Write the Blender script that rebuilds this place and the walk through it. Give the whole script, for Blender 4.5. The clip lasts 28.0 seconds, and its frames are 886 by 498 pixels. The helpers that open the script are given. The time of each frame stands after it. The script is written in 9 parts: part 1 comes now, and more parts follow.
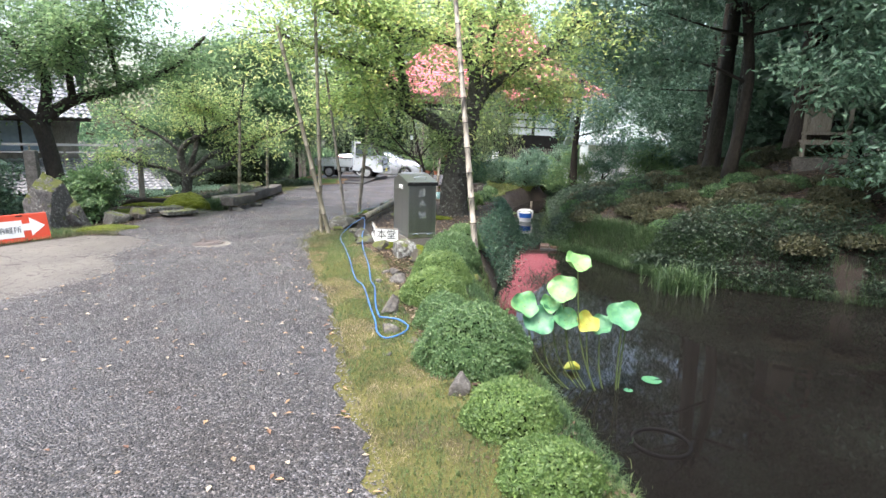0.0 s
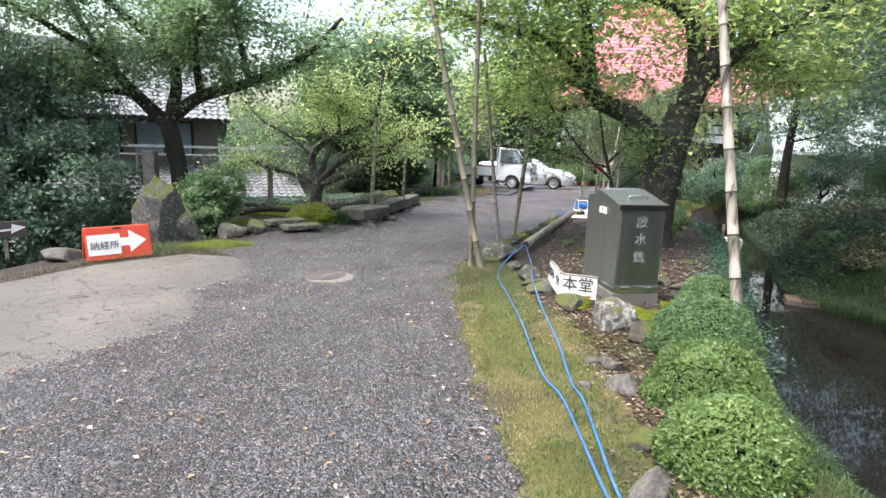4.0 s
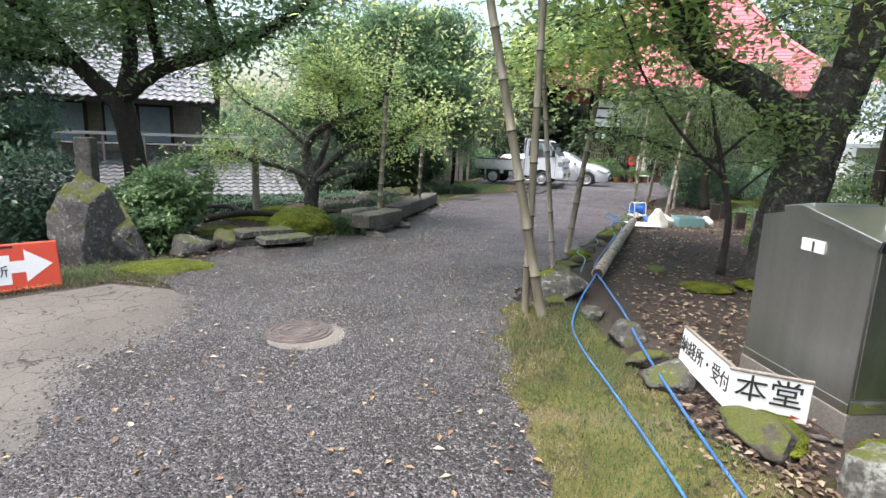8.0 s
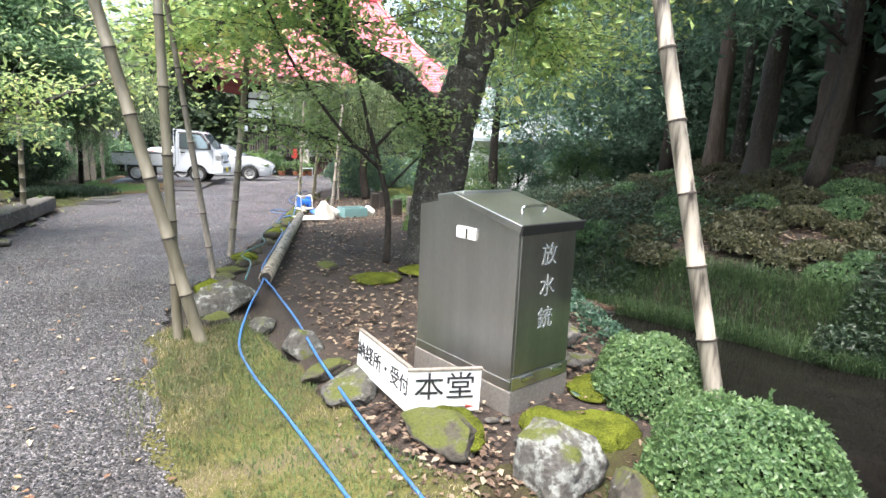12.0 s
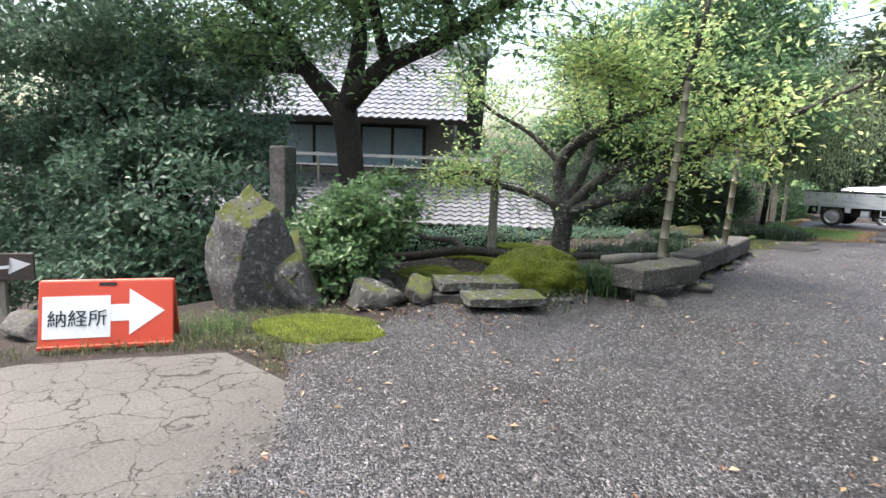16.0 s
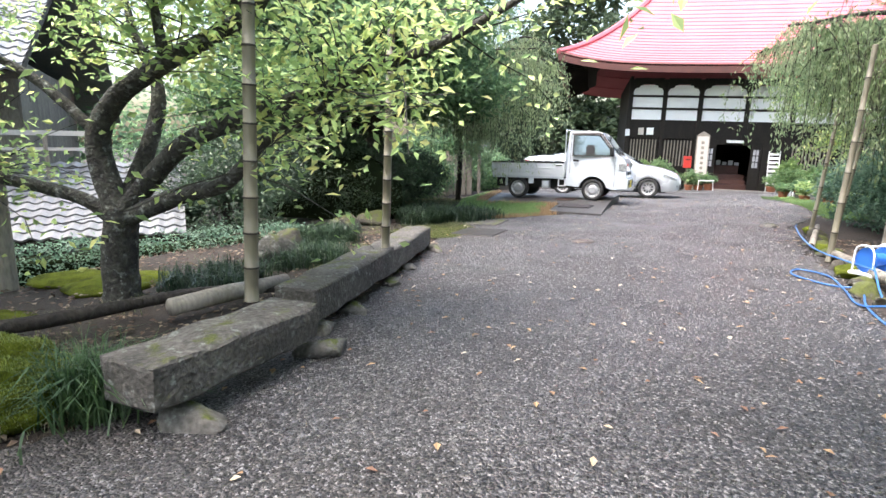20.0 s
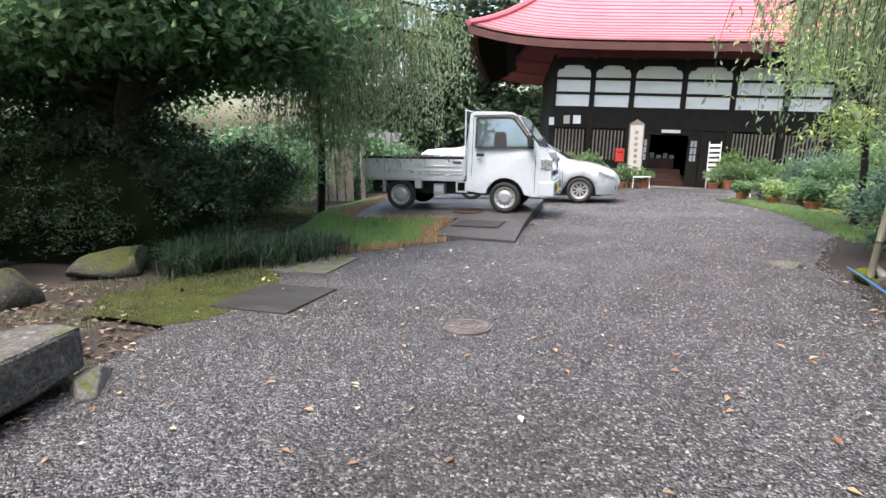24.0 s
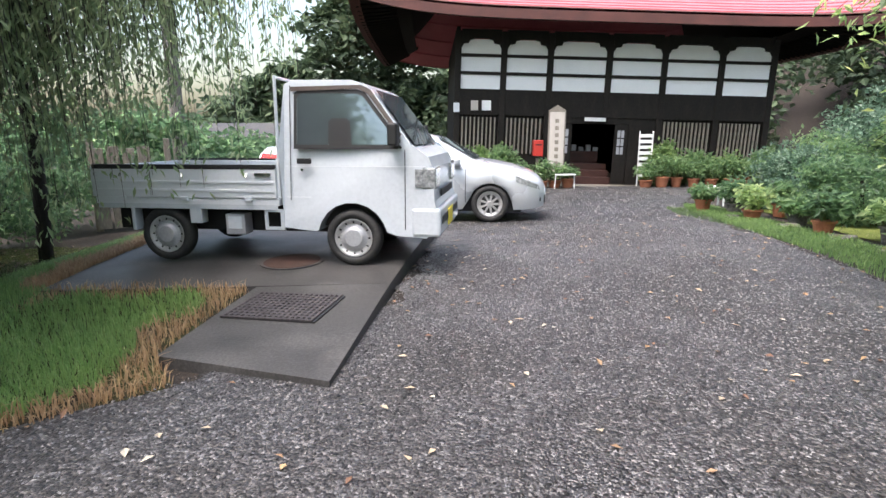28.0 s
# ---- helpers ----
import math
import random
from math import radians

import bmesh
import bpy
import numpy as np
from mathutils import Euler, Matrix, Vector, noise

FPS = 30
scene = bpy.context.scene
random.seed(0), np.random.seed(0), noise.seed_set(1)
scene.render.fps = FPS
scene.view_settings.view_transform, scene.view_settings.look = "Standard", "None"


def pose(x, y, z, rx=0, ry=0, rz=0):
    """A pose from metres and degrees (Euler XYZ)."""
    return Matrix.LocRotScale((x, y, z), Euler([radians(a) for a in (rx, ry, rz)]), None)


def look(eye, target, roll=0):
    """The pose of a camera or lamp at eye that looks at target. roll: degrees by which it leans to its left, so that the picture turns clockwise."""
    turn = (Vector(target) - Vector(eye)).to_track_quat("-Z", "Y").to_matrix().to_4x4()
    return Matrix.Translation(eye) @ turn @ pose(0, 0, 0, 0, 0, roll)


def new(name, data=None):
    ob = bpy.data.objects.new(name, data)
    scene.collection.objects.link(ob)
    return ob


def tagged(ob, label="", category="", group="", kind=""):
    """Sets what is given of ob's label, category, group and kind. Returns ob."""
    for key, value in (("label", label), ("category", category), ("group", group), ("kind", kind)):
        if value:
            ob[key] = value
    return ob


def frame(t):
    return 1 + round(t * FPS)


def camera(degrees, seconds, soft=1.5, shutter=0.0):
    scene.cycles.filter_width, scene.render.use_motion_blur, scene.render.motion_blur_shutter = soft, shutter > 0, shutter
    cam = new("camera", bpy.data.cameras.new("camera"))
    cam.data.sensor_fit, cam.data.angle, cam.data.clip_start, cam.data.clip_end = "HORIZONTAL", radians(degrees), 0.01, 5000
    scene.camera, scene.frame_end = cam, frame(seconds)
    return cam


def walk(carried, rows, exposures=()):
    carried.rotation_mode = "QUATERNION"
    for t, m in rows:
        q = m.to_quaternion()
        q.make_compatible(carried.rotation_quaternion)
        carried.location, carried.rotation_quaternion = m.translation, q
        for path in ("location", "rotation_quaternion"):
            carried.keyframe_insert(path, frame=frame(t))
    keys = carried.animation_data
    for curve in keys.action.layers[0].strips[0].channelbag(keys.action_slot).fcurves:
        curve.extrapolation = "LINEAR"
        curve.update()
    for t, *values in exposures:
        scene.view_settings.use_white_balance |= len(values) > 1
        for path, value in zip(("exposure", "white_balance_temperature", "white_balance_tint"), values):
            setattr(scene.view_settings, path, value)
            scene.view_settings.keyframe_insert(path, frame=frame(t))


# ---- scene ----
cam = camera(78.2, 28.0)
PATH = [
    (0, (-0.400, -1.023, 1.761), (-0.371, 0.941, 1.381), 1.26),
    (0.5, (-0.486, -0.572, 1.733), (-0.395, 1.389, 1.350), 0.95),
    (1, (-0.542, -0.201, 1.717), (-0.542, 1.765, 1.344), 1.62),
    (1.5, (-0.603, 0.187, 1.695), (-0.701, 2.151, 1.329), 1.60),
    (2, (-0.721, 0.622, 1.692), (-0.840, 2.584, 1.322), 1.47),
    (2.5, (-0.790, 1.021, 1.689), (-0.977, 2.978, 1.318), 1.51),
    (3, (-0.979, 1.426, 1.640), (-1.288, 3.368, 1.275), 1.60),
    (3.5, (-1.195, 1.813, 1.628), (-1.639, 3.730, 1.266), 1.75),
    (5.5, (-1.754, 3.197, 1.568), (-2.141, 5.126, 1.212), 1.87),
    (6, (-1.827, 3.535, 1.540), (-2.363, 5.429, 1.185), 1.99),
    (6.5, (-2.028, 3.930, 1.529), (-2.722, 5.771, 1.167), 2.13),
    (7, (-2.170, 4.297, 1.563), (-3.020, 6.068, 1.189), 2.21),
    (7.5, (-2.246, 4.592, 1.538), (-3.074, 6.373, 1.161), 2.11),
    (8, (-2.322, 4.897, 1.530), (-2.795, 6.801, 1.143), 2.04),
    (8.5, (-2.248, 5.058, 1.526), (-2.100, 7.013, 1.134), 1.97),
    (9, (-2.054, 5.176, 1.500), (-1.249, 6.967, 1.121), 2.68),
    (9.5, (-1.928, 5.159, 1.537), (-0.680, 6.670, 1.137), 3.00),
    (10, (-1.926, 5.178, 1.530), (-0.538, 6.563, 1.133), 2.86),
    (10.5, (-1.938, 5.213, 1.527), (-0.672, 6.709, 1.132), 2.40),
    (11, (-1.968, 5.264, 1.513), (-0.956, 6.946, 1.128), 2.21),
    (11.5, (-2.049, 5.348, 1.500), (-1.242, 7.141, 1.133), 2.23),
    (12, (-2.197, 5.492, 1.503), (-1.531, 7.341, 1.136), 2.20),
    (12.5, (-2.352, 5.599, 1.470), (-1.920, 7.520, 1.119), 2.52),
    (13, (-2.416, 5.849, 1.466), (-2.401, 7.818, 1.119), 2.72),
    (13.5, (-2.602, 6.120, 1.464), (-3.082, 8.031, 1.121), 3.33),
    (15.5, (-3.454, 7.678, 1.216), (-4.798, 9.131, 0.927), 1.90),
    (16, (-3.644, 8.006, 1.228), (-4.962, 9.480, 0.930), 2.13),
    (16.5, (-3.763, 8.425, 1.205), (-4.998, 9.969, 0.907), 1.86),
    (17, (-3.897, 9.044, 1.191), (-4.894, 10.751, 0.884), 1.16),
    (17.5, (-3.848, 9.549, 1.233), (-4.579, 11.381, 0.903), 0.93),
    (18, (-3.835, 9.911, 1.261), (-4.414, 11.794, 0.916), 0.75),
    (18.5, (-3.954, 10.323, 1.231), (-4.551, 12.202, 0.894), 0.75),
    (19, (-4.015, 10.775, 1.215), (-4.701, 12.625, 0.887), 0.51),
    (19.5, (-4.068, 11.295, 1.204), (-4.709, 13.159, 0.868), 0.58),
    (20, (-3.935, 11.711, 1.233), (-4.435, 13.615, 0.875), 0.57),
    (20.5, (-3.887, 12.141, 1.273), (-4.208, 14.078, 0.894), 0.68),
    (21, (-3.851, 12.564, 1.307), (-4.053, 14.515, 0.916), 0.87),
    (21.5, (-3.773, 12.991, 1.307), (-3.943, 14.945, 0.913), 0.71),
    (23.5, (-3.669, 15.718, 1.203), (-3.891, 17.669, 0.819), 0.37),
    (24, (-3.648, 16.377, 1.179), (-3.902, 18.324, 0.802), 0.29),
    (24.5, (-3.610, 16.919, 1.201), (-3.883, 18.863, 0.818), 0.39),
    (25, (-3.548, 17.469, 1.183), (-3.814, 19.414, 0.803), 0.38),
    (25.5, (-3.499, 18.024, 1.193), (-3.743, 19.972, 0.812), 0.20),
    (26, (-3.437, 18.524, 1.209), (-3.679, 20.472, 0.824), 0.08),
    (26.5, (-3.364, 19.081, 1.208), (-3.596, 21.029, 0.820), -0.05),
    (27, (-3.286, 19.660, 1.200), (-3.455, 21.614, 0.808), -0.29),
    (27.5, (-3.169, 20.209, 1.223), (-3.240, 22.167, 0.820), -0.11),
    (28, (-3.074, 20.715, 1.237), (-3.036, 22.672, 0.827), -0.18),
]
EXPOSURES = [(0, 1.95), (1, 1.95), (2, 1.85), (3, 1.85), (6, 1.7), (7, 1.8), (8, 1.6), (9, 1.7), (10, 2.75), (11, 2.55), (12, 2.12), (13, 1.95), (16, 1.85), (18, 2.0), (20, 2.2), (21, 1.85), (24, 1.78), (26, 1.78), (28, 1.68)]
walk(cam, [(t, look(eye, target, roll)) for t, eye, target, roll in PATH], EXPOSURES)

# ==== place ====
# ---- light ----
SUN_ELEV, SUN_ROT = radians(68), radians(222)
world = bpy.data.worlds.new("sky")
scene.world = world
world.use_nodes = True
wn = world.node_tree.nodes
wl = world.node_tree.links
sky = wn.new("ShaderNodeTexSky")
sky.sky_type = "NISHITA"
sky.sun_disc = False
sky.sun_elevation, sky.sun_rotation = SUN_ELEV, SUN_ROT
sky.air_density, sky.dust_density, sky.ozone_density = 1.5, 6.0, 1.0
wl.new(sky.outputs[0], wn["Background"].inputs["Color"])
wn["Background"].inputs["Strength"].default_value = 0.15
sun_data = bpy.data.lights.new("sun", "SUN")
sun_data.energy, sun_data.angle, sun_data.color = 1.3, radians(25), (0.97, 0.95, 1.06)
sun = new("sun", sun_data)
sun.matrix_world = look((0, 0, 30), (0 - 30 * math.sin(SUN_ROT) / math.tan(SUN_ELEV), 0 - 30 * math.cos(SUN_ROT) / math.tan(SUN_ELEV), 0))
scene.view_settings.exposure = 1.5
rng = np.random.default_rng(7)


# ---- materials ----
def surf(name, cols, scale=6.0, fine=60.0, rough=0.8, bump=0.3, metal=0.0, island=0.0, objrand=0.0, spec=0.5, rough_var=0.1, coat=0.0, stretch=None, bump_scale=None):
    """A procedural surface: two noises pick among the colours, with fine relief and uneven gloss."""
    m = bpy.data.materials.new(name)
    m.use_nodes = True
    nt = m.node_tree
    n, l = nt.nodes, nt.links
    b = n["Principled BSDF"]
    geo = n.new("ShaderNodeNewGeometry")
    pos = geo.outputs["Position"]
    if stretch:
        mp = n.new("ShaderNodeMapping")
        mp.inputs["Scale"].default_value = stretch
        l.new(pos, mp.inputs["Vector"])
        pos = mp.outputs["Vector"]
    big = n.new("ShaderNodeTexNoise")
    big.inputs["Scale"].default_value, big.inputs["Detail"].default_value = scale, 6
    small = n.new("ShaderNodeTexNoise")
    small.inputs["Scale"].default_value, small.inputs["Detail"].default_value = fine, 4
    l.new(pos, big.inputs["Vector"])
    l.new(pos, small.inputs["Vector"])
    mix = n.new("ShaderNodeMath")
    mix.operation = "MULTIPLY_ADD"
    l.new(small.outputs["Fac"], mix.inputs[0])
    mix.inputs[1].default_value = 0.5
    half = n.new("ShaderNodeMath")
    half.operation = "MULTIPLY"
    l.new(big.outputs["Fac"], half.inputs[0])
    half.inputs[1].default_value = 0.5
    l.new(half.outputs[0], mix.inputs[2])
    val = mix.outputs[0]
    for amount, kind in ((island, "island"), (objrand, "obj")):
        if amount:
            src = geo.outputs["Random Per Island"] if kind == "island" else n.new("ShaderNodeObjectInfo").outputs["Random"]
            ma = n.new("ShaderNodeMath")
            ma.operation = "MULTIPLY_ADD"
            l.new(src, ma.inputs[0])
            ma.inputs[1].default_value = amount
            sh = n.new("ShaderNodeMath")
            sh.operation = "SUBTRACT"
            l.new(val, sh.inputs[0])
            sh.inputs[1].default_value = amount / 2
            l.new(sh.outputs[0], ma.inputs[2])
            val = ma.outputs[0]
    ramp = n.new("ShaderNodeValToRGB")
    el = ramp.color_ramp.elements
    while len(el) < len(cols):
        el.new(0.5)
    for k, c in enumerate(cols):
        el[k].position = 0.3 + 0.4 * k / max(1, len(cols) - 1)
        el[k].color = (*c, 1)
    l.new(val, ramp.inputs["Fac"])
    l.new(ramp.outputs["Color"], b.inputs["Base Color"])
    rr = n.new("ShaderNodeMapRange")
    rr.inputs["To Min"].default_value, rr.inputs["To Max"].default_value = max(0.02, rough - rough_var), min(1, rough + rough_var)
    l.new(big.outputs["Fac"], rr.inputs["Value"])
    l.new(rr.outputs[0], b.inputs["Roughness"])
    b.inputs["Metallic"].default_value = metal
    b.inputs["Specular IOR Level"].default_value = spec
    b.inputs["Coat Weight"].default_value = coat
    if bump:
        bp = n.new("ShaderNodeBump")
        bp.inputs["Strength"].default_value = bump
        bp.inputs["Distance"].default_value = bump_scale or 0.01
        l.new(mix.outputs[0], bp.inputs["Height"])
        l.new(bp.outputs[0], b.inputs["Normal"])
    return m


def leafy(name, cols, trans=0.45, rough=0.5, island=0.9):
    """Foliage: each leaf takes its own green, and light passes through it."""
    cols = [tuple(0.9 * k + 0.1 * (0.21 * c[0] + 0.72 * c[1] + 0.07 * c[2]) for k in c) for c in cols]
    m = bpy.data.materials.new(name)
    m.use_nodes = True
    n, l = m.node_tree.nodes, m.node_tree.links
    b = n["Principled BSDF"]
    geo = n.new("ShaderNodeNewGeometry")
    nz = n.new("ShaderNodeTexNoise")
    nz.inputs["Scale"].default_value = 1.3
    l.new(geo.outputs["Position"], nz.inputs["Vector"])
    ma = n.new("ShaderNodeMath")
    ma.operation = "MULTIPLY_ADD"
    l.new(geo.outputs["Random Per Island"], ma.inputs[0])
    ma.inputs[1].default_value = island * 0.6
    sc = n.new("ShaderNodeMath")
    sc.operation = "MULTIPLY"
    l.new(nz.outputs["Fac"], sc.inputs[0])
    sc.inputs[1].default_value = 0.55
    l.new(sc.outputs[0], ma.inputs[2])
    ramp = n.new("ShaderNodeValToRGB")
    el = ramp.color_ramp.elements
    while len(el) < len(cols):
        el.new(0.5)
    for k, c in enumerate(cols):
        el[k].position = 0.12 + 0.76 * k / max(1, len(cols) - 1)
        el[k].color = (*c, 1)
    l.new(ma.outputs[0], ramp.inputs["Fac"])
    l.new(ramp.outputs[0], b.inputs["Base Color"])
    b.inputs["Roughness"].default_value = rough
    tr = n.new("ShaderNodeBsdfTranslucent")
    br = n.new("ShaderNodeHueSaturation")
    br.inputs["Value"].default_value, br.inputs["Saturation"].default_value = 2.5, 0.84
    l.new(ramp.outputs[0], br.inputs["Color"])
    l.new(br.outputs[0], tr.inputs["Color"])
    mx = n.new("ShaderNodeMixShader")
    mx.inputs[0].default_value = trans
    l.new(b.outputs[0], mx.inputs[1])
    l.new(tr.outputs[0], mx.inputs[2])
    l.new(mx.outputs[0], n["Material Output"].inputs["Surface"])
    return m


def pebbly(name, cols, scale):
    """Crushed stone: every cell of a fine mosaic takes its own grey, with deep joints and a slow drift of tone."""
    m = bpy.data.materials.new(name)
    m.use_nodes = True
    n, l = m.node_tree.nodes, m.node_tree.links
    b = n["Principled BSDF"]
    pos = n.new("ShaderNodeNewGeometry").outputs["Position"]
    wob = n.new("ShaderNodeTexNoise")
    wob.inputs["Scale"].default_value = 40
    l.new(pos, wob.inputs["Vector"])
    ad = n.new("ShaderNodeVectorMath")
    ad.operation = "MULTIPLY_ADD"
    l.new(wob.outputs["Color"], ad.inputs[0])
    ad.inputs[1].default_value = (0.012, 0.012, 0.012)
    l.new(pos, ad.inputs[2])
    cell = n.new("ShaderNodeTexVoronoi")
    cell.inputs["Scale"].default_value = scale
    l.new(ad.outputs[0], cell.inputs["Vector"])
    big = n.new("ShaderNodeTexNoise")
    big.inputs["Scale"].default_value, big.inputs["Detail"].default_value = 0.7, 5
    l.new(pos, big.inputs["Vector"])
    sep = n.new("ShaderNodeSeparateColor")
    l.new(cell.outputs["Color"], sep.inputs[0])
    ramp = n.new("ShaderNodeValToRGB")
    el = ramp.color_ramp.elements
    while len(el) < len(cols):
        el.new(0.5)
    for k, c in enumerate(cols):
        el[k].position = (0.0, 0.45, 0.85, 1.0)[k]
        el[k].color = (*c, 1)
    l.new(sep.outputs[0], ramp.inputs["Fac"])
    tone = n.new("ShaderNodeMixRGB")
    tone.blend_type = "MULTIPLY"
    tone.inputs[0].default_value = 0.8
    tint = n.new("ShaderNodeValToRGB")
    tint.color_ramp.elements[0].position, tint.color_ramp.elements[0].color = 0.35, (0.62, 0.56, 0.51, 1)
    tint.color_ramp.elements[1].position, tint.color_ramp.elements[1].color = 0.65, (1.15, 1.15, 1.18, 1)
    l.new(big.outputs["Fac"], tint.inputs["Fac"])
    l.new(ramp.outputs[0], tone.inputs[1])
    l.new(tint.outputs[0], tone.inputs[2])
    l.new(tone.outputs[0], b.inputs["Base Color"])
    damp = n.new("ShaderNodeMapRange")
    damp.inputs["From Min"].default_value, damp.inputs["From Max"].default_value = 0.4, 0.6
    damp.inputs["To Min"].default_value, damp.inputs["To Max"].default_value = 0.62, 0.3
    l.new(big.outputs["Fac"], damp.inputs["Value"])
    l.new(damp.outputs[0], b.inputs["Roughness"])
    bp = n.new("ShaderNodeBump")
    bp.inputs["Strength"].default_value, bp.inputs["Distance"].default_value = 1.0, 0.012
    bp.invert = True
    l.new(cell.outputs["Distance"], bp.inputs["Height"])
    l.new(bp.outputs[0], b.inputs["Normal"])
    return m


def cracked(name, cols):
    """Old concrete: a net of dark cracks over stained grey."""
    m = surf(name, cols, 0.9, 60, 0.85, 0.3)
    n, l = m.node_tree.nodes, m.node_tree.links
    b = n["Principled BSDF"]
    pos = n.new("ShaderNodeNewGeometry").outputs["Position"]
    wob = n.new("ShaderNodeTexNoise")
    wob.inputs["Scale"].default_value, wob.inputs["Detail"].default_value = 3.0, 4
    l.new(pos, wob.inputs["Vector"])
    ad = n.new("ShaderNodeVectorMath")
    ad.operation = "MULTIPLY_ADD"
    l.new(wob.outputs["Color"], ad.inputs[0])
    ad.inputs[1].default_value = (0.45, 0.45, 0.0)
    l.new(pos, ad.inputs[2])
    cell = n.new("ShaderNodeTexVoronoi")
    cell.feature = "DISTANCE_TO_EDGE"
    cell.inputs["Scale"].default_value = 4.2
    l.new(ad.outputs[0], cell.inputs["Vector"])
    r = n.new("ShaderNodeValToRGB")
    r.color_ramp.elements[0].position, r.color_ramp.elements[0].color = 0.006, (0.2, 0.18, 0.16, 1)
    r.color_ramp.elements[1].position, r.color_ramp.elements[1].color = 0.022, (1, 1, 1, 1)
    l.new(cell.outputs["Distance"], r.inputs["Fac"])
    src = b.inputs["Base Color"].links[0].from_socket
    mx = n.new("ShaderNodeMixRGB")
    mx.blend_type = "MULTIPLY"
    gap = n.new("ShaderNodeTexNoise")
    gap.inputs["Scale"].default_value, gap.inputs["Detail"].default_value = 0.9, 3
    l.new(pos, gap.inputs["Vector"])
    mr = n.new("ShaderNodeMapRange")
    mr.inputs["From Min"].default_value, mr.inputs["From Max"].default_value = 0.28, 0.42
    l.new(gap.outputs["Fac"], mr.inputs["Value"])
    l.new(mr.outputs[0], mx.inputs[0])
    l.new(src, mx.inputs[1])
    l.new(r.outputs[0], mx.inputs[2])
    l.new(mx.outputs[0], b.inputs["Base Color"])
    return m


def rocky(name, cols, moss=0.0, lichen=0.0, scale=5.0, relief=0.03):
    """Garden rock: pitted stone with pale lichen spots, and moss on the faces that look up."""
    m = surf(name, cols, scale, 34, 0.92, 0.9, bump_scale=relief)
    n, l = m.node_tree.nodes, m.node_tree.links
    b = n["Principled BSDF"]
    geo = n.new("ShaderNodeNewGeometry")
    pos = geo.outputs["Position"]

    def patch(scale_, detail, low, high, col_a, col_b, up):
        nz = n.new("ShaderNodeTexNoise")
        nz.inputs["Scale"].default_value, nz.inputs["Detail"].default_value, nz.inputs["Roughness"].default_value = scale_, detail, 0.65
        l.new(pos, nz.inputs["Vector"])
        f = nz.outputs["Fac"]
        if up:
            sep = n.new("ShaderNodeSeparateXYZ")
            l.new(geo.outputs["Normal"], sep.inputs[0])
            ad = n.new("ShaderNodeMath")
            ad.operation = "MULTIPLY_ADD"
            l.new(sep.outputs["Z"], ad.inputs[0])
            ad.inputs[1].default_value = up
            l.new(f, ad.inputs[2])
            f = ad.outputs[0]
        mr = n.new("ShaderNodeMapRange")
        mr.inputs["From Min"].default_value, mr.inputs["From Max"].default_value = low, high
        l.new(f, mr.inputs["Value"])
        grain = n.new("ShaderNodeTexNoise")
        grain.inputs["Scale"].default_value, grain.inputs["Detail"].default_value = 70, 3
        l.new(pos, grain.inputs["Vector"])
        cm = n.new("ShaderNodeMixRGB")
        l.new(grain.outputs["Fac"], cm.inputs[0])
        cm.inputs[1].default_value, cm.inputs[2].default_value = (*col_a, 1), (*col_b, 1)
        mx = n.new("ShaderNodeMixRGB")
        l.new(mr.outputs[0], mx.inputs[0])
        l.new(b.inputs["Base Color"].links[0].from_socket, mx.inputs[1])
        l.new(cm.outputs[0], mx.inputs[2])
        l.new(mx.outputs[0], b.inputs["Base Color"])

    if lichen:
        patch(15, 8, 0.66 - lichen, 0.76 - lichen, (0.09, 0.095, 0.085), (0.27, 0.285, 0.26), 0.0)
    if moss:
        patch(5, 6, 0.9 - moss, 1.0 - moss, (0.02, 0.026, 0.005), (0.095, 0.11, 0.016), 0.3)
    return m


def plain(name, col, rough=0.5, metal=0.0, emit=0.0, spec=0.5):
    return surf(name, [tuple(c * 0.9 for c in col), col, tuple(min(1, c * 1.06) for c in col)], 3, 40, rough, 0.05, metal, spec=spec, rough_var=0.06)


M = {}
M["soil"] = surf("soil", [(0.011, 0.008, 0.006), (0.026, 0.019, 0.014), (0.05, 0.038, 0.028)], 3, 55, 0.95, 0.9, bump_scale=0.03)
M["gravel"] = pebbly("gravel", [(0.005, 0.0049, 0.005), (0.027, 0.026, 0.0265), (0.066, 0.064, 0.065), (0.15, 0.145, 0.147)], 64.0)
M["stone_chip"] = surf("stone_chip", [(0.005, 0.0049, 0.005), (0.029, 0.028, 0.0286), (0.075, 0.073, 0.074), (0.165, 0.16, 0.162)], 2, 90, 0.5, 0.3, island=0.95)
M["concrete"] = surf("concrete", [(0.085, 0.078, 0.068), (0.14, 0.13, 0.115), (0.2, 0.19, 0.165)], 1.6, 70, 0.85, 0.35)
M["cracked"] = cracked("cracked_concrete", [(0.05, 0.047, 0.042), (0.095, 0.089, 0.079), (0.145, 0.135, 0.118)])
# near-black filler inside bushes and hedges, painted as the shade within
M["shade_core"] = surf("shade_core", [(0.006, 0.009, 0.004), (0.014, 0.02, 0.008)], 6, 40, 1.0, 0.3, spec=0.05)
M["dark_concrete"] = surf("dark_concrete", [(0.016, 0.015, 0.0145), (0.042, 0.0395, 0.038), (0.088, 0.084, 0.08)], 2.2, 60, 0.6, 0.5, rough_var=0.25)
M["stone"] = rocky("stone", [(0.03, 0.028, 0.025), (0.085, 0.08, 0.072), (0.16, 0.152, 0.14)], 0.12, 0.06)
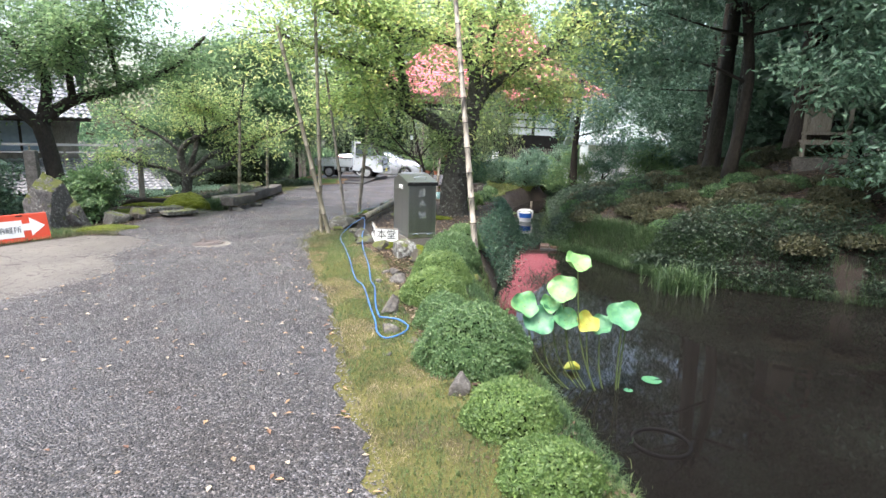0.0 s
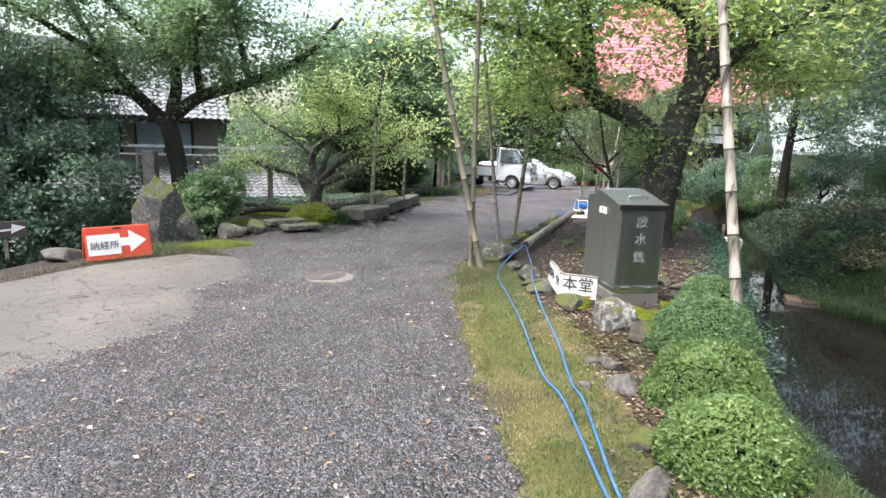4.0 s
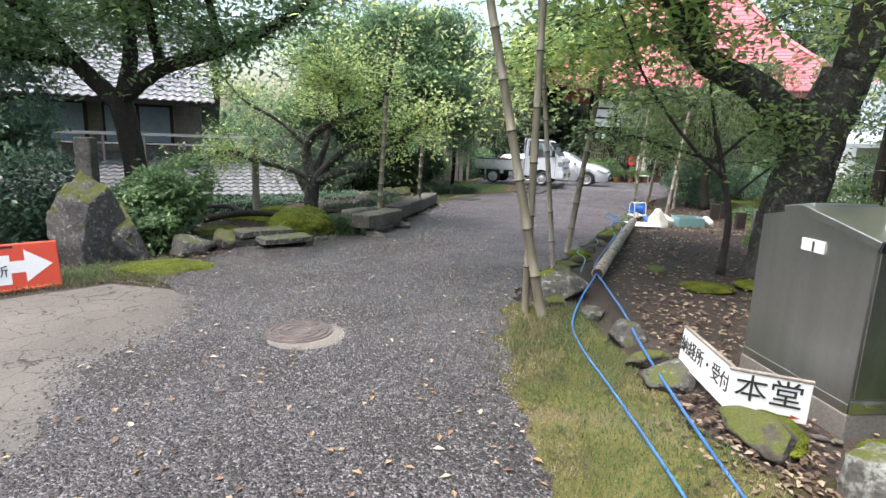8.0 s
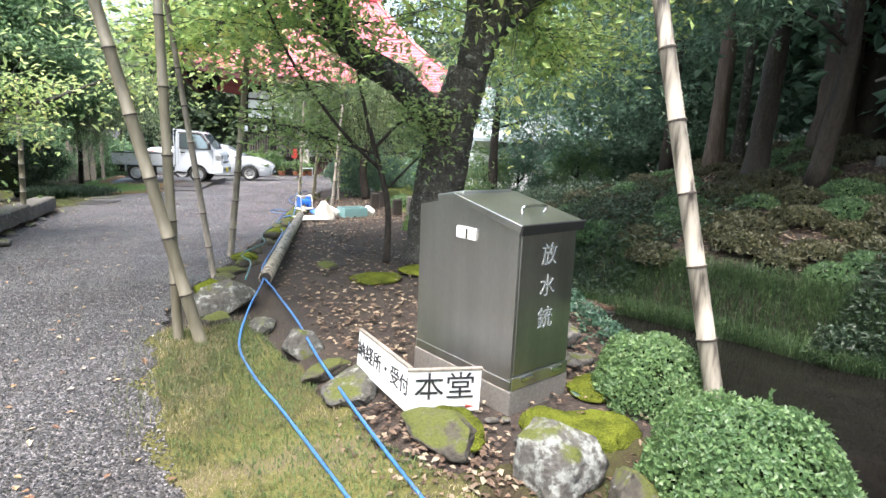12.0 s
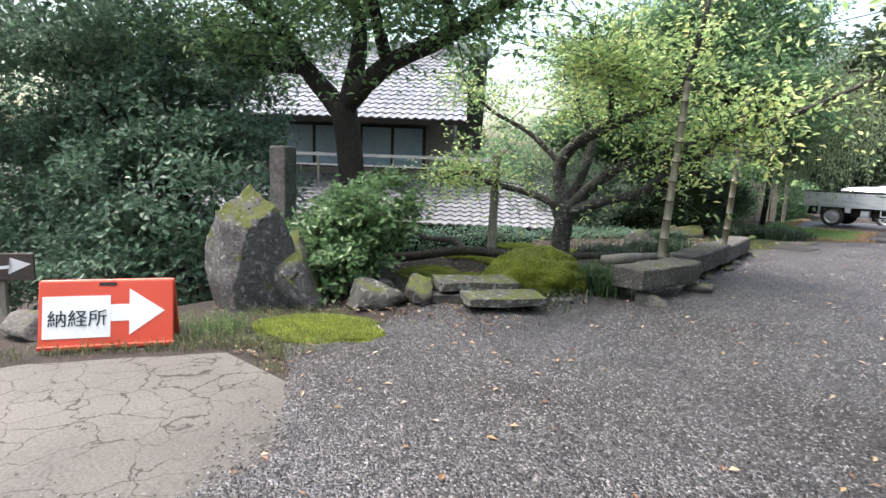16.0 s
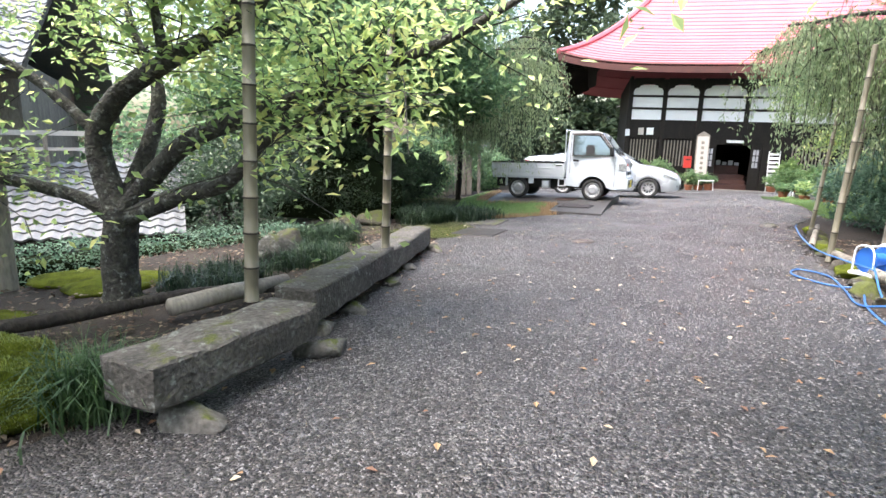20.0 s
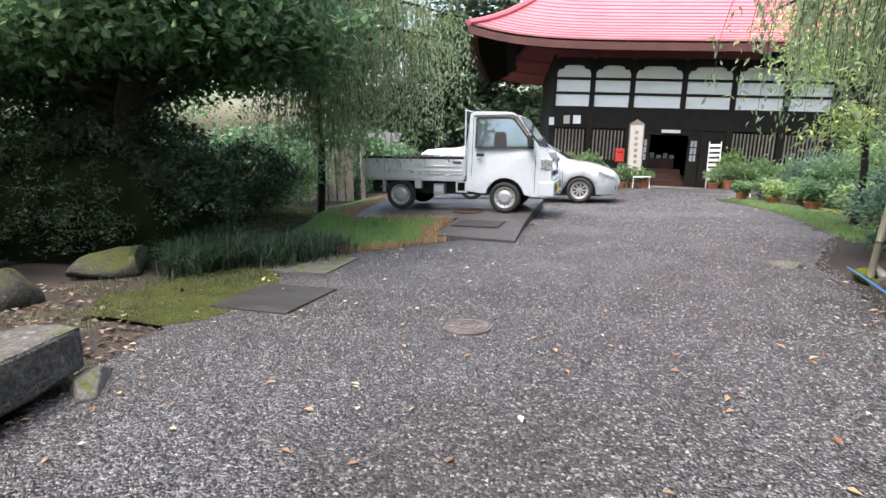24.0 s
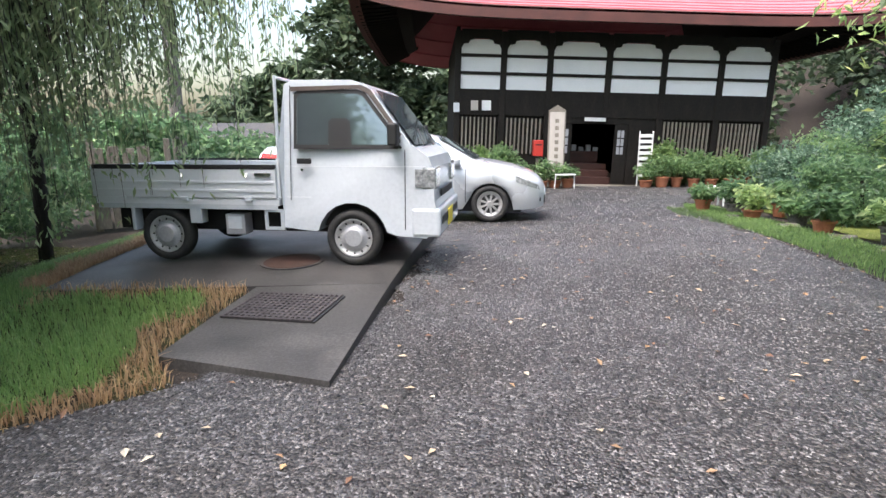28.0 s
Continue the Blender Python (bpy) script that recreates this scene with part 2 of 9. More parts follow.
M["lichen_stone"] = rocky("lichen_stone", [(0.02, 0.019, 0.017), (0.055, 0.054, 0.046), (0.1, 0.098, 0.088)], 0.14, 0.13)
M["lichen_bold"] = rocky("lichen_bold", [(0.025, 0.023, 0.019), (0.06, 0.057, 0.05), (0.11, 0.105, 0.095)], 0.14, 0.19, 6.0)
M["mossed_stone"] = rocky("mossed_stone", [(0.022, 0.021, 0.021), (0.062, 0.06, 0.058), (0.12, 0.117, 0.113)], 0.3, 0.12, 4.0)
M["bench_stone"] = rocky("bench_stone", [(0.02, 0.0183, 0.016), (0.066, 0.061, 0.054), (0.15, 0.141, 0.126)], 0.06, 0.09, 3.0, 0.05)
M["moss"] = surf("moss", [(0.03, 0.036, 0.008), (0.07, 0.085, 0.011), (0.125, 0.15, 0.018), (0.17, 0.19, 0.026)], 7, 90, 1.0, 1.0, bump_scale=0.06, spec=0.1)
M["moss_rock"] = rocky("moss_rock", [(0.02, 0.018, 0.014), (0.05, 0.045, 0.034), (0.09, 0.082, 0.065)], 0.24, 0.07)
M["bark"] = rocky("bark", [(0.009, 0.008, 0.007), (0.026, 0.024, 0.02), (0.05, 0.048, 0.04), (0.09, 0.092, 0.078)], 0.06, 0.105, 9.0, 0.09)
M["bark_dark"] = surf("bark_dark", [(0.01, 0.008, 0.007), (0.025, 0.02, 0.016), (0.05, 0.042, 0.034)], 5, 30, 0.95, 1.0, bump_scale=0.05, stretch=(1, 1, 0.4))
M["bark_cedar"] = surf("bark_cedar", [(0.024, 0.017, 0.013), (0.058, 0.043, 0.033), (0.1, 0.08, 0.064)], 7, 30, 0.95, 1.0, bump_scale=0.05, stretch=(2, 2, 0.2))
M["bamboo"] = surf("bamboo", [(0.085, 0.078, 0.055), (0.14, 0.128, 0.09), (0.19, 0.175, 0.13)], 3, 25, 0.5, 0.15, stretch=(1, 1, 0.2))
M["bamboo_old"] = surf("bamboo_old", [(0.018, 0.014, 0.011), (0.03, 0.024, 0.018), (0.22, 0.2, 0.16), (0.3, 0.275, 0.23), (0.36, 0.335, 0.29)], 10, 25, 0.6, 0.2, stretch=(1, 1, 0.1))
M["wood_grey"] = surf("wood_grey", [(0.1, 0.085, 0.07), (0.2, 0.18, 0.15), (0.3, 0.27, 0.23)], 4, 40, 0.85, 0.4, stretch=(1, 1, 0.3))
M["wood_dark"] = surf("wood_dark", [(0.01, 0.008, 0.006), (0.022, 0.017, 0.013), (0.045, 0.034, 0.025)], 4, 40, 0.7, 0.4, stretch=(1, 1, 0.3))
M["wood_black"] = surf("wood_black", [(0.006, 0.005, 0.0045), (0.013, 0.011, 0.009), (0.025, 0.02, 0.016)], 4, 40, 0.75, 0.4, stretch=(1, 1, 0.3), spec=0.25)
M["plaster"] = surf("plaster", [(0.72, 0.73, 0.73), (0.8, 0.81, 0.81), (0.85, 0.86, 0.86)], 0.9, 30, 0.85, 0.1)
M["red_roof"] = surf("red_roof", [(0.42, 0.1, 0.12), (0.5, 0.13, 0.15), (0.56, 0.17, 0.19)], 1.2, 20, 0.42, 0.1, rough_var=0.15)
M["tile_roof"] = surf("tile_roof", [(0.12, 0.125, 0.13), (0.19, 0.195, 0.2), (0.26, 0.265, 0.27)], 1.5, 20, 0.42, 0.2, objrand=0.2)
M["white_paint"] = plain("white_paint", (0.74, 0.75, 0.74), 0.3)
M["water"] = surf("water", [(0.0055, 0.0051, 0.0045), (0.0075, 0.007, 0.0063), (0.011, 0.0103, 0.0094)], 0.5, 5, 0.03, 0.015, rough_var=0.01)
M["water"].node_tree.nodes["Principled BSDF"].inputs["IOR"].default_value = 1.33
M["black"] = plain("black", (0.012, 0.012, 0.013), 0.6)
M["steel"] = surf("steel", [(0.44, 0.445, 0.435), (0.53, 0.535, 0.525), (0.63, 0.635, 0.625)], 1.2, 60, 0.33, 0.08, metal=1.0, stretch=(6, 6, 0.4))
M["chrome"] = plain("chrome", (0.6, 0.6, 0.6), 0.2, metal=1.0)
M["ink"] = plain("ink", (0.02, 0.022, 0.025), 0.6)
M["leaf_cherry"] = leafy("leaf_cherry", [(0.06, 0.12, 0.032), (0.13, 0.21, 0.05), (0.22, 0.305, 0.074), (0.38, 0.37, 0.09)], 0.64)
M["leaf_mid"] = leafy("leaf_mid", [(0.0403, 0.092, 0.0322), (0.0805, 0.1552, 0.0517), (0.1437, 0.2242, 0.0747)], 0.55)
# dull olive of the mound bushes, lowered further to carry the canopy's shade
M["leaf_dull_shaded"] = leafy("leaf_dull_shaded", [(0.016, 0.02, 0.0075), (0.034, 0.038, 0.012), (0.064, 0.062, 0.022)], 0.2, 0.6)
M["leaf_light"] = leafy("leaf_light", [(0.07, 0.13, 0.04), (0.14, 0.22, 0.065), (0.25, 0.31, 0.1)], 0.6)
M["leaf_maple"] = leafy("leaf_maple", [(0.019, 0.05, 0.02), (0.05, 0.112, 0.04), (0.112, 0.195, 0.068)], 0.55)
M["leaf_camellia"] = leafy("leaf_camellia", [(0.02, 0.05, 0.03), (0.056, 0.118, 0.064), (0.13, 0.215, 0.13)], 0.32, 0.36)
M["leaf_ever"] = leafy("leaf_ever", [(0.026, 0.066, 0.04), (0.07, 0.145, 0.084), (0.15, 0.25, 0.165)], 0.33, 0.36)
M["leaf_bush"] = leafy("leaf_bush", [(0.0345, 0.0862, 0.0287), (0.0747, 0.1495, 0.0483), (0.138, 0.23, 0.0747)], 0.3, 0.4)
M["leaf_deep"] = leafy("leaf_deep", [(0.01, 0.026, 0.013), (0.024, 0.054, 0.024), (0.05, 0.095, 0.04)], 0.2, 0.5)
M["leaf_lime"] = leafy("leaf_lime", [(0.05, 0.1, 0.025), (0.1, 0.175, 0.04), (0.17, 0.26, 0.065)], 0.35, 0.45)
M["leaf_willow"] = leafy("leaf_willow", [(0.06, 0.11, 0.045), (0.13, 0.19, 0.075), (0.23, 0.28, 0.13)], 0.5)
M["leaf_far"] = leafy("leaf_far", [(0.016, 0.035, 0.016), (0.035, 0.065, 0.027), (0.065, 0.105, 0.04)], 0.2, 0.7)
M["grass"] = leafy("grass", [(0.028, 0.066, 0.018), (0.06, 0.118, 0.028), (0.118, 0.16, 0.046)], 0.32)
M["grass_dark"] = leafy("grass_dark", [(0.012, 0.035, 0.012), (0.028, 0.07, 0.02), (0.06, 0.12, 0.035)], 0.3)
M["grass_dull"] = leafy("grass_dull", [(0.045, 0.06, 0.022), (0.084, 0.102, 0.035), (0.15, 0.14, 0.066)], 0.28)
M["sedge"] = leafy("sedge", [(0.013, 0.034, 0.012), (0.032, 0.072, 0.021), (0.07, 0.12, 0.038)], 0.3)
M["grass_straw"] = leafy("grass_straw", [(0.1, 0.075, 0.04), (0.2, 0.16, 0.09), (0.33, 0.28, 0.18)], 0.25)
M["grass_dry"] = leafy("grass_dry", [(0.2, 0.11, 0.045), (0.31, 0.185, 0.085), (0.38, 0.27, 0.13)], 0.3)
M["leaf_fallen"] = leafy("leaf_fallen", [(0.07, 0.03, 0.02), (0.18, 0.09, 0.045), (0.34, 0.22, 0.1), (0.5, 0.46, 0.36)], 0.15, 0.6)
M["leaf_litter"] = leafy("leaf_litter", [(0.025, 0.014, 0.01), (0.055, 0.032, 0.02), (0.11, 0.068, 0.04), (0.32, 0.26, 0.17)], 0.1, 0.7)


# ---- mesh tools ----
class MB:
    """Gathers vertices and faces for one mesh."""

    def __init__(self):
        self.v, self.f, self.n = [], [], 0

    def add(self, v, f):
        v = np.asarray(v, float).reshape(-1, 3)
        self.v.append(v)
        n = self.n
        self.f += [tuple(i + n for i in face) for face in f]
        self.n += len(v)
        return self

    def addq(self, v, f):
        """As add, with an array of faces."""
        self.v.append(np.asarray(v, float).reshape(-1, 3))
        self.f += (np.asarray(f) + self.n).tolist()
        self.n += len(self.v[-1])
        return self

    def box(self, x0, x1, y0, y1, z0, z1, m=None):
        v = np.array([(x, y, z) for z in (z0, z1) for y in (y0, y1) for x in (x0, x1)], float)
        if m is not None:
            v = np.array([m @ Vector(p) for p in v])
        return self.add(v, [(0, 2, 3, 1), (4, 5, 7, 6), (0, 1, 5, 4), (1, 3, 7, 5), (3, 2, 6, 7), (2, 0, 4, 6)])

    def cbox(self, x0, x1, y0, y1, z0, z1, c=0.01, m=None):
        """A box with chamfered edges."""
        bm = bmesh.new()
        bmesh.ops.create_cube(bm, size=1)
        for p in bm.verts:
            p.co = Vector((x0 if p.co.x < 0 else x1, y0 if p.co.y < 0 else y1, z0 if p.co.z < 0 else z1))
        bmesh.ops.bevel(bm, geom=bm.edges[:], offset=c, segments=2, affect="EDGES", profile=0.5)
        if m is not None:
            bm.transform(m)
        return self.bm(bm)

    def bm(self, bm):
        bm.verts.ensure_lookup_table()
        self.add([p.co[:] for p in bm.verts], [tuple(q.index for q in fc.verts) for fc in bm.faces])
        bm.free()
        return self

    def tube(self, pts, r0, r1=None, seg=8, caps=True, wob=0.0):
        """A tapering tube along points; r0 may be a list of radii."""
        pts = np.asarray(pts, float)
        k = len(pts)
        rad = np.asarray(r0, float) if np.ndim(r0) else np.linspace(r0, r0 if r1 is None else r1, k)
        tan = np.gradient(pts, axis=0)
        tan /= np.linalg.norm(tan, axis=1)[:, None] + 1e-9
        ref = np.array([0.0, 0, 1]) if abs(tan[0][2]) < 0.9 else np.array([1.0, 0, 0])
        rings = []
        a = np.linspace(0, 2 * np.pi, seg, endpoint=False)
        u = np.cross(tan[0], ref)
        for i in range(k):
            u = u - tan[i] * (u @ tan[i])
            u /= np.linalg.norm(u) + 1e-9
            w = np.cross(tan[i], u)
            rr = rad[i] * (1 + (rng.uniform(-wob, wob, seg) if wob else 0))
            rings.append(pts[i] + (np.cos(a) * rr)[:, None] * u + (np.sin(a) * rr)[:, None] * w)
        f = [(i * seg + j, i * seg + (j + 1) % seg, (i + 1) * seg + (j + 1) % seg, (i + 1) * seg + j) for i in range(k - 1) for j in range(seg)]
        if caps:
            f += [tuple(range(seg))[::-1], tuple((k - 1) * seg + j for j in range(seg))]
        return self.add(np.concatenate(rings), f)

    def mesh(self, name, mat=None, smooth=False):
        me = bpy.data.meshes.new(name)
        if self.v:
            me.from_pydata(np.concatenate(self.v).tolist(), [], self.f)
        if smooth:
            me.shade_smooth()
        if mat is not None:
            me.materials.append(mat)
        me.update()
        return me


def thing(name, x=0.0, y=0.0, z=0.0, label="", category="", group="", kind="", rz=0.0):
    ob = new(name)
    ob.empty_display_size = 0.1
    ob.matrix_world = pose(x, y, z, 0, 0, rz)
    return tagged(ob, label, category, group, kind)


def part(name, mb, mat, parent=None, label="", smooth=False, m=None):
    me = mb if isinstance(mb, bpy.types.Mesh) else mb.mesh(name, mat, smooth)
    ob = new(name, me)
    if parent is not None:
        ob.parent = parent
    if m is not None:
        ob.matrix_local = m
    return tagged(ob, label)


def smooth_line(pts, n=6):
    """A smooth line through points (Catmull-Rom)."""
    p = np.asarray(pts, float)
    p = np.vstack([2 * p[0] - p[1], p, 2 * p[-1] - p[-2]])
    out = []
    for i in range(1, len(p) - 2):
        for t in np.linspace(0, 1, n, endpoint=False):
            a, b, c, d = p[i - 1], p[i], p[i + 1], p[i + 2]
            out.append(0.5 * (2 * b + (c - a) * t + (2 * a - 5 * b + 4 * c - d) * t * t + (3 * b - a - 3 * c + d) * t**3))
    out.append(p[-2])
    return np.array(out)


def leaves(mb, centres, length, width, droop=0.3, spread=1.0, along=None, flat=False, facing=None):
    """A bent four-cornered leaf at each centre."""
    c = np.asarray(centres, float)
    k = len(c)
    if not k:
        return mb
    a = rng.normal(size=(k, 3)) * spread
    if along is not None:
        a = a + along
    a[:, 2] -= droop
    if flat:
        a[:, 2] *= 0.12
    elif facing is None and droop < 0.5:
        a[:, 2] *= 0.55
    if facing is not None:
        a = a - facing * (a * facing).sum(1)[:, None] + facing * rng.uniform(0.1, 1.3, (k, 1))
    a /= np.linalg.norm(a, axis=1)[:, None] + 1e-9
    up = facing + rng.normal(size=(k, 3)) * 0.35 if facing is not None else rng.normal(size=(k, 3)) * 0.6 + np.array([0, 0, 4.0 if flat else 1.0])
    s = np.cross(a, up)
    s /= np.linalg.norm(s, axis=1)[:, None] + 1e-9
    nrm = np.cross(s, a)
    L = (length * rng.uniform(0.65, 1.3, k))[:, None]
    W = (width * rng.uniform(0.7, 1.2, k))[:, None]
    v = np.stack([c, c + a * L * 0.45 + s * W / 2 + nrm * W * 0.12, c + a * L - nrm * L * 0.12, c + a * L * 0.45 - s * W / 2 + nrm * W * 0.12], 1)
    return mb.addq(v.reshape(-1, 3), np.arange(4 * k).reshape(-1, 4))


def blades(mb, roots, height, width, lean=0.4):
    """Bent grass blades of two pieces each."""
    c = np.asarray(roots, float)
    k = len(c)
    if not k:
        return mb
    ang = rng.uniform(0, 2 * np.pi, k)
    d = np.stack([np.cos(ang), np.sin(ang), 0 * ang], 1)
    s = np.stack([-np.sin(ang), np.cos(ang), 0 * ang], 1)
    h = (height * rng.uniform(0.5, 1.25, k))[:, None]
    ln = rng.uniform(0.1, 1, k)[:, None] * lean
    w = width * rng.uniform(0.6, 1.2, k)[:, None]
    z = np.array([0, 0, 1.0])
    mid = c + z * h * 0.6 + d * h * ln * 0.4
    tip = c + z * h * (1 - 0.5 * ln) + d * h * ln * 1.2
    v = np.stack([c - s * w / 2, c + s * w / 2, mid + s * w * 0.4, mid - s * w * 0.4, tip], 1)
    f = np.arange(k)[:, None] * 5
    mb.v.append(v.reshape(-1, 3))
    n = mb.n
    mb.f += (f + n + np.array([0, 1, 2, 3])).tolist() + (f + n + np.array([3, 2, 4])).tolist()
    mb.n += 5 * k
    return mb


def lump(rx, ry, rz, seed=0, rough=0.25, sub=3, flat=0.0, freq=1.3):
    """An uneven stone, its foot at z = 0."""
    bm = bmesh.new()
    bmesh.ops.create_icosphere(bm, subdivisions=sub, radius=1)
    off = Vector((seed * 3.7, seed * 1.3, seed * 7.1))
    qq = random.Random(seed)
    cuts = []
    for _ in range(15 if rough > 0.2 else 0):
        d = Vector((qq.gauss(0, 1), qq.gauss(0, 1), qq.gauss(0.3, 0.8))).normalized()
        cuts.append((d, qq.uniform(0.42, 0.8)))
    for p in bm.verts:
        k = 1 + rough * noise.noise(p.co * freq + off) + rough * 0.45 * noise.noise(p.co * freq * 2.7 + off) + rough * 0.18 * noise.noise(p.co * freq * 7 + off)
        q = p.co * k
        for pn, pd in cuts:
            over = q.dot(pn) - pd
            if over > 0:
                q -= pn * over
        q += q * (0.05 * noise.noise(p.co * 4.5 + off) + 0.03 * noise.noise(p.co * 11 + off)) if rough > 0.2 else q * 0.06 * noise.noise(p.co * 6 + off)
        q.z = max(q.z, -0.45)
        if flat:
            q.z = min(q.z, 1 - flat)
        p.co = Vector((q.x * rx, q.y * ry, (q.z + 0.45) / 1.45 * rz))
    return MB().bm(bm)


def fuzz(ob, n, height, width, mat, seed=0, name="fuzz", up_only=0.15):
    """Short blades standing on the upper faces of a mesh, as a part of it."""
    q = np.random.default_rng(seed)
    tri_ = []
    for f in ob.data.polygons:
        if f.normal.z > up_only:
            tri_.append([tuple(ob.data.vertices[i].co) for i in f.vertices[:3]])
    tri_ = np.array(tri_)
    area = np.linalg.norm(np.cross(tri_[:, 1] - tri_[:, 0], tri_[:, 2] - tri_[:, 0]), axis=1)
    t = tri_[q.choice(len(tri_), n, p=area / area.sum())]
    a, b = q.uniform(0, 1, (n, 1)), q.uniform(0, 1, (n, 1))
    a, b = np.where(a + b > 1, 1 - a, a), np.where(a + b > 1, 1 - b, b)
    p = t[:, 0] + a * (t[:, 1] - t[:, 0]) + b * (t[:, 2] - t[:, 0])
    return part(name, blades(MB(), p, height, width, 1.0), mat, ob)

# ---- the lie of the land ----
def sstep(a, b, x):
    t = np.clip((x - a) / (b - a), 0, 1)
    return t * t * (3 - 2 * t)


WATER = -0.62
BANK_NEAR = [(-8, 1.7), (0, 1.2), (2, 1.0), (3, 0.86), (4, 0.68), (5, 0.58), (6.3, 0.5), (7.6, 0.62), (9, 0.9), (10.3, 1.15), (12, 1.6), (14, 1.9), (17, 2.0), (20, 2.7), (22.5, 3.7)]
BANK_FAR = [(-8, 11), (3.5, 10.6), (5.8, 9.2), (7.0, 7.0), (7.6, 5.7), (8.3, 4.4), (9.1, 3.65), (10, 3.3), (10.7, 2.95), (11.5, 2.5), (12.4, 2.45), (14.3, 3.0), (17, 3.5), (20, 4.0), (22.5, 4.6)]


def near_x(y):
    return np.interp(y, [p[0] for p in BANK_NEAR], [p[1] for p in BANK_NEAR])


def far_x(y):
    return np.interp(y, [p[0] for p in BANK_FAR], [p[1] for p in BANK_FAR])


def plane_z(x, y):
    x = np.asarray(x, float)
    y = np.asarray(y, float)
    base = -0.116 + 0.02 * np.clip(x, -11, 1.0) + 0.004 * np.clip(y, -5, 26) - 0.035 * np.clip(y - 26, 0, 13.5)
    # the beds on either side stand a little over the gravel
    bed = 0.16 * sstep(-2.2, -1.2, x) * sstep(6.4, 8.0, y) * sstep(17.5, 14.5, y)
    garden = 0.1 * sstep(-6.1, -6.7, x) * sstep(11.0, 12.4, y) * sstep(20.6, 19.4, y)
    return base + bed + garden


def land_z(x, y):
    """The height of the ground sheet."""
    x, y = np.asarray(x, float), np.asarray(y, float)
    z = plane_z(x, y)
    nx, fx = near_x(y), far_x(y)
    inside = np.minimum(x - nx, fx - x)
    pond = sstep(-0.45, 0.35, inside) * sstep(23.2, 22.4, y)
    # the mound across the water
    d = x - fx
    low = 0.3 + 0.32 * sstep(19, 15, y)
    mound = (0.26 * np.clip(d, 0, 7.5) + 0.25 * sstep(0.0, 1.2, d)) * sstep(23, 15, y) * sstep(3.5, 7.0, y + 0.25 * np.clip(x - 6, 0, 8))
    mound = mound + 0.30 * sstep(0.0, 0.5, d) * sstep(21, 17, y)
    z = np.where(x > fx - 0.2, np.maximum(z - low, WATER - 0.02) + mound, z)
    # the slope down to the house
    z = z - 2.6 * sstep(-10.2, -14.5, x) * sstep(40, 24, y) - 0.5 * sstep(-9.2, -10.6, x) * sstep(24, 20, y)
    # wooded hills all round
    far = np.hypot(x - 2, y - 18)
    z = z + 20 * sstep(50, 120, far) * sstep(20, 50, y) * sstep(-14, 8, x) + 10 * sstep(20, 50, x) + 9 * sstep(14, 30, x) * sstep(40, 20, y)
    z = z - (z - (WATER - 0.55)) * pond
    return z


def grid_mesh(xs, ys, zf, dz=0.0):
    X, Y = np.meshgrid(xs, ys)
    Z = zf(X, Y) + dz
    v = np.stack([X, Y, Z], -1).reshape(-1, 3)
    nx = len(xs)
    i = np.arange(len(ys) - 1)[:, None] * nx + np.arange(nx - 1)
    return v, np.stack([i, i + 1, i + nx + 1, i + nx], -1).reshape(-1, 4)


xs = np.concatenate([np.linspace(-600, -40, 12), np.linspace(-36, -12, 14), np.linspace(-11, 11, 111), np.linspace(12, 40, 18), np.linspace(50, 600, 12)])
ys = np.concatenate([np.linspace(-400, -30, 8), np.linspace(-26, -2, 10), np.linspace(-1, 42, 173), np.linspace(44, 80, 14), np.linspace(95, 600, 10)])
gv, gf = grid_mesh(xs, ys, land_z)
gv[:, 2] += 0.02 * np.array([noise.noise(Vector((p[0] * 1.1, p[1] * 1.1, 0))) for p in gv]) * (np.abs(gv[:, 0]) < 14) - 0.02
ground = part("ground", MB().addq(gv, gf), M["soil"], smooth=True)
tagged(ground, "damp dark garden soil with leaf litter", "ground", kind="structure")

wv, wf = grid_mesh(np.linspace(0.45, 12, 13), np.linspace(-8, 23.2, 15), lambda x, y: 0 * x + WATER)
tagged(part("water", MB().addq(wv, wf), M["water"]), "still dark brown pond water", "pond", kind="structure")

# gravel drive
R_EDGE = [(-8, 0.9), (0, -0.3), (1.75, -0.74), (3, -1.12), (4.2, -1.4), (5.8, -1.88), (7.2, -2.36), (8.4, -2.68), (9.6, -2.92), (10.6, -3.0), (11.6, -2.85), (12.7, -2.6), (14, -2.25), (16.1, -1.75), (19.8, -1.1), (21.2, -0.72), (22.4, -0.5), (24.2, 0.6), (27, 1.0), (30.5, 1.55), (31.5, 1.9), (33.5, 3.0), (36, 5.5), (38.5, 8.5)]
L_EDGE = [(-8, -5.6), (3.7, -5.6), (5.4, -5.5), (6.4, -5.1), (7.0, -5.1), (7.9, -5.8), (8.7, -5.7), (9.4, -5.95), (10.0, -6.8), (10.4, -7.55), (11.1, -7.3), (11.9, -7.25), (12.4, -6.45), (13.1, -6.45), (13.7, -6.3), (14.8, -6.1), (16, -5.85), (18, -5.95), (19.3, -6.1), (20.2, -6.15), (21, -6.05), (22.2, -5.95), (22.65, -5.75), (23.1, -5.0), (23.6, -4.4), (24.9, -3.4), (27, -3.1), (33, -6.5), (38.5, -7.0)]


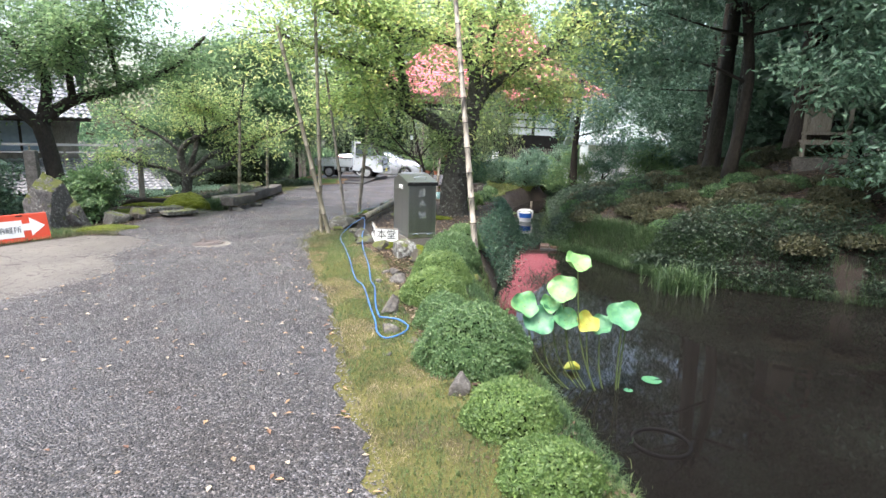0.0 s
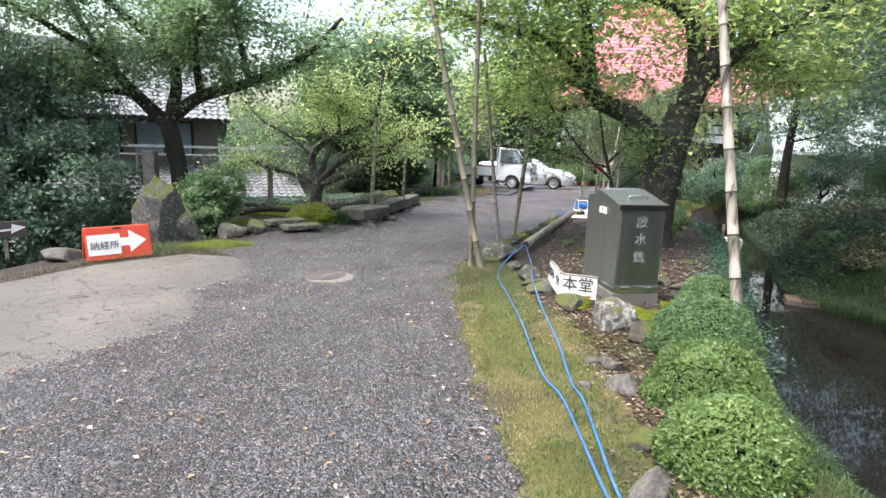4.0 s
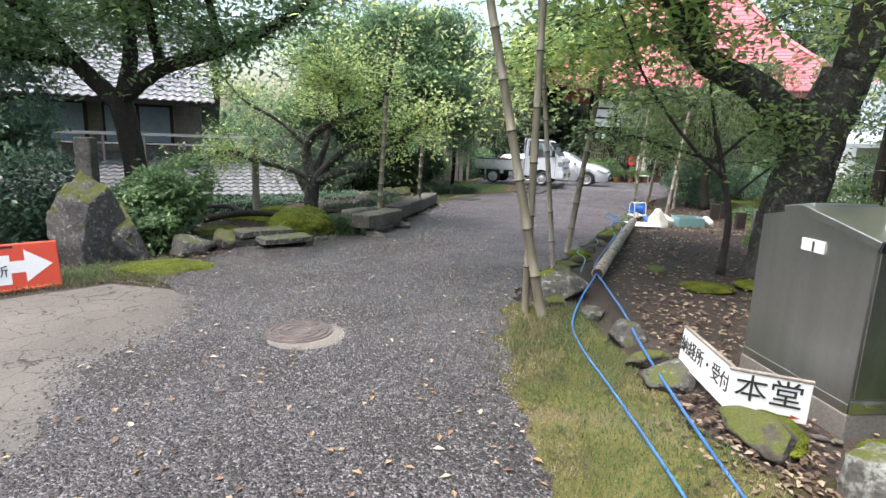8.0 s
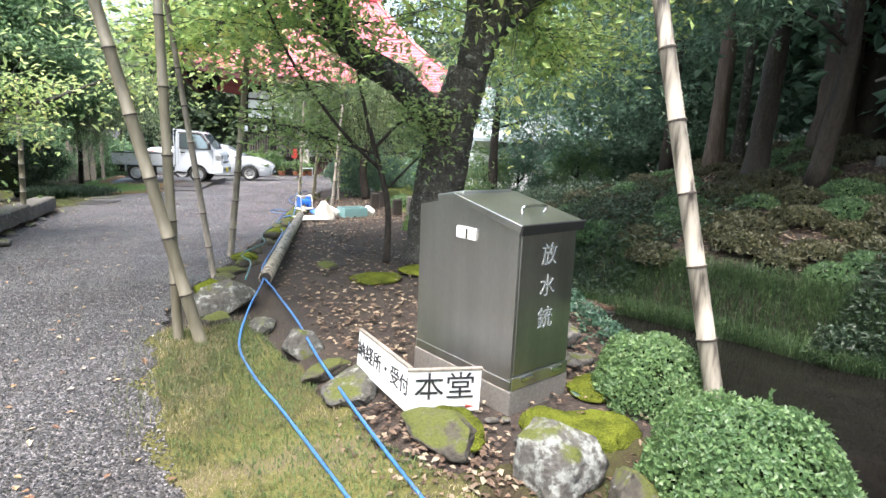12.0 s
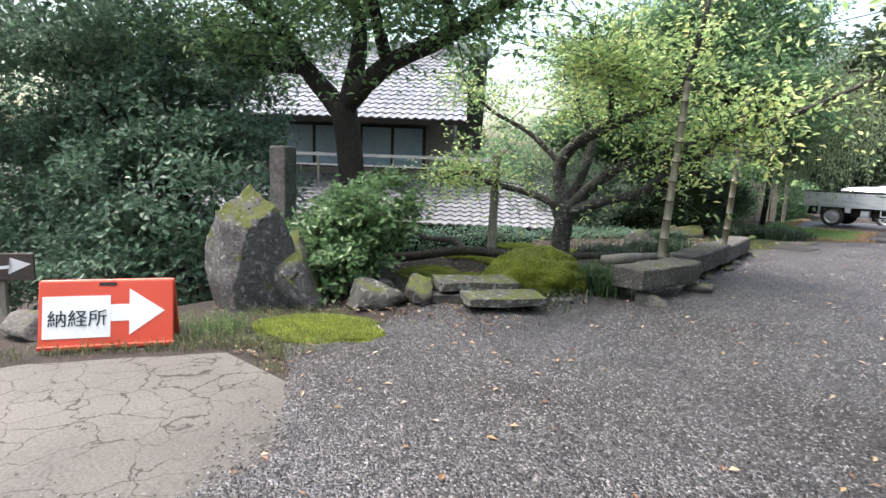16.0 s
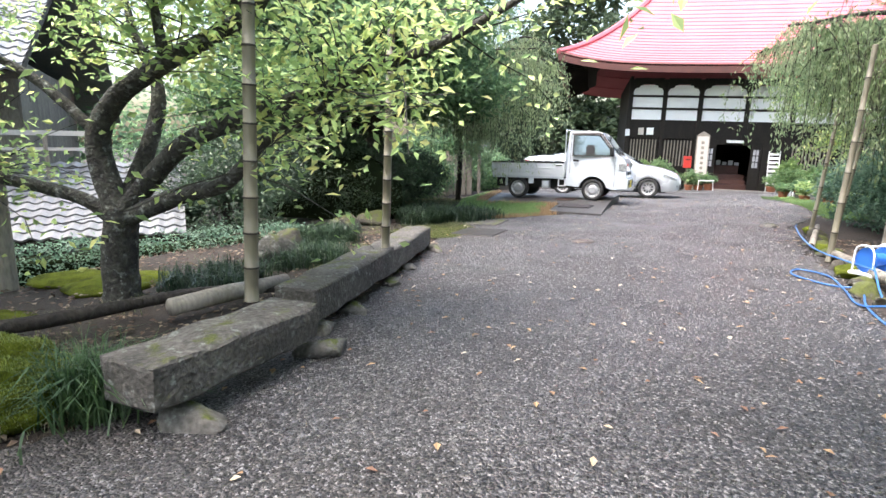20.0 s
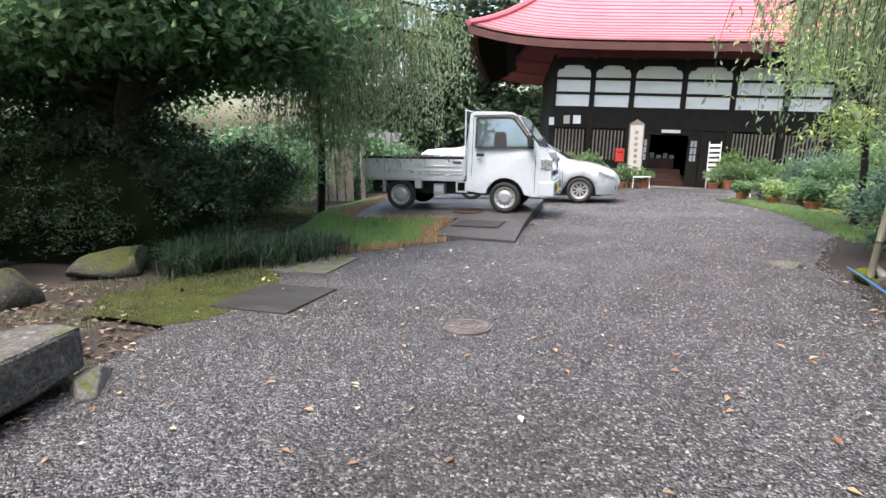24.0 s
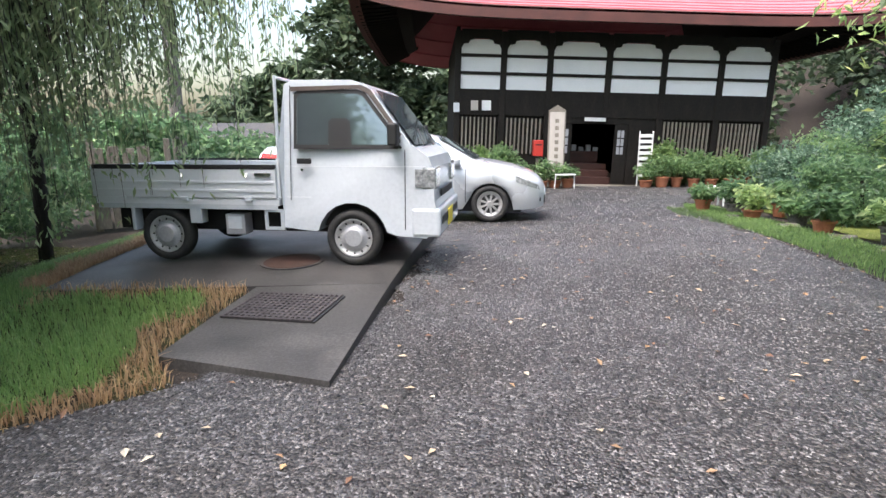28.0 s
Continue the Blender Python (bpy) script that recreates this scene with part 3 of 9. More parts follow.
def strip(left, right, y0, y1, step, dz, wav=0.05, cells=14, seed=0.0):
    ysn = np.arange(y0, y1 + 1e-6, step)
    lx = np.interp(ysn, [p[0] for p in left], [p[1] for p in left]) + wav * np.array([noise.noise(Vector((0.3, q * 2.3, seed))) + 0.6 * noise.noise(Vector((5.3, q * 7.3, seed))) for q in ysn])
    rx = np.interp(ysn, [p[0] for p in right], [p[1] for p in right]) + wav * np.array([noise.noise(Vector((9.3, q * 2.3, seed))) + 0.6 * noise.noise(Vector((3.3, q * 7.3, seed))) for q in ysn])
    u = np.linspace(0, 1, cells + 1)
    X = lx[:, None] * (1 - u) + rx[:, None] * u
    Y = np.repeat(ysn[:, None], cells + 1, 1)
    Z = plane_z(X, Y) + dz
    v = np.stack([X, Y, Z], -1).reshape(-1, 3)
    i = np.arange(len(ysn) - 1)[:, None] * (cells + 1) + np.arange(cells)
    return v, np.stack([i, i + 1, i + cells + 2, i + cells + 1], -1).reshape(-1, 4)


v, f = strip(L_EDGE, R_EDGE, -8, 38.5, 0.07, 0.012, wav=0.14)
tagged(part("road", MB().addq(v, f), M["gravel"], smooth=True), "grey crushed-stone gravel drive", "gravel road", kind="structure")
v, f = strip([(-8, -13), (5, -12.5), (6.6, -8.6), (7.9, -8.35), (8.8, -8.2), (9.9, -7.45)], [(p[0], p[1] + 0.25) for p in L_EDGE], -8, 9.9, 0.06, 0.006, wav=0.03, seed=3)
tagged(part("pavement", MB().addq(v, f), M["cracked"], smooth=True), "cracked pale concrete forecourt", "pavement", kind="structure")

# ---- trees ----
def twigs_from(lines, count, reach, seed, up=0.25, drop=0.0):
    """Thin twigs that leave the given limbs; returns their lines."""
    r = np.random.default_rng(seed)
    out = []
    for _ in range(count):
        ln = lines[r.integers(len(lines))]
        i = int(len(ln) * r.uniform(0.45, 1.0))
        p = ln[min(i, len(ln) - 1)]
        d = r.normal(size=3)
        d[2] = d[2] * 0.32 + up
        d /= np.linalg.norm(d)
        L = reach * r.uniform(0.5, 1.2)
        q = np.array([p + d * L * t + np.array([0, 0, -drop * L * t * t]) + r.normal(size=3) * 0.03 * L * (t > 0) for t in (0, 0.35, 0.7, 1.0)])
        out.append(q)
    return out


def tree(name, x, y, trunk, limbs, bark, leaf, label, twigs=160, reach=0.9, per=60, size=(0.09, 0.045), seed=1, droop=0.3, up=0.2, drop=0.15, scatter=0.16, z=None, group="", twig_r=0.008, category="tree", grow=1.0):
    """A tree from a trunk line and limb lines (metres from its foot; radius at either end)."""
    trunk = (np.array(trunk[0]) * grow, trunk[1] * grow, trunk[2] * grow)
    limbs = [(np.array(p) * grow, a * grow, b * grow) for p, a, b in limbs]
    z0 = float(land_z(x, y)) if z is None else z
    t = thing(name, x, y, z0, label, category, group)
    mb = MB()
    lines = []
    tl = smooth_line(trunk[0], 6)
    k = len(tl)
    rad = np.interp(np.arange(k), [0, 1.2, k - 1], [trunk[1] * 1.45, trunk[1] * 1.05, trunk[2]])
    mb.tube(tl, rad, seg=14, wob=0.05)
    part("trunk", mb, bark, t, smooth=True)
    for pts, r0, r1 in limbs:
        ln = smooth_line(pts, 6)
        part("limb", MB().tube(ln, r0, r1, seg=9, wob=0.05), bark, t, smooth=True)
        lines.append(ln)
    if not lines:
        lines = [tl]
    tw = twigs_from(lines, twigs, reach, seed, up, drop)
    mb = MB()
    for q in tw:
        mb.tube(q, twig_r, 0.003, seg=3, caps=False)
    part("twig_mass", mb, bark, t)
    r = np.random.default_rng(seed + 5)
    cs = []
    for q in tw:
        tt = r.uniform(0.15, 1.05, per)
        cs.append(np.stack([np.interp(tt, (0, 0.35, 0.7, 1.0), q[:, a]) for a in range(3)], 1) + r.normal(size=(per, 3)) * scatter)
    part("crown", leaves(MB(), np.concatenate(cs), size[0], size[1], droop), leaf, t)
    return t


def clump_tree(name, x, y, trunk, blobs, bark, leaf, label, count=20000, size=(0.1, 0.05), seed=1, z=None, clump=0.35, group="", category="tree", shell=0.55, droop=0.3, limb_r=0.04, grow=1.0):
    """A dense crown: leaves gathered in clumps through ellipsoids (centre, radii)."""
    blobs = [(np.array(c) * grow, np.array(rd) * grow) for c, rd in blobs]
    trunk = trunk and (np.array(trunk[0]) * grow, trunk[1] * grow, trunk[2] * grow)
    size, clump = (size[0] * grow**0.5, size[1] * grow**0.5), clump * grow**0.5
    z0 = float(land_z(x, y)) if z is None else z
    t = thing(name, x, y, z0, label, category, group)
    r = np.random.default_rng(seed)
    if trunk:
        tl = smooth_line(trunk[0], 6)
        k = len(tl)
        part("trunk", MB().tube(tl, np.interp(np.arange(k), [0, 2, k - 1], [trunk[1] * 1.35, trunk[1], trunk[2]]), seg=12, wob=0.06), bark, t, smooth=True)
        for c, rd in blobs[:14]:
            c = np.array(c, float)
            a = tl[int(np.clip(np.searchsorted(tl[:, 2], c[2] - 0.8), 1, k - 1))]
            part("limb", MB().tube(smooth_line([a, (a + c) / 2 + r.normal(size=3) * 0.15, c], 4), limb_r, 0.01, seg=6), bark, t, smooth=True)
    vol = np.array([rd[0] * rd[1] * rd[2] for _, rd in blobs]) ** 0.7
    cs, out = [], []
    for (c, rd), w in zip(blobs, vol / vol.sum()):
        k = int(count * w)
        nc = max(6, k // 45)
        d = r.normal(size=(nc, 3))
        d /= np.linalg.norm(d, axis=1)[:, None]
        d *= (shell + (1 - shell) * r.uniform(0, 1, nc) ** 0.5)[:, None]
        cc = np.array(c) + d * np.array(rd)
        pick = r.integers(nc, size=k)
        cs.append(cc[pick] + r.normal(size=(k, 3)) * clump * np.array([0.6, 0.6, 0.4]))
        out.append(d[pick] * 0.7 + np.array([0, 0, 0.75]) + r.normal(size=(k, 3)) * 0.4)
    out = np.concatenate(out)
    out /= np.linalg.norm(out, axis=1)[:, None] + 1e-9
    part("crown", leaves(MB(), np.concatenate(cs), size[0], size[1], droop, facing=out), leaf, t)
    return t


# old cherry between the drive and the pond
tree(
    "cherry_tree", 0.0, 12.0,
    ([(0, 0, -0.1), (0.05, 0.0, 0.7), (0.14, -0.05, 1.3), (0.28, -0.1, 1.9)], 0.275, 0.2),
    [
        ([(0.1, 0, 1.3), (-0.35, 0.05, 1.75), (-0.9, 0.0, 2.05), (-1.0, 0.0, 2.5), (-1.1, -0.1, 3.2), (-1.3, -0.2, 4.4)], 0.17, 0.045),
        ([(-0.95, 0, 2.2), (-1.5, -0.2, 2.7), (-2.3, -0.5, 2.9), (-3.2, -0.7, 3.2)], 0.08, 0.02),
        ([(0.3, -0.1, 1.9), (0.35, -0.1, 2.6), (0.1, -0.2, 3.1), (-0.8, -0.5, 3.3), (-1.9, -0.9, 3.4), (-2.6, -1.1, 3.9)], 0.14, 0.035),
        ([(0.3, -0.1, 1.8), (0.55, -0.2, 2.5), (0.6, -0.2, 3.2), (0.9, -0.3, 4.4)], 0.13, 0.04),
        ([(0.45, -0.1, 2.2), (1.0, -0.2, 2.7), (1.6, -0.4, 3.0), (2.2, -0.5, 3.6)], 0.1, 0.025),
        ([(0.2, -0.1, 3.0), (0.3, 0.5, 3.7), (0.2, 1.2, 4.2)], 0.08, 0.02),
        ([(-0.9, 0.0, 2.05), (-1.3, 0.5, 2.3), (-1.9, 1.1, 2.3), (-2.4, 1.5, 2.1)], 0.05, 0.015),
        ([(0.35, -0.1, 2.4), (0.9, 0.4, 2.6), (1.6, 1.0, 2.6), (2.2, 1.5, 2.3)], 0.05, 0.015),
        ([(-1.1, -0.1, 3.2), (-1.6, -0.9, 3.5), (-1.9, -1.8, 3.7)], 0.05, 0.015),
    ],
    M["bark"], M["leaf_cherry"], "old leaning cherry tree with lichened grey bark by the pond", twigs=760, reach=1.75, per=44, size=(0.115, 0.055), seed=3, scatter=0.17, up=0.12, grow=1.22,
)
# spreading cherry on the far side of the drive
tree(
    "cherry_tree", -7.95, 15.6,
    ([(0, 0, -0.05), (0.0, 0, 0.35), (0.05, 0, 0.75), (0.1, 0, 1.05)], 0.185, 0.17),
    [
        ([(0.08, 0, 0.9), (-0.14, 0, 1.7), (0.19, 0, 2.2), (1.0, -0.1, 2.55), (2.06, -0.3, 2.9), (2.3, -0.4, 3.4), (2.5, -0.5, 4.3)], 0.15, 0.03),
        ([(0.1, 0, 0.95), (0.95, 0, 1.7), (1.87, 0.1, 2.05), (2.8, 0.2, 2.37), (3.66, 0.2, 2.65), (4.6, 0.2, 3.1)], 0.12, 0.025),
        ([(0.1, 0, 0.9), (1.0, -0.1, 1.2), (1.58, -0.2, 1.34), (1.98, -0.1, 1.75), (2.43, 0, 2.0), (3.0, 0.1, 2.5)], 0.11, 0.02),
        ([(0.0, 0, 0.9), (-0.5, -0.05, 1.15), (-1.65, -0.3, 1.4), (-2.1, -0.4, 1.6), (-3.05, -0.6, 1.3)], 0.09, 0.02),
        ([(0.05, 0.1, 1.0), (0.25, 0.5, 2.2), (-0.2, 0.7, 3.0), (-0.5, 0.8, 4.0)], 0.11, 0.02),
        ([(0.9, -0.1, 2.5), (0.9, -0.3, 3.3), (0.5, -0.5, 4.3)], 0.06, 0.015),
        ([(-0.1, 0, 1.8), (-0.8, -0.1, 2.4), (-1.7, -0.3, 2.9), (-2.4, -0.4, 3.6)], 0.07, 0.015),
        ([(2.06, -0.3, 2.9), (1.4, -0.5, 3.2), (0.9, -0.9, 3.5)], 0.05, 0.015),
    ],
    M["bark"], M["leaf_cherry"], "spreading cherry tree with low limbs held up by bamboo props", twigs=320, reach=1.1, per=32, size=(0.088, 0.046), seed=4, scatter=0.12, up=0.34, grow=0.8,
)
# dark-trunked tree beside the standing stone
tree(
    "maple_tree", -10.2, 13.3,
    ([(0, 0, -0.1), (0.0, 0, 0.6), (-0.1, 0, 1.4), (-0.25, 0, 2.1)], 0.155, 0.15),
    [
        ([(-0.25, 0, 2.0), (-0.7, -0.2, 2.5), (-1.2, -0.3, 3.1), (-1.8, -0.5, 4.2)], 0.14, 0.03),
        ([(-0.2, 0, 2.0), (-0.1, 0.1, 2.7), (-0.2, 0.2, 3.5), (0, 0.3, 4.6)], 0.13, 0.03),
        ([(-0.2, 0, 2.1), (0.4, 0.1, 2.5), (1.3, 0.2, 2.75), (2.3, 0.3, 3.2), (3.0, 0.3, 3.8)], 0.13, 0.03),
        ([(0.4, 0.1, 2.5), (0.7, -0.4, 3.1), (1.2, -0.9, 3.7)], 0.08, 0.02),
        ([(-0.7, -0.2, 2.5), (-1.5, -0.5, 2.6), (-2.4, -0.8, 2.9)], 0.07, 0.02),
        ([(-1.2, -0.3, 3.1), (-2.2, -1.0, 3.8), (-3.4, -1.6, 4.4)], 0.07, 0.02),
        ([(-0.2, 0.1, 3.2), (-0.6, -1.0, 4.0), (-0.8, -2.0, 4.6)], 0.07, 0.02),
        ([(1.3, 0.2, 2.75), (1.6, -0.6, 3.6), (1.9, -1.2, 4.5)], 0.06, 0.02),
    ],
    M["bark_dark"], M["leaf_mid"], "dark-trunked maple with a spreading crown beside a standing stone", twigs=760, reach=1.5, per=46, size=(0.11, 0.058), seed=6, scatter=0.13, up=0.15, grow=1.28,
)
# evergreen by the forecourt
clump_tree("camellia_tree", -12.2, 11.6, ([(0, 0, 0), (0.1, 0, 1.0), (0, 0, 2.4)], 0.14, 0.06),
    [((0.3, -0.4, 1.5), (1.6, 1.5, 1.0)), ((0.4, -0.2, 2.6), (1.7, 1.6, 1.1)), ((-0.4, 0.2, 3.7), (1.7, 1.6, 1.0)), ((-1.6, -0.6, 2.2), (1.6, 1.5, 1.6)), ((-1.0, 0.0, 4.7), (1.5, 1.5, 0.9)), ((-2.6, -1.2, 4.2), (1.9, 1.7, 1.3)), ((-3.0, -2.0, 2.2), (1.7, 1.5, 1.7)), ((-1.2, -1.6, 5.2), (1.8, 1.6, 0.9))],
    M["bark_dark"], M["leaf_camellia"], "dense dark evergreen camellia tree with glossy leaves", 74000, (0.11, 0.06), 11, clump=0.24)
# dark maple over the clipped hedge
clump_tree("maple_tree", -8.2, 22.6, ([(0, 0, 0), (0.25, -0.2, 0.8), (-0.1, 0, 1.6), (0.1, 0, 2.6), (0, 0.1, 4.0)], 0.26, 0.07),
    [((1.6, 0.2, 2.6), (1.1, 1.3, 0.4)), ((0.3, -0.5, 2.7), (1.6, 1.4, 0.45)), ((-1.6, -0.3, 2.6), (1.6, 1.4, 0.5)), ((-3.1, 0, 2.5), (1.4, 1.3, 0.55)), ((0.5, -0.2, 3.5), (2.2, 1.7, 0.55)), ((-1.8, 0.2, 3.6), (2.0, 1.6, 0.6)), ((0.0, 0.5, 4.4), (2.6, 1.9, 0.7)), ((-2.6, 0.5, 4.6), (2.0, 1.8, 0.7)), ((0.0, 0.5, 5.3), (2.4, 1.9, 0.6)), ((0.6, 1.8, 2.9), (1.1, 1.0, 0.5)), ((-0.6, 2.4, 2.7), (1.3, 1.1, 0.55)), ((0.2, 2.4, 3.9), (1.5, 1.2, 0.7)), ((-1.8, 2.6, 3.8), (1.6, 1.2, 0.9)), ((-2.2, 2.4, 2.4), (1.3, 1.1, 0.6))],
    M["bark_dark"], M["leaf_maple"], "dark green maple with layered branches over a hedge", 110000, (0.12, 0.075), 12, shell=0.15, limb_r=0.06)

# weeping cherries
def weeping(name, x, y, trunk, limbs, label, strands=130, length=1.6, per=34, seed=1, leaf=None, size=(0.085, 0.028)):
    z0 = float(land_z(x, y))
    t = thing(name, x, y, z0, label, "tree")
    r = np.random.default_rng(seed)
    tl = smooth_line(trunk[0], 6)
    part("trunk", MB().tube(tl, trunk[1] * 1.2, trunk[2], seg=10, wob=0.06), M["bark_dark"], t, smooth=True)
    lines = []
    for pts, r0, r1 in limbs:
        ln = smooth_line(pts, 6)
        lines.append(ln)
        part("limb", MB().tube(ln, r0, r1, seg=7, wob=0.05), M["bark_dark"], t, smooth=True)
    mb, cs = MB(), []
    for _ in range(strands):
        ln = lines[r.integers(len(lines))]
        p = ln[int(r.uniform(0.25, 1) * (len(ln) - 1))]
        out = r.normal(size=3) * np.array([1, 1, 0.0])
        out /= np.linalg.norm(out)
        L = length * r.uniform(0.4, 1.25)
        o = r.uniform(0.15, 0.7)
        q = np.array([p + out * o * (1 - (1 - s) ** 2) + np.array([0, 0, 0.25 * s * (1 - s) - L * s**1.7]) for s in np.linspace(0, 1, 6)])
        mb.tube(q, 0.006, 0.002, seg=3, caps=False)
        tt = r.uniform(0.1, 1.02, per)
        cs.append(np.stack([np.interp(tt, np.linspace(0, 1, 6), q[:, a]) for a in range(3)], 1) + r.normal(size=(per, 3)) * 0.05)
    part("twig_mass", mb, M["bark_dark"], t)
    part("crown", leaves(MB(), np.concatenate(cs), size[0], size[1], 1.1, 0.6), leaf or M["leaf_willow"], t)
    return t


weeping("weeping_cherry_tree", -7.5, 26.9, ([(0, 0, 0), (0.05, 0, 1.2), (0, 0, 2.6), (0.1, 0, 3.6)], 0.065, 0.05),
    [([(0, 0, 2.4), (0.7, -0.9, 3.1), (1.6, -1.7, 3.0)], 0.05, 0.015), ([(0, 0, 2.8), (0.9, -1.0, 3.8), (2.2, -1.6, 3.8)], 0.05, 0.015), ([(0, 0, 2.6), (0.1, -1.2, 3.3), (0.4, -2.2, 3.2)], 0.05, 0.015), ([(0, 0, 2.8), (-0.6, -0.4, 3.4), (-1.3, -0.7, 3.3)], 0.05, 0.015), ([(0.1, 0, 3.3), (0.8, 0.2, 4.0), (1.6, 0.2, 4.0)], 0.05, 0.015), ([(0, 0, 3.2), (-0.5, 0.5, 4.1), (-1.2, 0.8, 4.2)], 0.05, 0.015), ([(0.1, 0, 3.5), (0.3, -0.5, 4.5), (0.6, -1.2, 4.4)], 0.05, 0.015), ([(0, 0, 2.6), (1.3, -0.8, 3.3), (2.5, -1.2, 3.1)], 0.05, 0.015), ([(0, 0, 2.9), (1.2, -0.2, 3.9), (2.8, -0.3, 3.6)], 0.05, 0.015), ([(0, 0, 2.5), (0.8, -1.6, 3.1), (1.1, -2.6, 2.9)], 0.05, 0.015), ([(0.1, 0, 3.4), (1.4, 0.8, 4.5), (2.4, 1.2, 4.4)], 0.05, 0.015), ([(0, 0, 3.4), (0.9, -0.4, 5.0), (1.7, -0.6, 5.0)], 0.05, 0.015)],
    "weeping cherry with hanging leafy strands beside the parked truck", 760, 1.9, 46, 21, size=(0.095, 0.03))
weeping("weeping_cherry_tree", 0.9, 20.6, ([(0, 0, 0), (-0.1, 0, 0.9), (0.1, 0, 1.7), (-0.1, 0.1, 2.3)], 0.1, 0.08),
    [([(-0.1, 0, 1.9), (-0.6, -0.1, 2.6), (-1.3, -0.2, 2.7), (-1.9, -0.2, 2.6)], 0.07, 0.015), ([(-0.1, 0.1, 2.2), (0.4, -0.6, 2.9), (0.6, -1.4, 2.9)], 0.06, 0.015), ([(-0.1, 0.1, 2.2), (0.3, 0.6, 3.0), (0.0, 1.6, 3.2), (-0.2, 2.4, 3.1)], 0.06, 0.015), ([(-0.1, 0.1, 2.2), (-0.6, 0.5, 3.0), (-1.2, 1.2, 3.2)], 0.05, 0.015), ([(0, 0, 2.2), (1.0, 0.2, 2.9), (1.8, 0.4, 2.8)], 0.06, 0.015), ([(-0.1, 0, 2.1), (-1.0, -0.2, 3.0), (-2.4, -0.4, 2.9)], 0.06, 0.015), ([(-0.1, 0.1, 2.2), (-1.0, 0.8, 3.1), (-2.2, 1.8, 2.9)], 0.06, 0.015), ([(-0.1, 0.1, 2.2), (-0.7, 1.8, 3.1), (-1.5, 3.2, 2.8)], 0.06, 0.015), ([(0, 0.1, 2.3), (0.2, 0.1, 3.3), (-0.5, -0.2, 4.0), (-1.3, -0.4, 4.0)], 0.06, 0.015), ([(0, 0.1, 2.3), (0.5, 0.6, 3.6), (1.3, 1.0, 3.9)], 0.06, 0.015), ([(0, 0.1, 2.3), (0.4, -0.6, 3.4), (1.0, -1.2, 3.6)], 0.06, 0.015), ([(0, 0.1, 2.3), (0.3, 1.6, 3.6), (0.6, 3.4, 3.4)], 0.06, 0.015)],
    "weeping cherry propped on poles with pale hanging leaves", 1000, 1.4, 46, 22)

# cedars and evergreens on the mound
def cedar(x, y, r, h, lean=(0, 0), label="tall cedar trunk with reddish stringy bark", bark="bark_cedar", blobs=None, count=9000, seed=1, grow=1.35):
    pts = [(lean[0] * s, lean[1] * s, h * s - 0.1) for s in (0, 0.25, 0.5, 0.75, 1.0)]
    return clump_tree("cedar_tree", x, y, (pts, r, r * 0.45), blobs or [((0.0, 0.0, h * 0.8), (1.6, 1.6, 1.2)), ((0.3, -0.4, h * 0.95), (1.8, 1.8, 1.1))], M[bark], M["leaf_ever"], label, count, (0.1, 0.045), seed, grow=grow)


cedar(7.74, 15.26, 0.14, 7.5, (0.1, 0), seed=31)
cedar(8.32, 15.17, 0.085, 7.5, (0.1, 0), "slender pale cedar trunk among dark foliage", "bark", seed=32)
cedar(6.72, 13.25, 0.15, 5.5, (0.2, -0.1), "dark evergreen trunk on the mossy mound", "bark_dark",
    [((-0.2, -0.3, 4.2), (1.6, 1.7, 0.8)), ((-1.3, -0.2, 3.6), (1.0, 1.2, 0.6)), ((1.0, -0.6, 3.9), (1.6, 1.5, 0.8)), ((0.3, -1.0, 5.2), (2.2, 1.8, 0.9))], 16000, seed=33)
cedar(9.4, 13.85, 0.26, 8.0, (0.1, 0), "stout old cedar trunk behind the little shrine", "bark_cedar", seed=34)
cedar(10.1, 13.6, 0.3, 8.0, (0, 0), "thick gnarled cedar trunk behind the little shrine", "bark_dark", seed=35)
clump_tree("evergreen_tree", 5.3, 21.8, ([(0, 0, 0), (0, 0, 1.5), (0.1, 0, 3.5)], 0.12, 0.06), [((0, 0, 2.6), (1.4, 1.3, 0.9)), ((0.6, -0.2, 3.6), (1.5, 1.4, 1.0)), ((0.2, 0.2, 4.8), (1.4, 1.4, 1.0)), ((1.6, 0.2, 2.2), (1.3, 1.3, 1.0))], M["bark_dark"], M["leaf_ever"], "dark evergreen tree at the head of the pond", 18000, (0.1, 0.045), 36, grow=1.35)
clump_tree("evergreen_tree", 8.6, 8.0, ([(0, 0, 0), (-0.1, 0, 0.6), (0, 0, 1.9)], 0.09, 0.05), [((-0.9, -0.3, 0.55), (0.9, 0.9, 0.4)), ((0.2, -0.5, 0.9), (1.2, 1.0, 0.6)), ((-0.2, 0.0, 1.5), (1.1, 1.0, 0.6)), ((0.9, -0.9, 1.4), (1.2, 1.2, 0.9)), ((0.3, 0.2, 2.3), (1.2, 1.2, 0.7)), ((1.6, -1.6, 0.9), (1.1, 1.1, 0.8)), ((-1.6, 0.0, 1.6), (0.75, 0.9, 0.45)), ((-1.3, -0.3, 2.3), (0.9, 1.0, 0.55)), ((-0.3, -0.3, 3.0), (1.4, 1.3, 0.7)), ((-1.7, -0.6, 3.1), (1.1, 1.1, 0.5)), ((0.9, -0.8, 3.2), (1.5, 1.4, 0.8)), ((-0.6, -0.9, 4.0), (1.6, 1.5, 0.7))], M["bark_dark"], M["leaf_ever"], "broad glossy evergreen leaning over the pond edge", 60000, (0.115, 0.05), 41, grow=1.35)
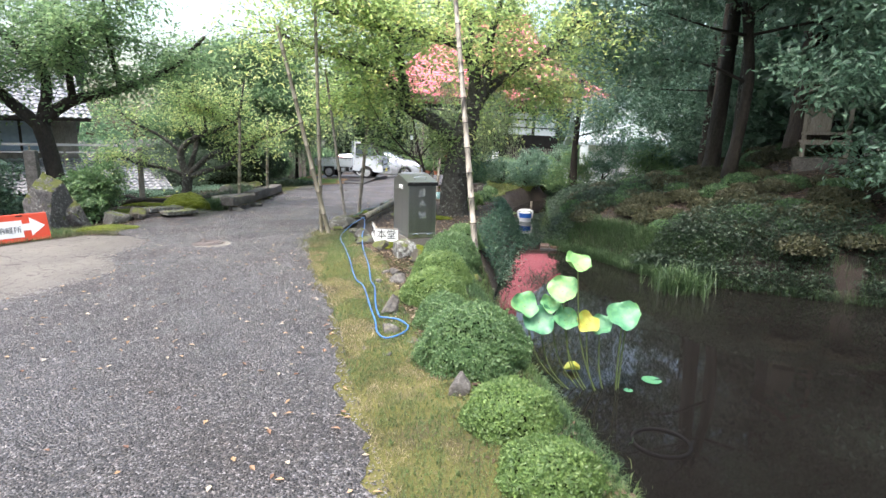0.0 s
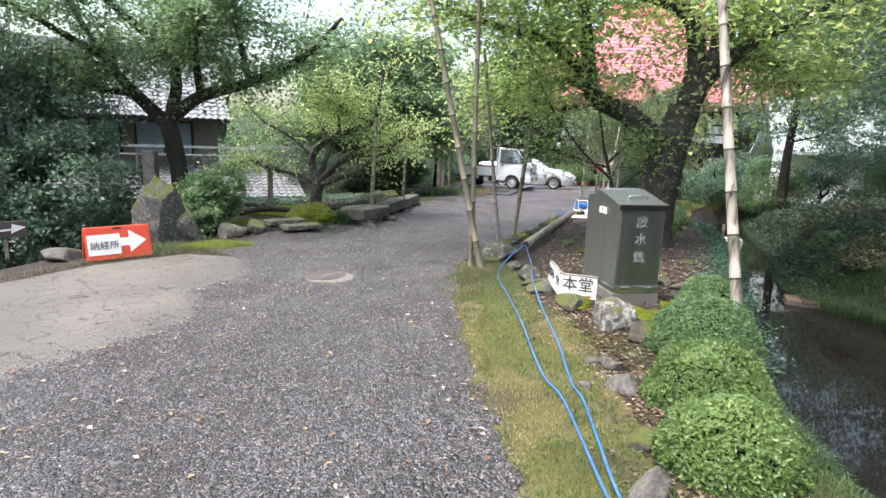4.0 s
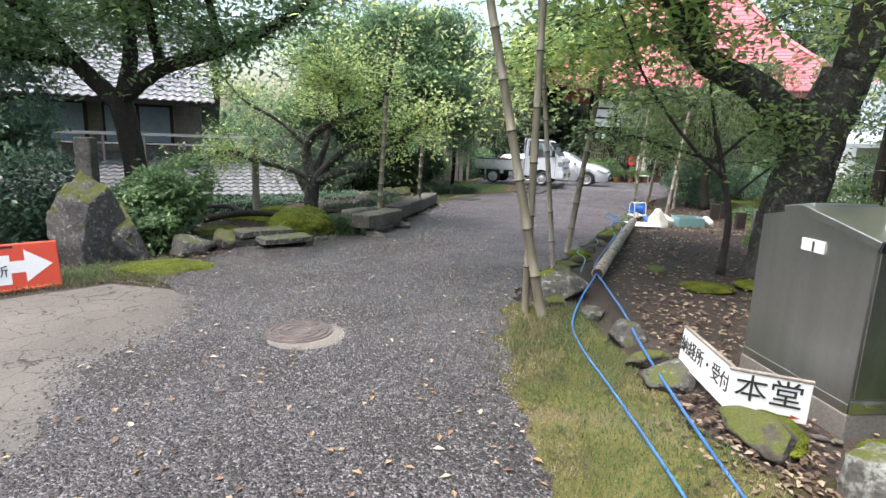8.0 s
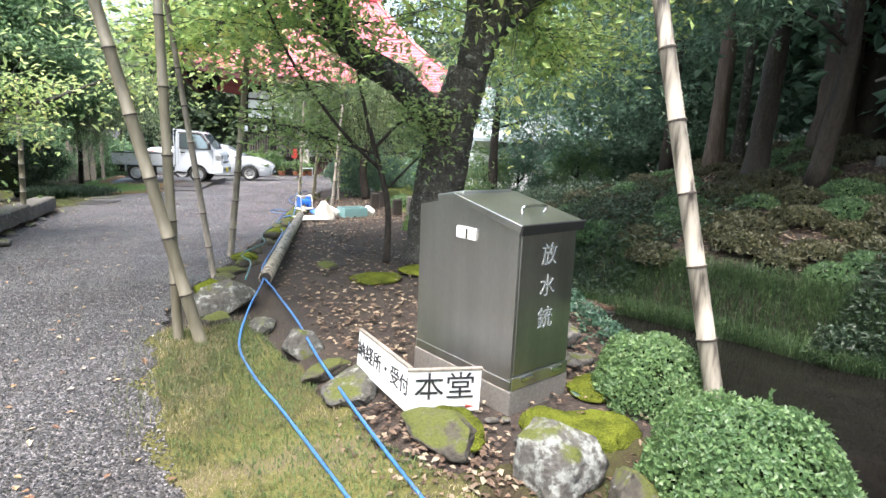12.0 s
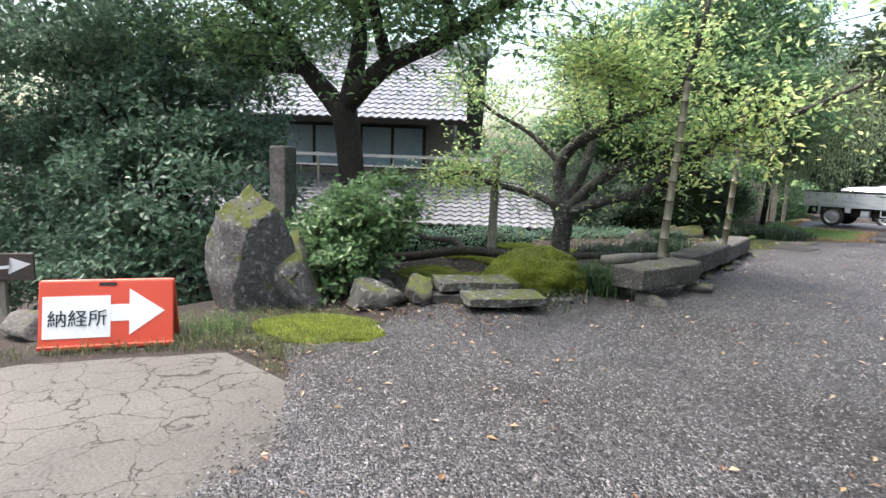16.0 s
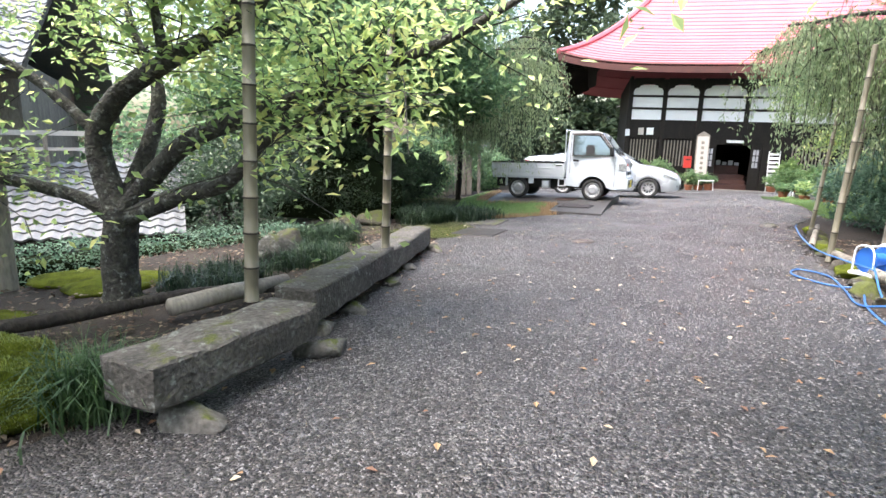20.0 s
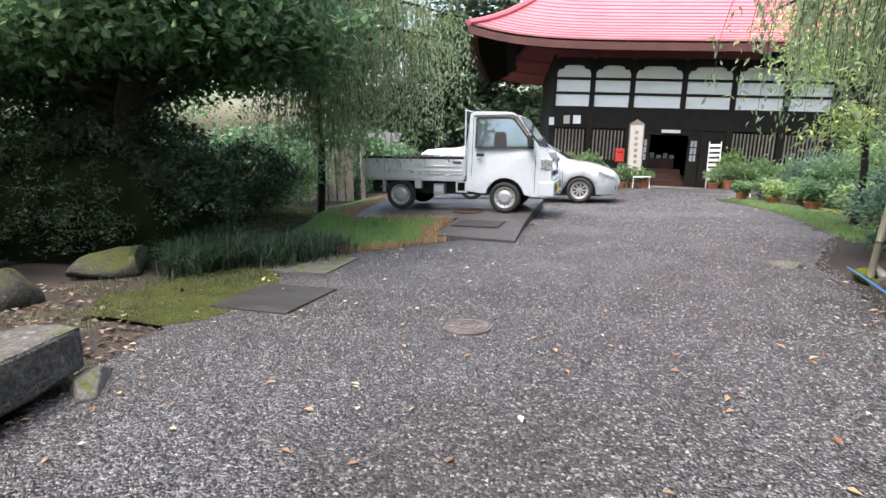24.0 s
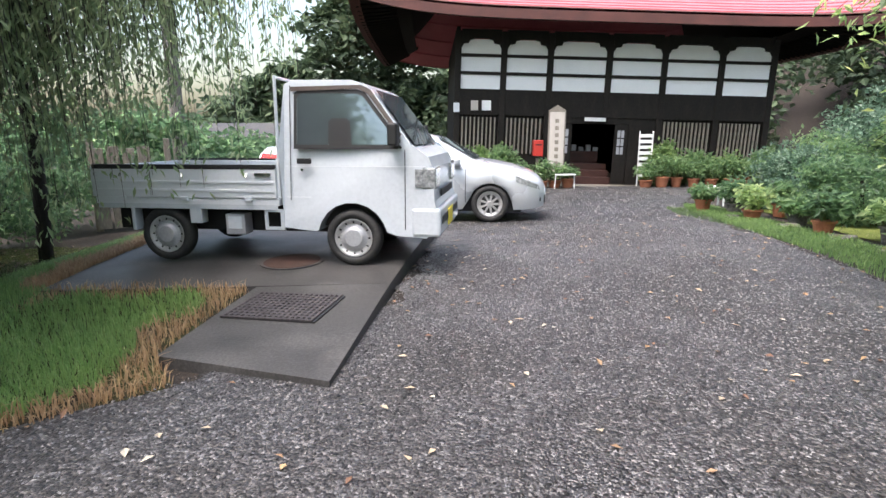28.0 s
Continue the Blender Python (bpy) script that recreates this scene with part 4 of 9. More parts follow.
clump_tree("evergreen_tree", 12.7, 8.4, ([(0, 0, 0), (-0.1, 0, 0.8), (0, 0, 2.2)], 0.12, 0.06), [((-0.6, -0.2, 0.9), (1.5, 1.3, 0.75)), ((-0.2, 0.0, 1.9), (1.5, 1.4, 0.8)), ((0.8, -0.4, 1.6), (1.6, 1.6, 1.3)), ((0.2, 0.4, 3.0), (1.7, 1.5, 1.0)), ((0.9, -1.6, 0.9), (1.4, 1.3, 0.9)), ((-0.2, -0.2, 4.2), (2.0, 1.8, 1.0))], M["bark_dark"], M["leaf_ever"], "broad glossy evergreen overhanging the pond edge", 20000, (0.1, 0.045), 37, grow=1.35)
clump_tree("evergreen_tree", 15.8, 5.2, ([(0, 0, 0), (0, 0, 2.5)], 0.15, 0.07), [((-0.2, 0.2, 1.6), (1.8, 1.7, 1.5)), ((0, 0, 3.4), (2.0, 1.9, 1.4)), ((0.2, -1.6, 2.2), (1.8, 1.6, 1.8)), ((0, 0.3, 5.0), (2.2, 2.0, 1.2))], M["bark_dark"], M["leaf_ever"], "tall dark evergreen behind the pond", 12000, (0.12, 0.055), 38, grow=1.35)
clump_tree("evergreen_tree", 8.8, 17.9, ([(0, 0, 0), (0, 0, 3.0)], 0.12, 0.06), [((0, 0, 1.5), (1.7, 1.4, 1.2)), ((-0.3, 0.4, 3.0), (1.9, 1.6, 1.2)), ((0.2, 0.6, 4.6), (2.0, 1.7, 1.2)), ((-2.0, 1.2, 2.2), (1.4, 1.4, 1.4))], M["bark_dark"], M["leaf_ever"], "dark evergreen backing the mossy mound", 14000, (0.12, 0.055), 39, grow=1.35)
clump_tree("evergreen_tree", 9.6, 10.6, ([(0, 0, 0), (0.1, 0, 2.0), (0, 0.0, 4.0)], 0.1, 0.05), [((0, -0.6, 4.2), (2.2, 1.6, 0.8)), ((-0.6, -0.2, 5.2), (2.4, 2.0, 0.9)), ((1.4, -1.0, 4.4), (1.8, 1.6, 1.0)), ((-2.6, -0.8, 4.9), (2.2, 2.0, 0.8)), ((-4.0, 0.2, 5.3), (1.8, 1.8, 0.7)), ((-2.4, 1.6, 5.0), (2.2, 1.8, 0.8))], M["bark_dark"], M["leaf_ever"], "evergreen with high branches spreading over the pond", 24000, (0.12, 0.055), 40, grow=1.35)

clump_tree("evergreen_tree", 6.5, 11.9, ([(0, 0, 0), (0.1, -0.1, 1.6), (-0.1, -0.1, 3.2), (0, 0, 5.5)], 0.1, 0.05),
    [((-1.5, 0.1, 2.0), (0.9, 0.9, 0.4)), ((-1.9, -0.2, 2.8), (1.1, 1.0, 0.5)), ((-0.9, -0.6, 3.1), (1.2, 1.0, 0.4)), ((0.8, -1.0, 3.0), (1.3, 1.1, 0.4)), ((-1.6, 0.0, 3.8), (1.4, 1.3, 0.6)), ((0.6, -0.6, 4.0), (1.8, 1.5, 0.6)), ((2.3, -1.2, 2.9), (1.4, 1.2, 0.5)), ((2.6, -1.2, 3.9), (1.6, 1.5, 0.7)), ((-0.4, -0.6, 4.9), (2.4, 2.0, 0.7)), ((2.0, -0.6, 5.0), (2.2, 2.0, 0.8))],
    M["bark_dark"], M["leaf_ever"], "evergreen with drooping boughs over the pond", 56000, (0.12, 0.052), 42, clump=0.3, grow=1.35)
clump_tree("evergreen_tree", 14.4, 11.4, ([(0, 0, 0), (0.1, 0, 3.0), (-0.2, 0, 6.5)], 0.3, 0.12),
    [((-1.5, -1.5, 5.4), (2.6, 2.4, 0.8)), ((-4.0, -2.2, 6.2), (2.8, 2.4, 0.8)), ((-3.2, 1.5, 6.0), (2.8, 2.2, 0.8)), ((-6.0, 0.0, 6.8), (2.6, 2.4, 0.7)), ((0.5, -4.0, 5.2), (2.4, 2.2, 0.9)), ((-3.0, -4.6, 6.4), (2.6, 2.2, 0.8)), ((0.5, 1.5, 6.2), (2.4, 2.2, 1.0)), ((-2.5, 0.0, 7.6), (4.0, 4.0, 0.9))],
    M["bark_dark"], M["leaf_ever"], "great evergreen whose canopy roofs the mound", 26000, (0.19, 0.09), 43, clump=0.5, limb_r=0.1, grow=1.35)
clump_tree("evergreen_tree", 11.5, 20.6, ([(0, 0, 0), (0.1, 0, 3.0), (0, 0, 6.5)], 0.25, 0.1),
    [((-1.0, -0.5, 2.6), (2.0, 1.6, 1.2)), ((-0.6, -1.0, 4.4), (2.6, 2.2, 1.2)), ((-2.6, -1.5, 5.6), (2.6, 2.2, 0.9)), ((0.5, 0.0, 6.4), (2.8, 2.4, 1.0)), ((1.6, -1.4, 3.0), (2.0, 1.8, 1.6))],
    M["bark_dark"], M["leaf_ever"], "dark evergreen filling the back of the mound", 20000, (0.17, 0.08), 44, clump=0.4, limb_r=0.08, grow=1.35)

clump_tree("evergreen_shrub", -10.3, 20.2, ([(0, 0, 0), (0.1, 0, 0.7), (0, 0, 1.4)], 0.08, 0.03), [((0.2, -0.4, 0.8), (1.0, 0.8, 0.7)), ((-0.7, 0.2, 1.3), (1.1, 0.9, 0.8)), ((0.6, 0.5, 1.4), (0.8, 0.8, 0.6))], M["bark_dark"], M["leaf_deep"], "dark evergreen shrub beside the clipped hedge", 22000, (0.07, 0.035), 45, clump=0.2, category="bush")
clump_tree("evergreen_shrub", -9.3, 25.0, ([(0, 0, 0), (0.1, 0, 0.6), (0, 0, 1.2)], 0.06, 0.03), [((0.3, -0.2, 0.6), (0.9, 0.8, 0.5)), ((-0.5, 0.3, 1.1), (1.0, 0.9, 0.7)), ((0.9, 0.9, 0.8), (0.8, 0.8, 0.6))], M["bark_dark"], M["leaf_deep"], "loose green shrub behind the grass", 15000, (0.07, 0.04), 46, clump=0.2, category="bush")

# added tree, never in view: keeps sky light off the pond and mound
clump_tree("evergreen_tree", 15.5, 2.2, ([(0, 0, 0), (-0.2, 0, 3.0), (0.1, 0, 6.0)], 0.3, 0.12),
    [((-1.2, 0.5, 5.2), (2.2, 2.2, 0.8)), ((-3.2, -1.0, 6.2), (2.2, 2.0, 0.8)), ((0.3, -1.0, 3.4), (2.0, 2.2, 1.4)), ((-1.0, 0.0, 7.2), (2.8, 2.6, 0.9))],
    M["bark_dark"], M["leaf_ever"], "unseen evergreen added beside the pond to shade water and mound", 14000, (0.22, 0.1), 47, clump=0.5, limb_r=0.1, grow=1.35)

clump_tree("evergreen_tree", -11.4, 24.6, ([(0, 0, 0), (0.1, 0, 1.5), (0, 0, 3.2)], 0.14, 0.05), [((0.3, -0.3, 1.0), (1.3, 1.1, 0.9)), ((-0.3, 0.2, 2.2), (1.6, 1.3, 0.9)), ((0.9, 0.4, 2.0), (1.0, 1.0, 0.8)), ((0.1, 0.1, 3.4), (1.5, 1.3, 0.9))], M["bark_dark"], M["leaf_deep"], "dark evergreen tree behind the clipped hedge", 20000, (0.1, 0.055), 48, clump=0.25)
for k, (x, y, r, h) in enumerate([(3.6, 23.4, 0.9, 1.5), (5.2, 22.4, 1.0, 1.7), (6.9, 23.2, 1.1, 1.9), (8.6, 22.0, 1.2, 2.2), (4.4, 25.4, 0.8, 1.4)]):
    clump_tree("evergreen_shrub", x, y, ([(0, 0, 0), (0.05, 0, h * 0.4), (0, 0, h * 0.8)], 0.05, 0.02), [((0, 0, h * 0.4), (r, r, h * 0.4)), ((0.2, 0.1, h * 0.75), (r * 0.7, r * 0.7, h * 0.3))], M["bark_dark"], M["leaf_mid" if k % 2 else "leaf_ever"], "rounded evergreen shrub beyond the pond", 5000, (0.1, 0.05), 480 + k, clump=0.2, category="bush", group="shrubs beyond the pond")

for k, (x, y, r, h) in enumerate([(6.0, 33.6, 1.0, 1.7), (7.6, 34.6, 1.3, 2.4), (9.4, 35.6, 1.5, 3.0), (8.2, 33.4, 1.2, 2.0), (11.4, 35.2, 1.8, 3.4), (10.2, 33.6, 1.4, 2.4)]):
    clump_tree("evergreen_shrub", x, y, ([(0, 0, 0), (0.05, 0, h * 0.4), (0, 0, h * 0.8)], 0.06, 0.02), [((0, 0, h * 0.4), (r, r, h * 0.42)), ((0.2, 0.1, h * 0.75), (r * 0.75, r * 0.75, h * 0.3))], M["bark_dark"], M["leaf_mid" if k % 3 == 0 else "leaf_camellia"], "leafy shrub beside the temple hall", 4200, (0.13, 0.07), 500 + k, clump=0.25, category="bush", group="shrubs beside the hall")
for k, (x, y, r, h) in enumerate([(2.7, 24.6, 0.7, 1.1), (3.4, 26.6, 0.8, 1.0), (3.2, 28.6, 0.7, 0.9), (3.7, 30.6, 0.8, 1.2), (4.9, 32.0, 0.9, 1.3), (4.6, 28.0, 0.9, 1.3)]):
    clump_tree("evergreen_shrub", x, y, ([(0, 0, 0), (0.05, 0, h * 0.4), (0, 0, h * 0.8)], 0.04, 0.02), [((0, 0, h * 0.45), (r, r, h * 0.42)), ((-0.2, 0.2, h * 0.75), (r * 0.6, r * 0.6, h * 0.28))], M["bark_dark"], M[("leaf_camellia", "leaf_mid", "leaf_maple")[k % 3]], "dark leafy shrub behind the flower pots", 4200, (0.1, 0.045), 510 + k, clump=0.18, category="bush", group="shrubs behind the pots")
tree("young_cherry_tree", 1.35, 25.1, ([(0, 0, 0), (0.03, 0, 0.8), (-0.05, 0, 1.5), (-0.1, 0, 2.0)], 0.05, 0.035),
    [([(-0.05, 0, 1.4), (-0.4, -0.2, 2.0), (-0.9, -0.4, 2.4), (-1.3, -0.5, 2.5)], 0.03, 0.01), ([(-0.1, 0, 1.8), (-0.2, -0.4, 2.5), (-0.5, -0.9, 2.9)], 0.03, 0.01), ([(-0.1, 0, 1.9), (0.3, 0.1, 2.6), (0.6, 0.1, 3.2)], 0.03, 0.01), ([(0, 0, 1.2), (-0.4, -0.5, 1.5), (-0.7, -0.9, 1.6)], 0.025, 0.01), ([(-0.1, 0, 1.9), (-0.5, 0.4, 2.6), (-0.8, 0.7, 3.2)], 0.03, 0.01)],
    M["bark_dark"], M["leaf_cherry"], "young cherry with drooping yellow-green leaves beside the drive", twigs=150, reach=0.6, per=24, size=(0.1, 0.04), seed=83, scatter=0.1, droop=0.45, up=0.0, drop=0.5, twig_r=0.005)

# far woods
def woods(name, spots, leaf, label, count, size, seed):
    r = np.random.default_rng(seed)
    cs = []
    per = count // len(spots)
    for x, y, rr, h in spots:
        z0 = float(land_z(x, y))
        nc = 26
        d = r.normal(size=(nc, 3))
        d /= np.linalg.norm(d, axis=1)[:, None]
        cc = np.array([x, y, z0 + h * 0.55]) + d * np.array([rr, rr, h * 0.5]) * r.uniform(0.75, 1, (nc, 1))
        cs.append(cc[r.integers(nc, size=per)] + r.normal(size=(per, 3)) * rr * np.array([0.2, 0.2, 0.13]))
    ob = part(name, leaves(MB(), np.concatenate(cs), size, size * 0.7, 0.3), leaf)
    return tagged(ob, label, "woods", kind="stuff")


r0 = np.random.default_rng(5)
spots = [(x + r0.uniform(-2, 2), 62 + r0.uniform(-3, 12), r0.uniform(4, 6), r0.uniform(9, 15)) for x in np.arange(-7, 60, 5.0)]
spots += [(x + r0.uniform(-2, 2), 84 + r0.uniform(-3, 12), r0.uniform(5, 7), r0.uniform(12, 18)) for x in np.arange(-3, 80, 7.0)]
spots += [(-17, 62, 3, 4.5), (-14.5, 63, 3, 6.5), (-12.2, 63, 2.6, 8.5), (-10.2, 64, 3, 12), (-7.6, 65, 3.5, 15), (-5, 66, 4, 18), (-1.5, 68, 5, 20)]
woods("far_woods", spots, M["leaf_far"], "wooded hillside behind the temple", 66000, 0.7, 51)
spots = [(r0.uniform(11, 17), y, r0.uniform(2.0, 3.0), r0.uniform(6, 10)) for y in np.arange(-8, 30, 2.2)] + [(r0.uniform(9.5, 12), y, 1.6, r0.uniform(3, 5)) for y in np.arange(9, 24, 2.0)]
woods("dark_woods", spots, M["leaf_ever"], "dark evergreen wood behind the pond", 40000, 0.34, 52)
spots = [(-19 + r0.uniform(-2, 2), y, r0.uniform(2.2, 3.2), r0.uniform(4.5, 6.5)) for y in np.arange(24, 46, 3.2)] + [(-12 + r0.uniform(-1, 1), y, 1.5, r0.uniform(2.4, 3.2)) for y in np.arange(29, 42, 2.4)] + [(-9.3 + r0.uniform(-0.6, 0.6), y, 1.0, r0.uniform(1.5, 2.1)) for y in np.arange(30, 44, 1.9)] + [(-30, y, 4, 9) for y in np.arange(0, 30, 5)]
woods("garden_trees", spots, M["leaf_maple"], "green garden trees beyond the house", 34000, 0.22, 53)
spots = [(x, -16 + r0.uniform(-3, 3), 3.5, 8) for x in np.arange(-24, 24, 5)]
woods("rear_woods", spots, M["leaf_far"], "trees along the lane at the entrance", 14000, 0.6, 54)

M["pane_grey"] = surf("pane_grey", [(0.3, 0.31, 0.33), (0.42, 0.43, 0.45)], 3, 30, 0.5, 0.05)
M["eave_brown"] = surf("eave_brown", [(0.05, 0.018, 0.014), (0.09, 0.03, 0.024), (0.13, 0.045, 0.036)], 2, 30, 0.7, 0.3)
# ---- temple hall ----
TY, TZ = 39.55, -0.72
COLS = [-2.31, -0.8, 0.74, 2.7, 4.55, 6.47, 8.21]
temple = thing("temple_hall", 2.6, TY, TZ, "timber temple hall with white plaster bays and a red metal roof", "temple")
temple.matrix_world = pose(2.6, TY, TZ, 0, 1.6, 0)
X0, X1 = COLS[0] - 2.6, COLS[-1] - 2.6
HB, HT = 3.28, 4.95  # foot and head of the white wall above the base


def tbox(name, x0, x1, y0, y1, z0, z1, mat, label="", c=0.0):
    mb = MB().cbox(x0, x1, y0, y1, z0, z1, c) if c else MB().box(x0, x1, y0, y1, z0, z1)
    return part(name, mb, M[mat] if isinstance(mat, str) else mat, temple, label)


tbox("stone_base", X0 - 1.0, X1 + 1.0, -1.0, 9, 0, 0.16, "stone", c=0.03)
tbox("step", 2.6 - 5.5, 2.6 + 2.0, -1.45, -1.0, 0, 0.1, "stone", c=0.03)
tbox("side_wall", X0 - 0.06, X0 + 0.06, 0.1, 9, 0.16, 5.3, "wood_black")
tbox("side_wall", X1 - 0.06, X1 + 0.06, 0.1, 9, 0.16, 5.3, "wood_black")
tbox("back_wall", X0, X1, 8.9, 9.0, 0.16, 5.3, "wood_black")
tbox("ceiling_board", X0, X1, 0.1, 8.9, 3.4, 3.45, "wood_black")
tbox("floor_board", X0 + 0.1, X1 - 0.1, 0.6, 8.9, 0.16, 0.62, "wood_black")
cols = [c - 2.6 for c in COLS]
for i, c in enumerate(cols):
    tbox("column", c - 0.1, c + 0.1, -0.1, 0.1, 2.5 if i == 3 else 0.16, HT + 0.2, "wood_black", c=0.015)
for i in range(6):
    a, b = cols[i] + 0.1, cols[i + 1] - 0.1
    h3 = (HT - HB) / 3
    for k in range(3):
        tbox("plaster_panel", a, b, -0.02, 0.04, HB + k * h3 + 0.05, HB + (k + 1) * h3 - 0.05, "plaster")
        tbox("rail", a, b, -0.06, 0.06, HB + k * h3 - 0.05, HB + k * h3 + 0.05, "wood_black")
    # carved bracket over each column's shoulder
    for s, e in ((a, 1), (b, -1)):
        mb = MB()
        pr = [(0, 0), (0.42, 0), (0.4, -0.08), (0.28, -0.1), (0.24, -0.2), (0.08, -0.22), (0, -0.36)]
        n = len(pr)
        vv = [(s + e * p[0], yy, HT + 0.02 + p[1]) for yy in (-0.12, 0.02) for p in pr]
        mb.add(vv, [tuple(range(n)), tuple(range(n, 2 * n))[::-1]] + [(k, (k + 1) % n, n + (k + 1) % n, n + k) for k in range(n)])
        part("bracket", mb, M["wood_black"], temple)
    tbox("lintel", a, b, -0.08, 0.08, HT - 0.02, HT + 0.25, "wood_black")
    tbox("lower_beam", a, b, -0.08, 0.08, 2.5, HB - 0.05, "wood_black")
    if i in (2, 3):
        continue
    # slatted lower front
    tbox("wainscot", a, b, 0.02, 0.08, 0.16, 2.5, "wood_black")
    nsl = int((b - a) / 0.14)
    for k in range(nsl):
        q = a + 0.07 + k * (b - a - 0.08) / nsl
        tbox("slat", q, q + 0.05, -0.07, -0.02, 1.25, 2.42, "wood_grey")
a, b = -1.45, 0.95  # sides of the entrance
tbox("door_panel", cols[2] + 0.1, a, -0.04, 0.06, 0.16, 2.5, "wood_black")
tbox("door_panel", b, cols[4] - 0.1, -0.04, 0.06, 0.16, 2.5, "wood_black")
tbox("door_head", a, b, -0.04, 0.06, 2.3, 2.5, "wood_black")
tbox("lamp_cover", -0.6, 0.1, -0.16, -0.09, 2.38, 2.5, "white_paint", "white lamp cover over the entrance")
for x0 in (a + 0.02, b - 0.47):
    d = part("door_leaf", MB().box(x0, x0 + 0.45, -0.02, 0.03, 0.3, 2.28), M["wood_black"], temple, "lattice door leaf slid open")
    for k in range(6):
        part("pane", MB().box(x0 + 0.1 + (k % 2) * 0.13, x0 + 0.2 + (k % 2) * 0.13, -0.028, -0.021, 1.3 + (k // 2) * 0.28, 1.54 + (k // 2) * 0.28), M["pane_grey"], d)
M["old_red"] = surf("old_red", [(0.03, 0.012, 0.009), (0.06, 0.022, 0.016), (0.1, 0.04, 0.03)], 3, 40, 0.6, 0.3)
tbox("porch_step", a - 0.5, b + 0.3, -1.0, -0.45, 0.16, 0.3, "wood_grey", "worn pale porch step", 0.02)
for k in range(3):
    tbox("entrance_step", a + 0.45, b - 0.45, 0.1 + k * 0.3, 0.45 + k * 0.3, 0.16, 0.5 + k * 0.22, M["old_red"], c=0.01)
tbox("offering_box", a + 0.55, b - 0.55, 1.4, 1.9, 0.62, 1.35, M["old_red"], c=0.02)
for k in range(5):
    tbox("offering", a + 0.6 + k * 0.27, a + 0.78 + k * 0.27, 1.5, 1.6, 1.36, 1.5 + 0.08 * (k % 2), "pane_grey")

# roof: concave hipped slopes of overlapping red metal courses
EX0, EX1, EY0, EY1 = -8.3, 9.4, -1.75, 14.0
RZ0, RZ1, RX0, RX1, RY = 5.5, 12.2, -2.4, 3.6, 6.0


def roof_pt(side, u, v):
    """A point of the roof: u along the eave from 0 to 1, v up the slope from 0 to 1."""
    ends = {"front": ((EX0, EY0), (EX1, EY0), (RX0, RY), (RX1, RY)), "left": ((EX0, EY1), (EX0, EY0), (RX0, RY + 0.01), (RX0, RY)), "right": ((EX1, EY0), (EX1, EY1), (RX1, RY), (RX1, RY + 0.01)), "back": ((EX1, EY1), (EX0, EY1), (RX1, RY + 0.01), (RX0, RY + 0.01))}[side]
    e = np.array(ends[0]) * (1 - u) + np.array(ends[1]) * u
    t = np.array(ends[2]) * (1 - u) + np.array(ends[3]) * u
    p = e * (1 - v) + t * v
    lift = 0.55 * abs(2 * u - 1) ** 5 * (1 - v) ** 2
    return np.array([p[0], p[1], RZ0 + (RZ1 - RZ0) * (0.52 * v + 0.48 * v * v) + lift])


for side in ("front", "left", "right", "back"):
    nc = 30 if side != "back" else 8
    us = np.linspace(0, 1, 31)
    for k in range(nc):
        mb = MB()
        lo = np.array([roof_pt(side, u, k / nc) for u in us]) + np.array([0, 0, 0.05])
        hi = np.array([roof_pt(side, u, (k + 1) / nc) for u in us]) + np.array([0, 0, 0.015])
        lip = np.array([roof_pt(side, u, k / nc) for u in us]) + np.array([0, 0, -0.01])
        m = len(us)
        mb.add(np.concatenate([lip, lo, hi]), [(j, j + 1, m + j + 1, m + j) for j in range(m - 1)] + [(m + j, m + j + 1, 2 * m + j + 1, 2 * m + j) for j in range(m - 1)])
        part("roof_course", mb, M["red_roof"], temple)
# eave edge and rafters
for side in ("front", "left", "right"):
    us = np.linspace(0, 1, 41)
    ring = []
    for u in us:
        p = roof_pt(side, u, 0)
        q = roof_pt(side, u, 0.05)
        ring.append((p + (0, 0, 0.06), p + (0, 0, -0.28), q + (0, 0, -0.42), q))
    mb = MB()
    vv = np.array(ring).reshape(-1, 3)
    ff = [(4 * j + a_, 4 * j + 4 + a_, 4 * j + 4 + (a_ + 1) % 4, 4 * j + (a_ + 1) % 4) for j in range(40) for a_ in range(4)]
    part("eave_board", mb.add(vv, ff), M["eave_brown"], temple, "dark red-brown eave edge")
    mb = MB()
    lo = np.array([roof_pt(side, u, 0.03) for u in us]) + (0, 0, -0.3)
    hi = np.array([roof_pt(side, u, 0.30) for u in us])
    hi[:, 2] = np.minimum(hi[:, 2] - 0.3, lo[:, 2] + 0.55)
    part("soffit", mb.add(np.concatenate([lo, hi]), [(j, j + 1, 42 + j, 41 + j) for j in range(40)]), M["wood_black"], temple)
    for k in range(46):
        u = 0.04 + 0.92 * k / 45
        p, q = roof_pt(side, u, 0.03) + (0, 0, -0.34), roof_pt(side, u, 0.22)
        q[2] = p[2] + 0.38
        part("rafter", MB().tube([p, q], 0.05, seg=4), M["wood_black"], temple)
for side in ("front", "left", "right"):
    us, vs = np.linspace(0, 1, 25), np.linspace(0.02, 0.75, 10)
    g_ = np.array([[roof_pt(side, u, v_) + (0, 0, -0.07) for u in us] for v_ in vs]).reshape(-1, 3)
    i_ = np.arange(9)[:, None] * 25 + np.arange(24)
    part("roof_lining", MB().addq(g_, np.stack([i_, i_ + 1, i_ + 26, i_ + 25], -1).reshape(-1, 4)), M["wood_black"], temple)
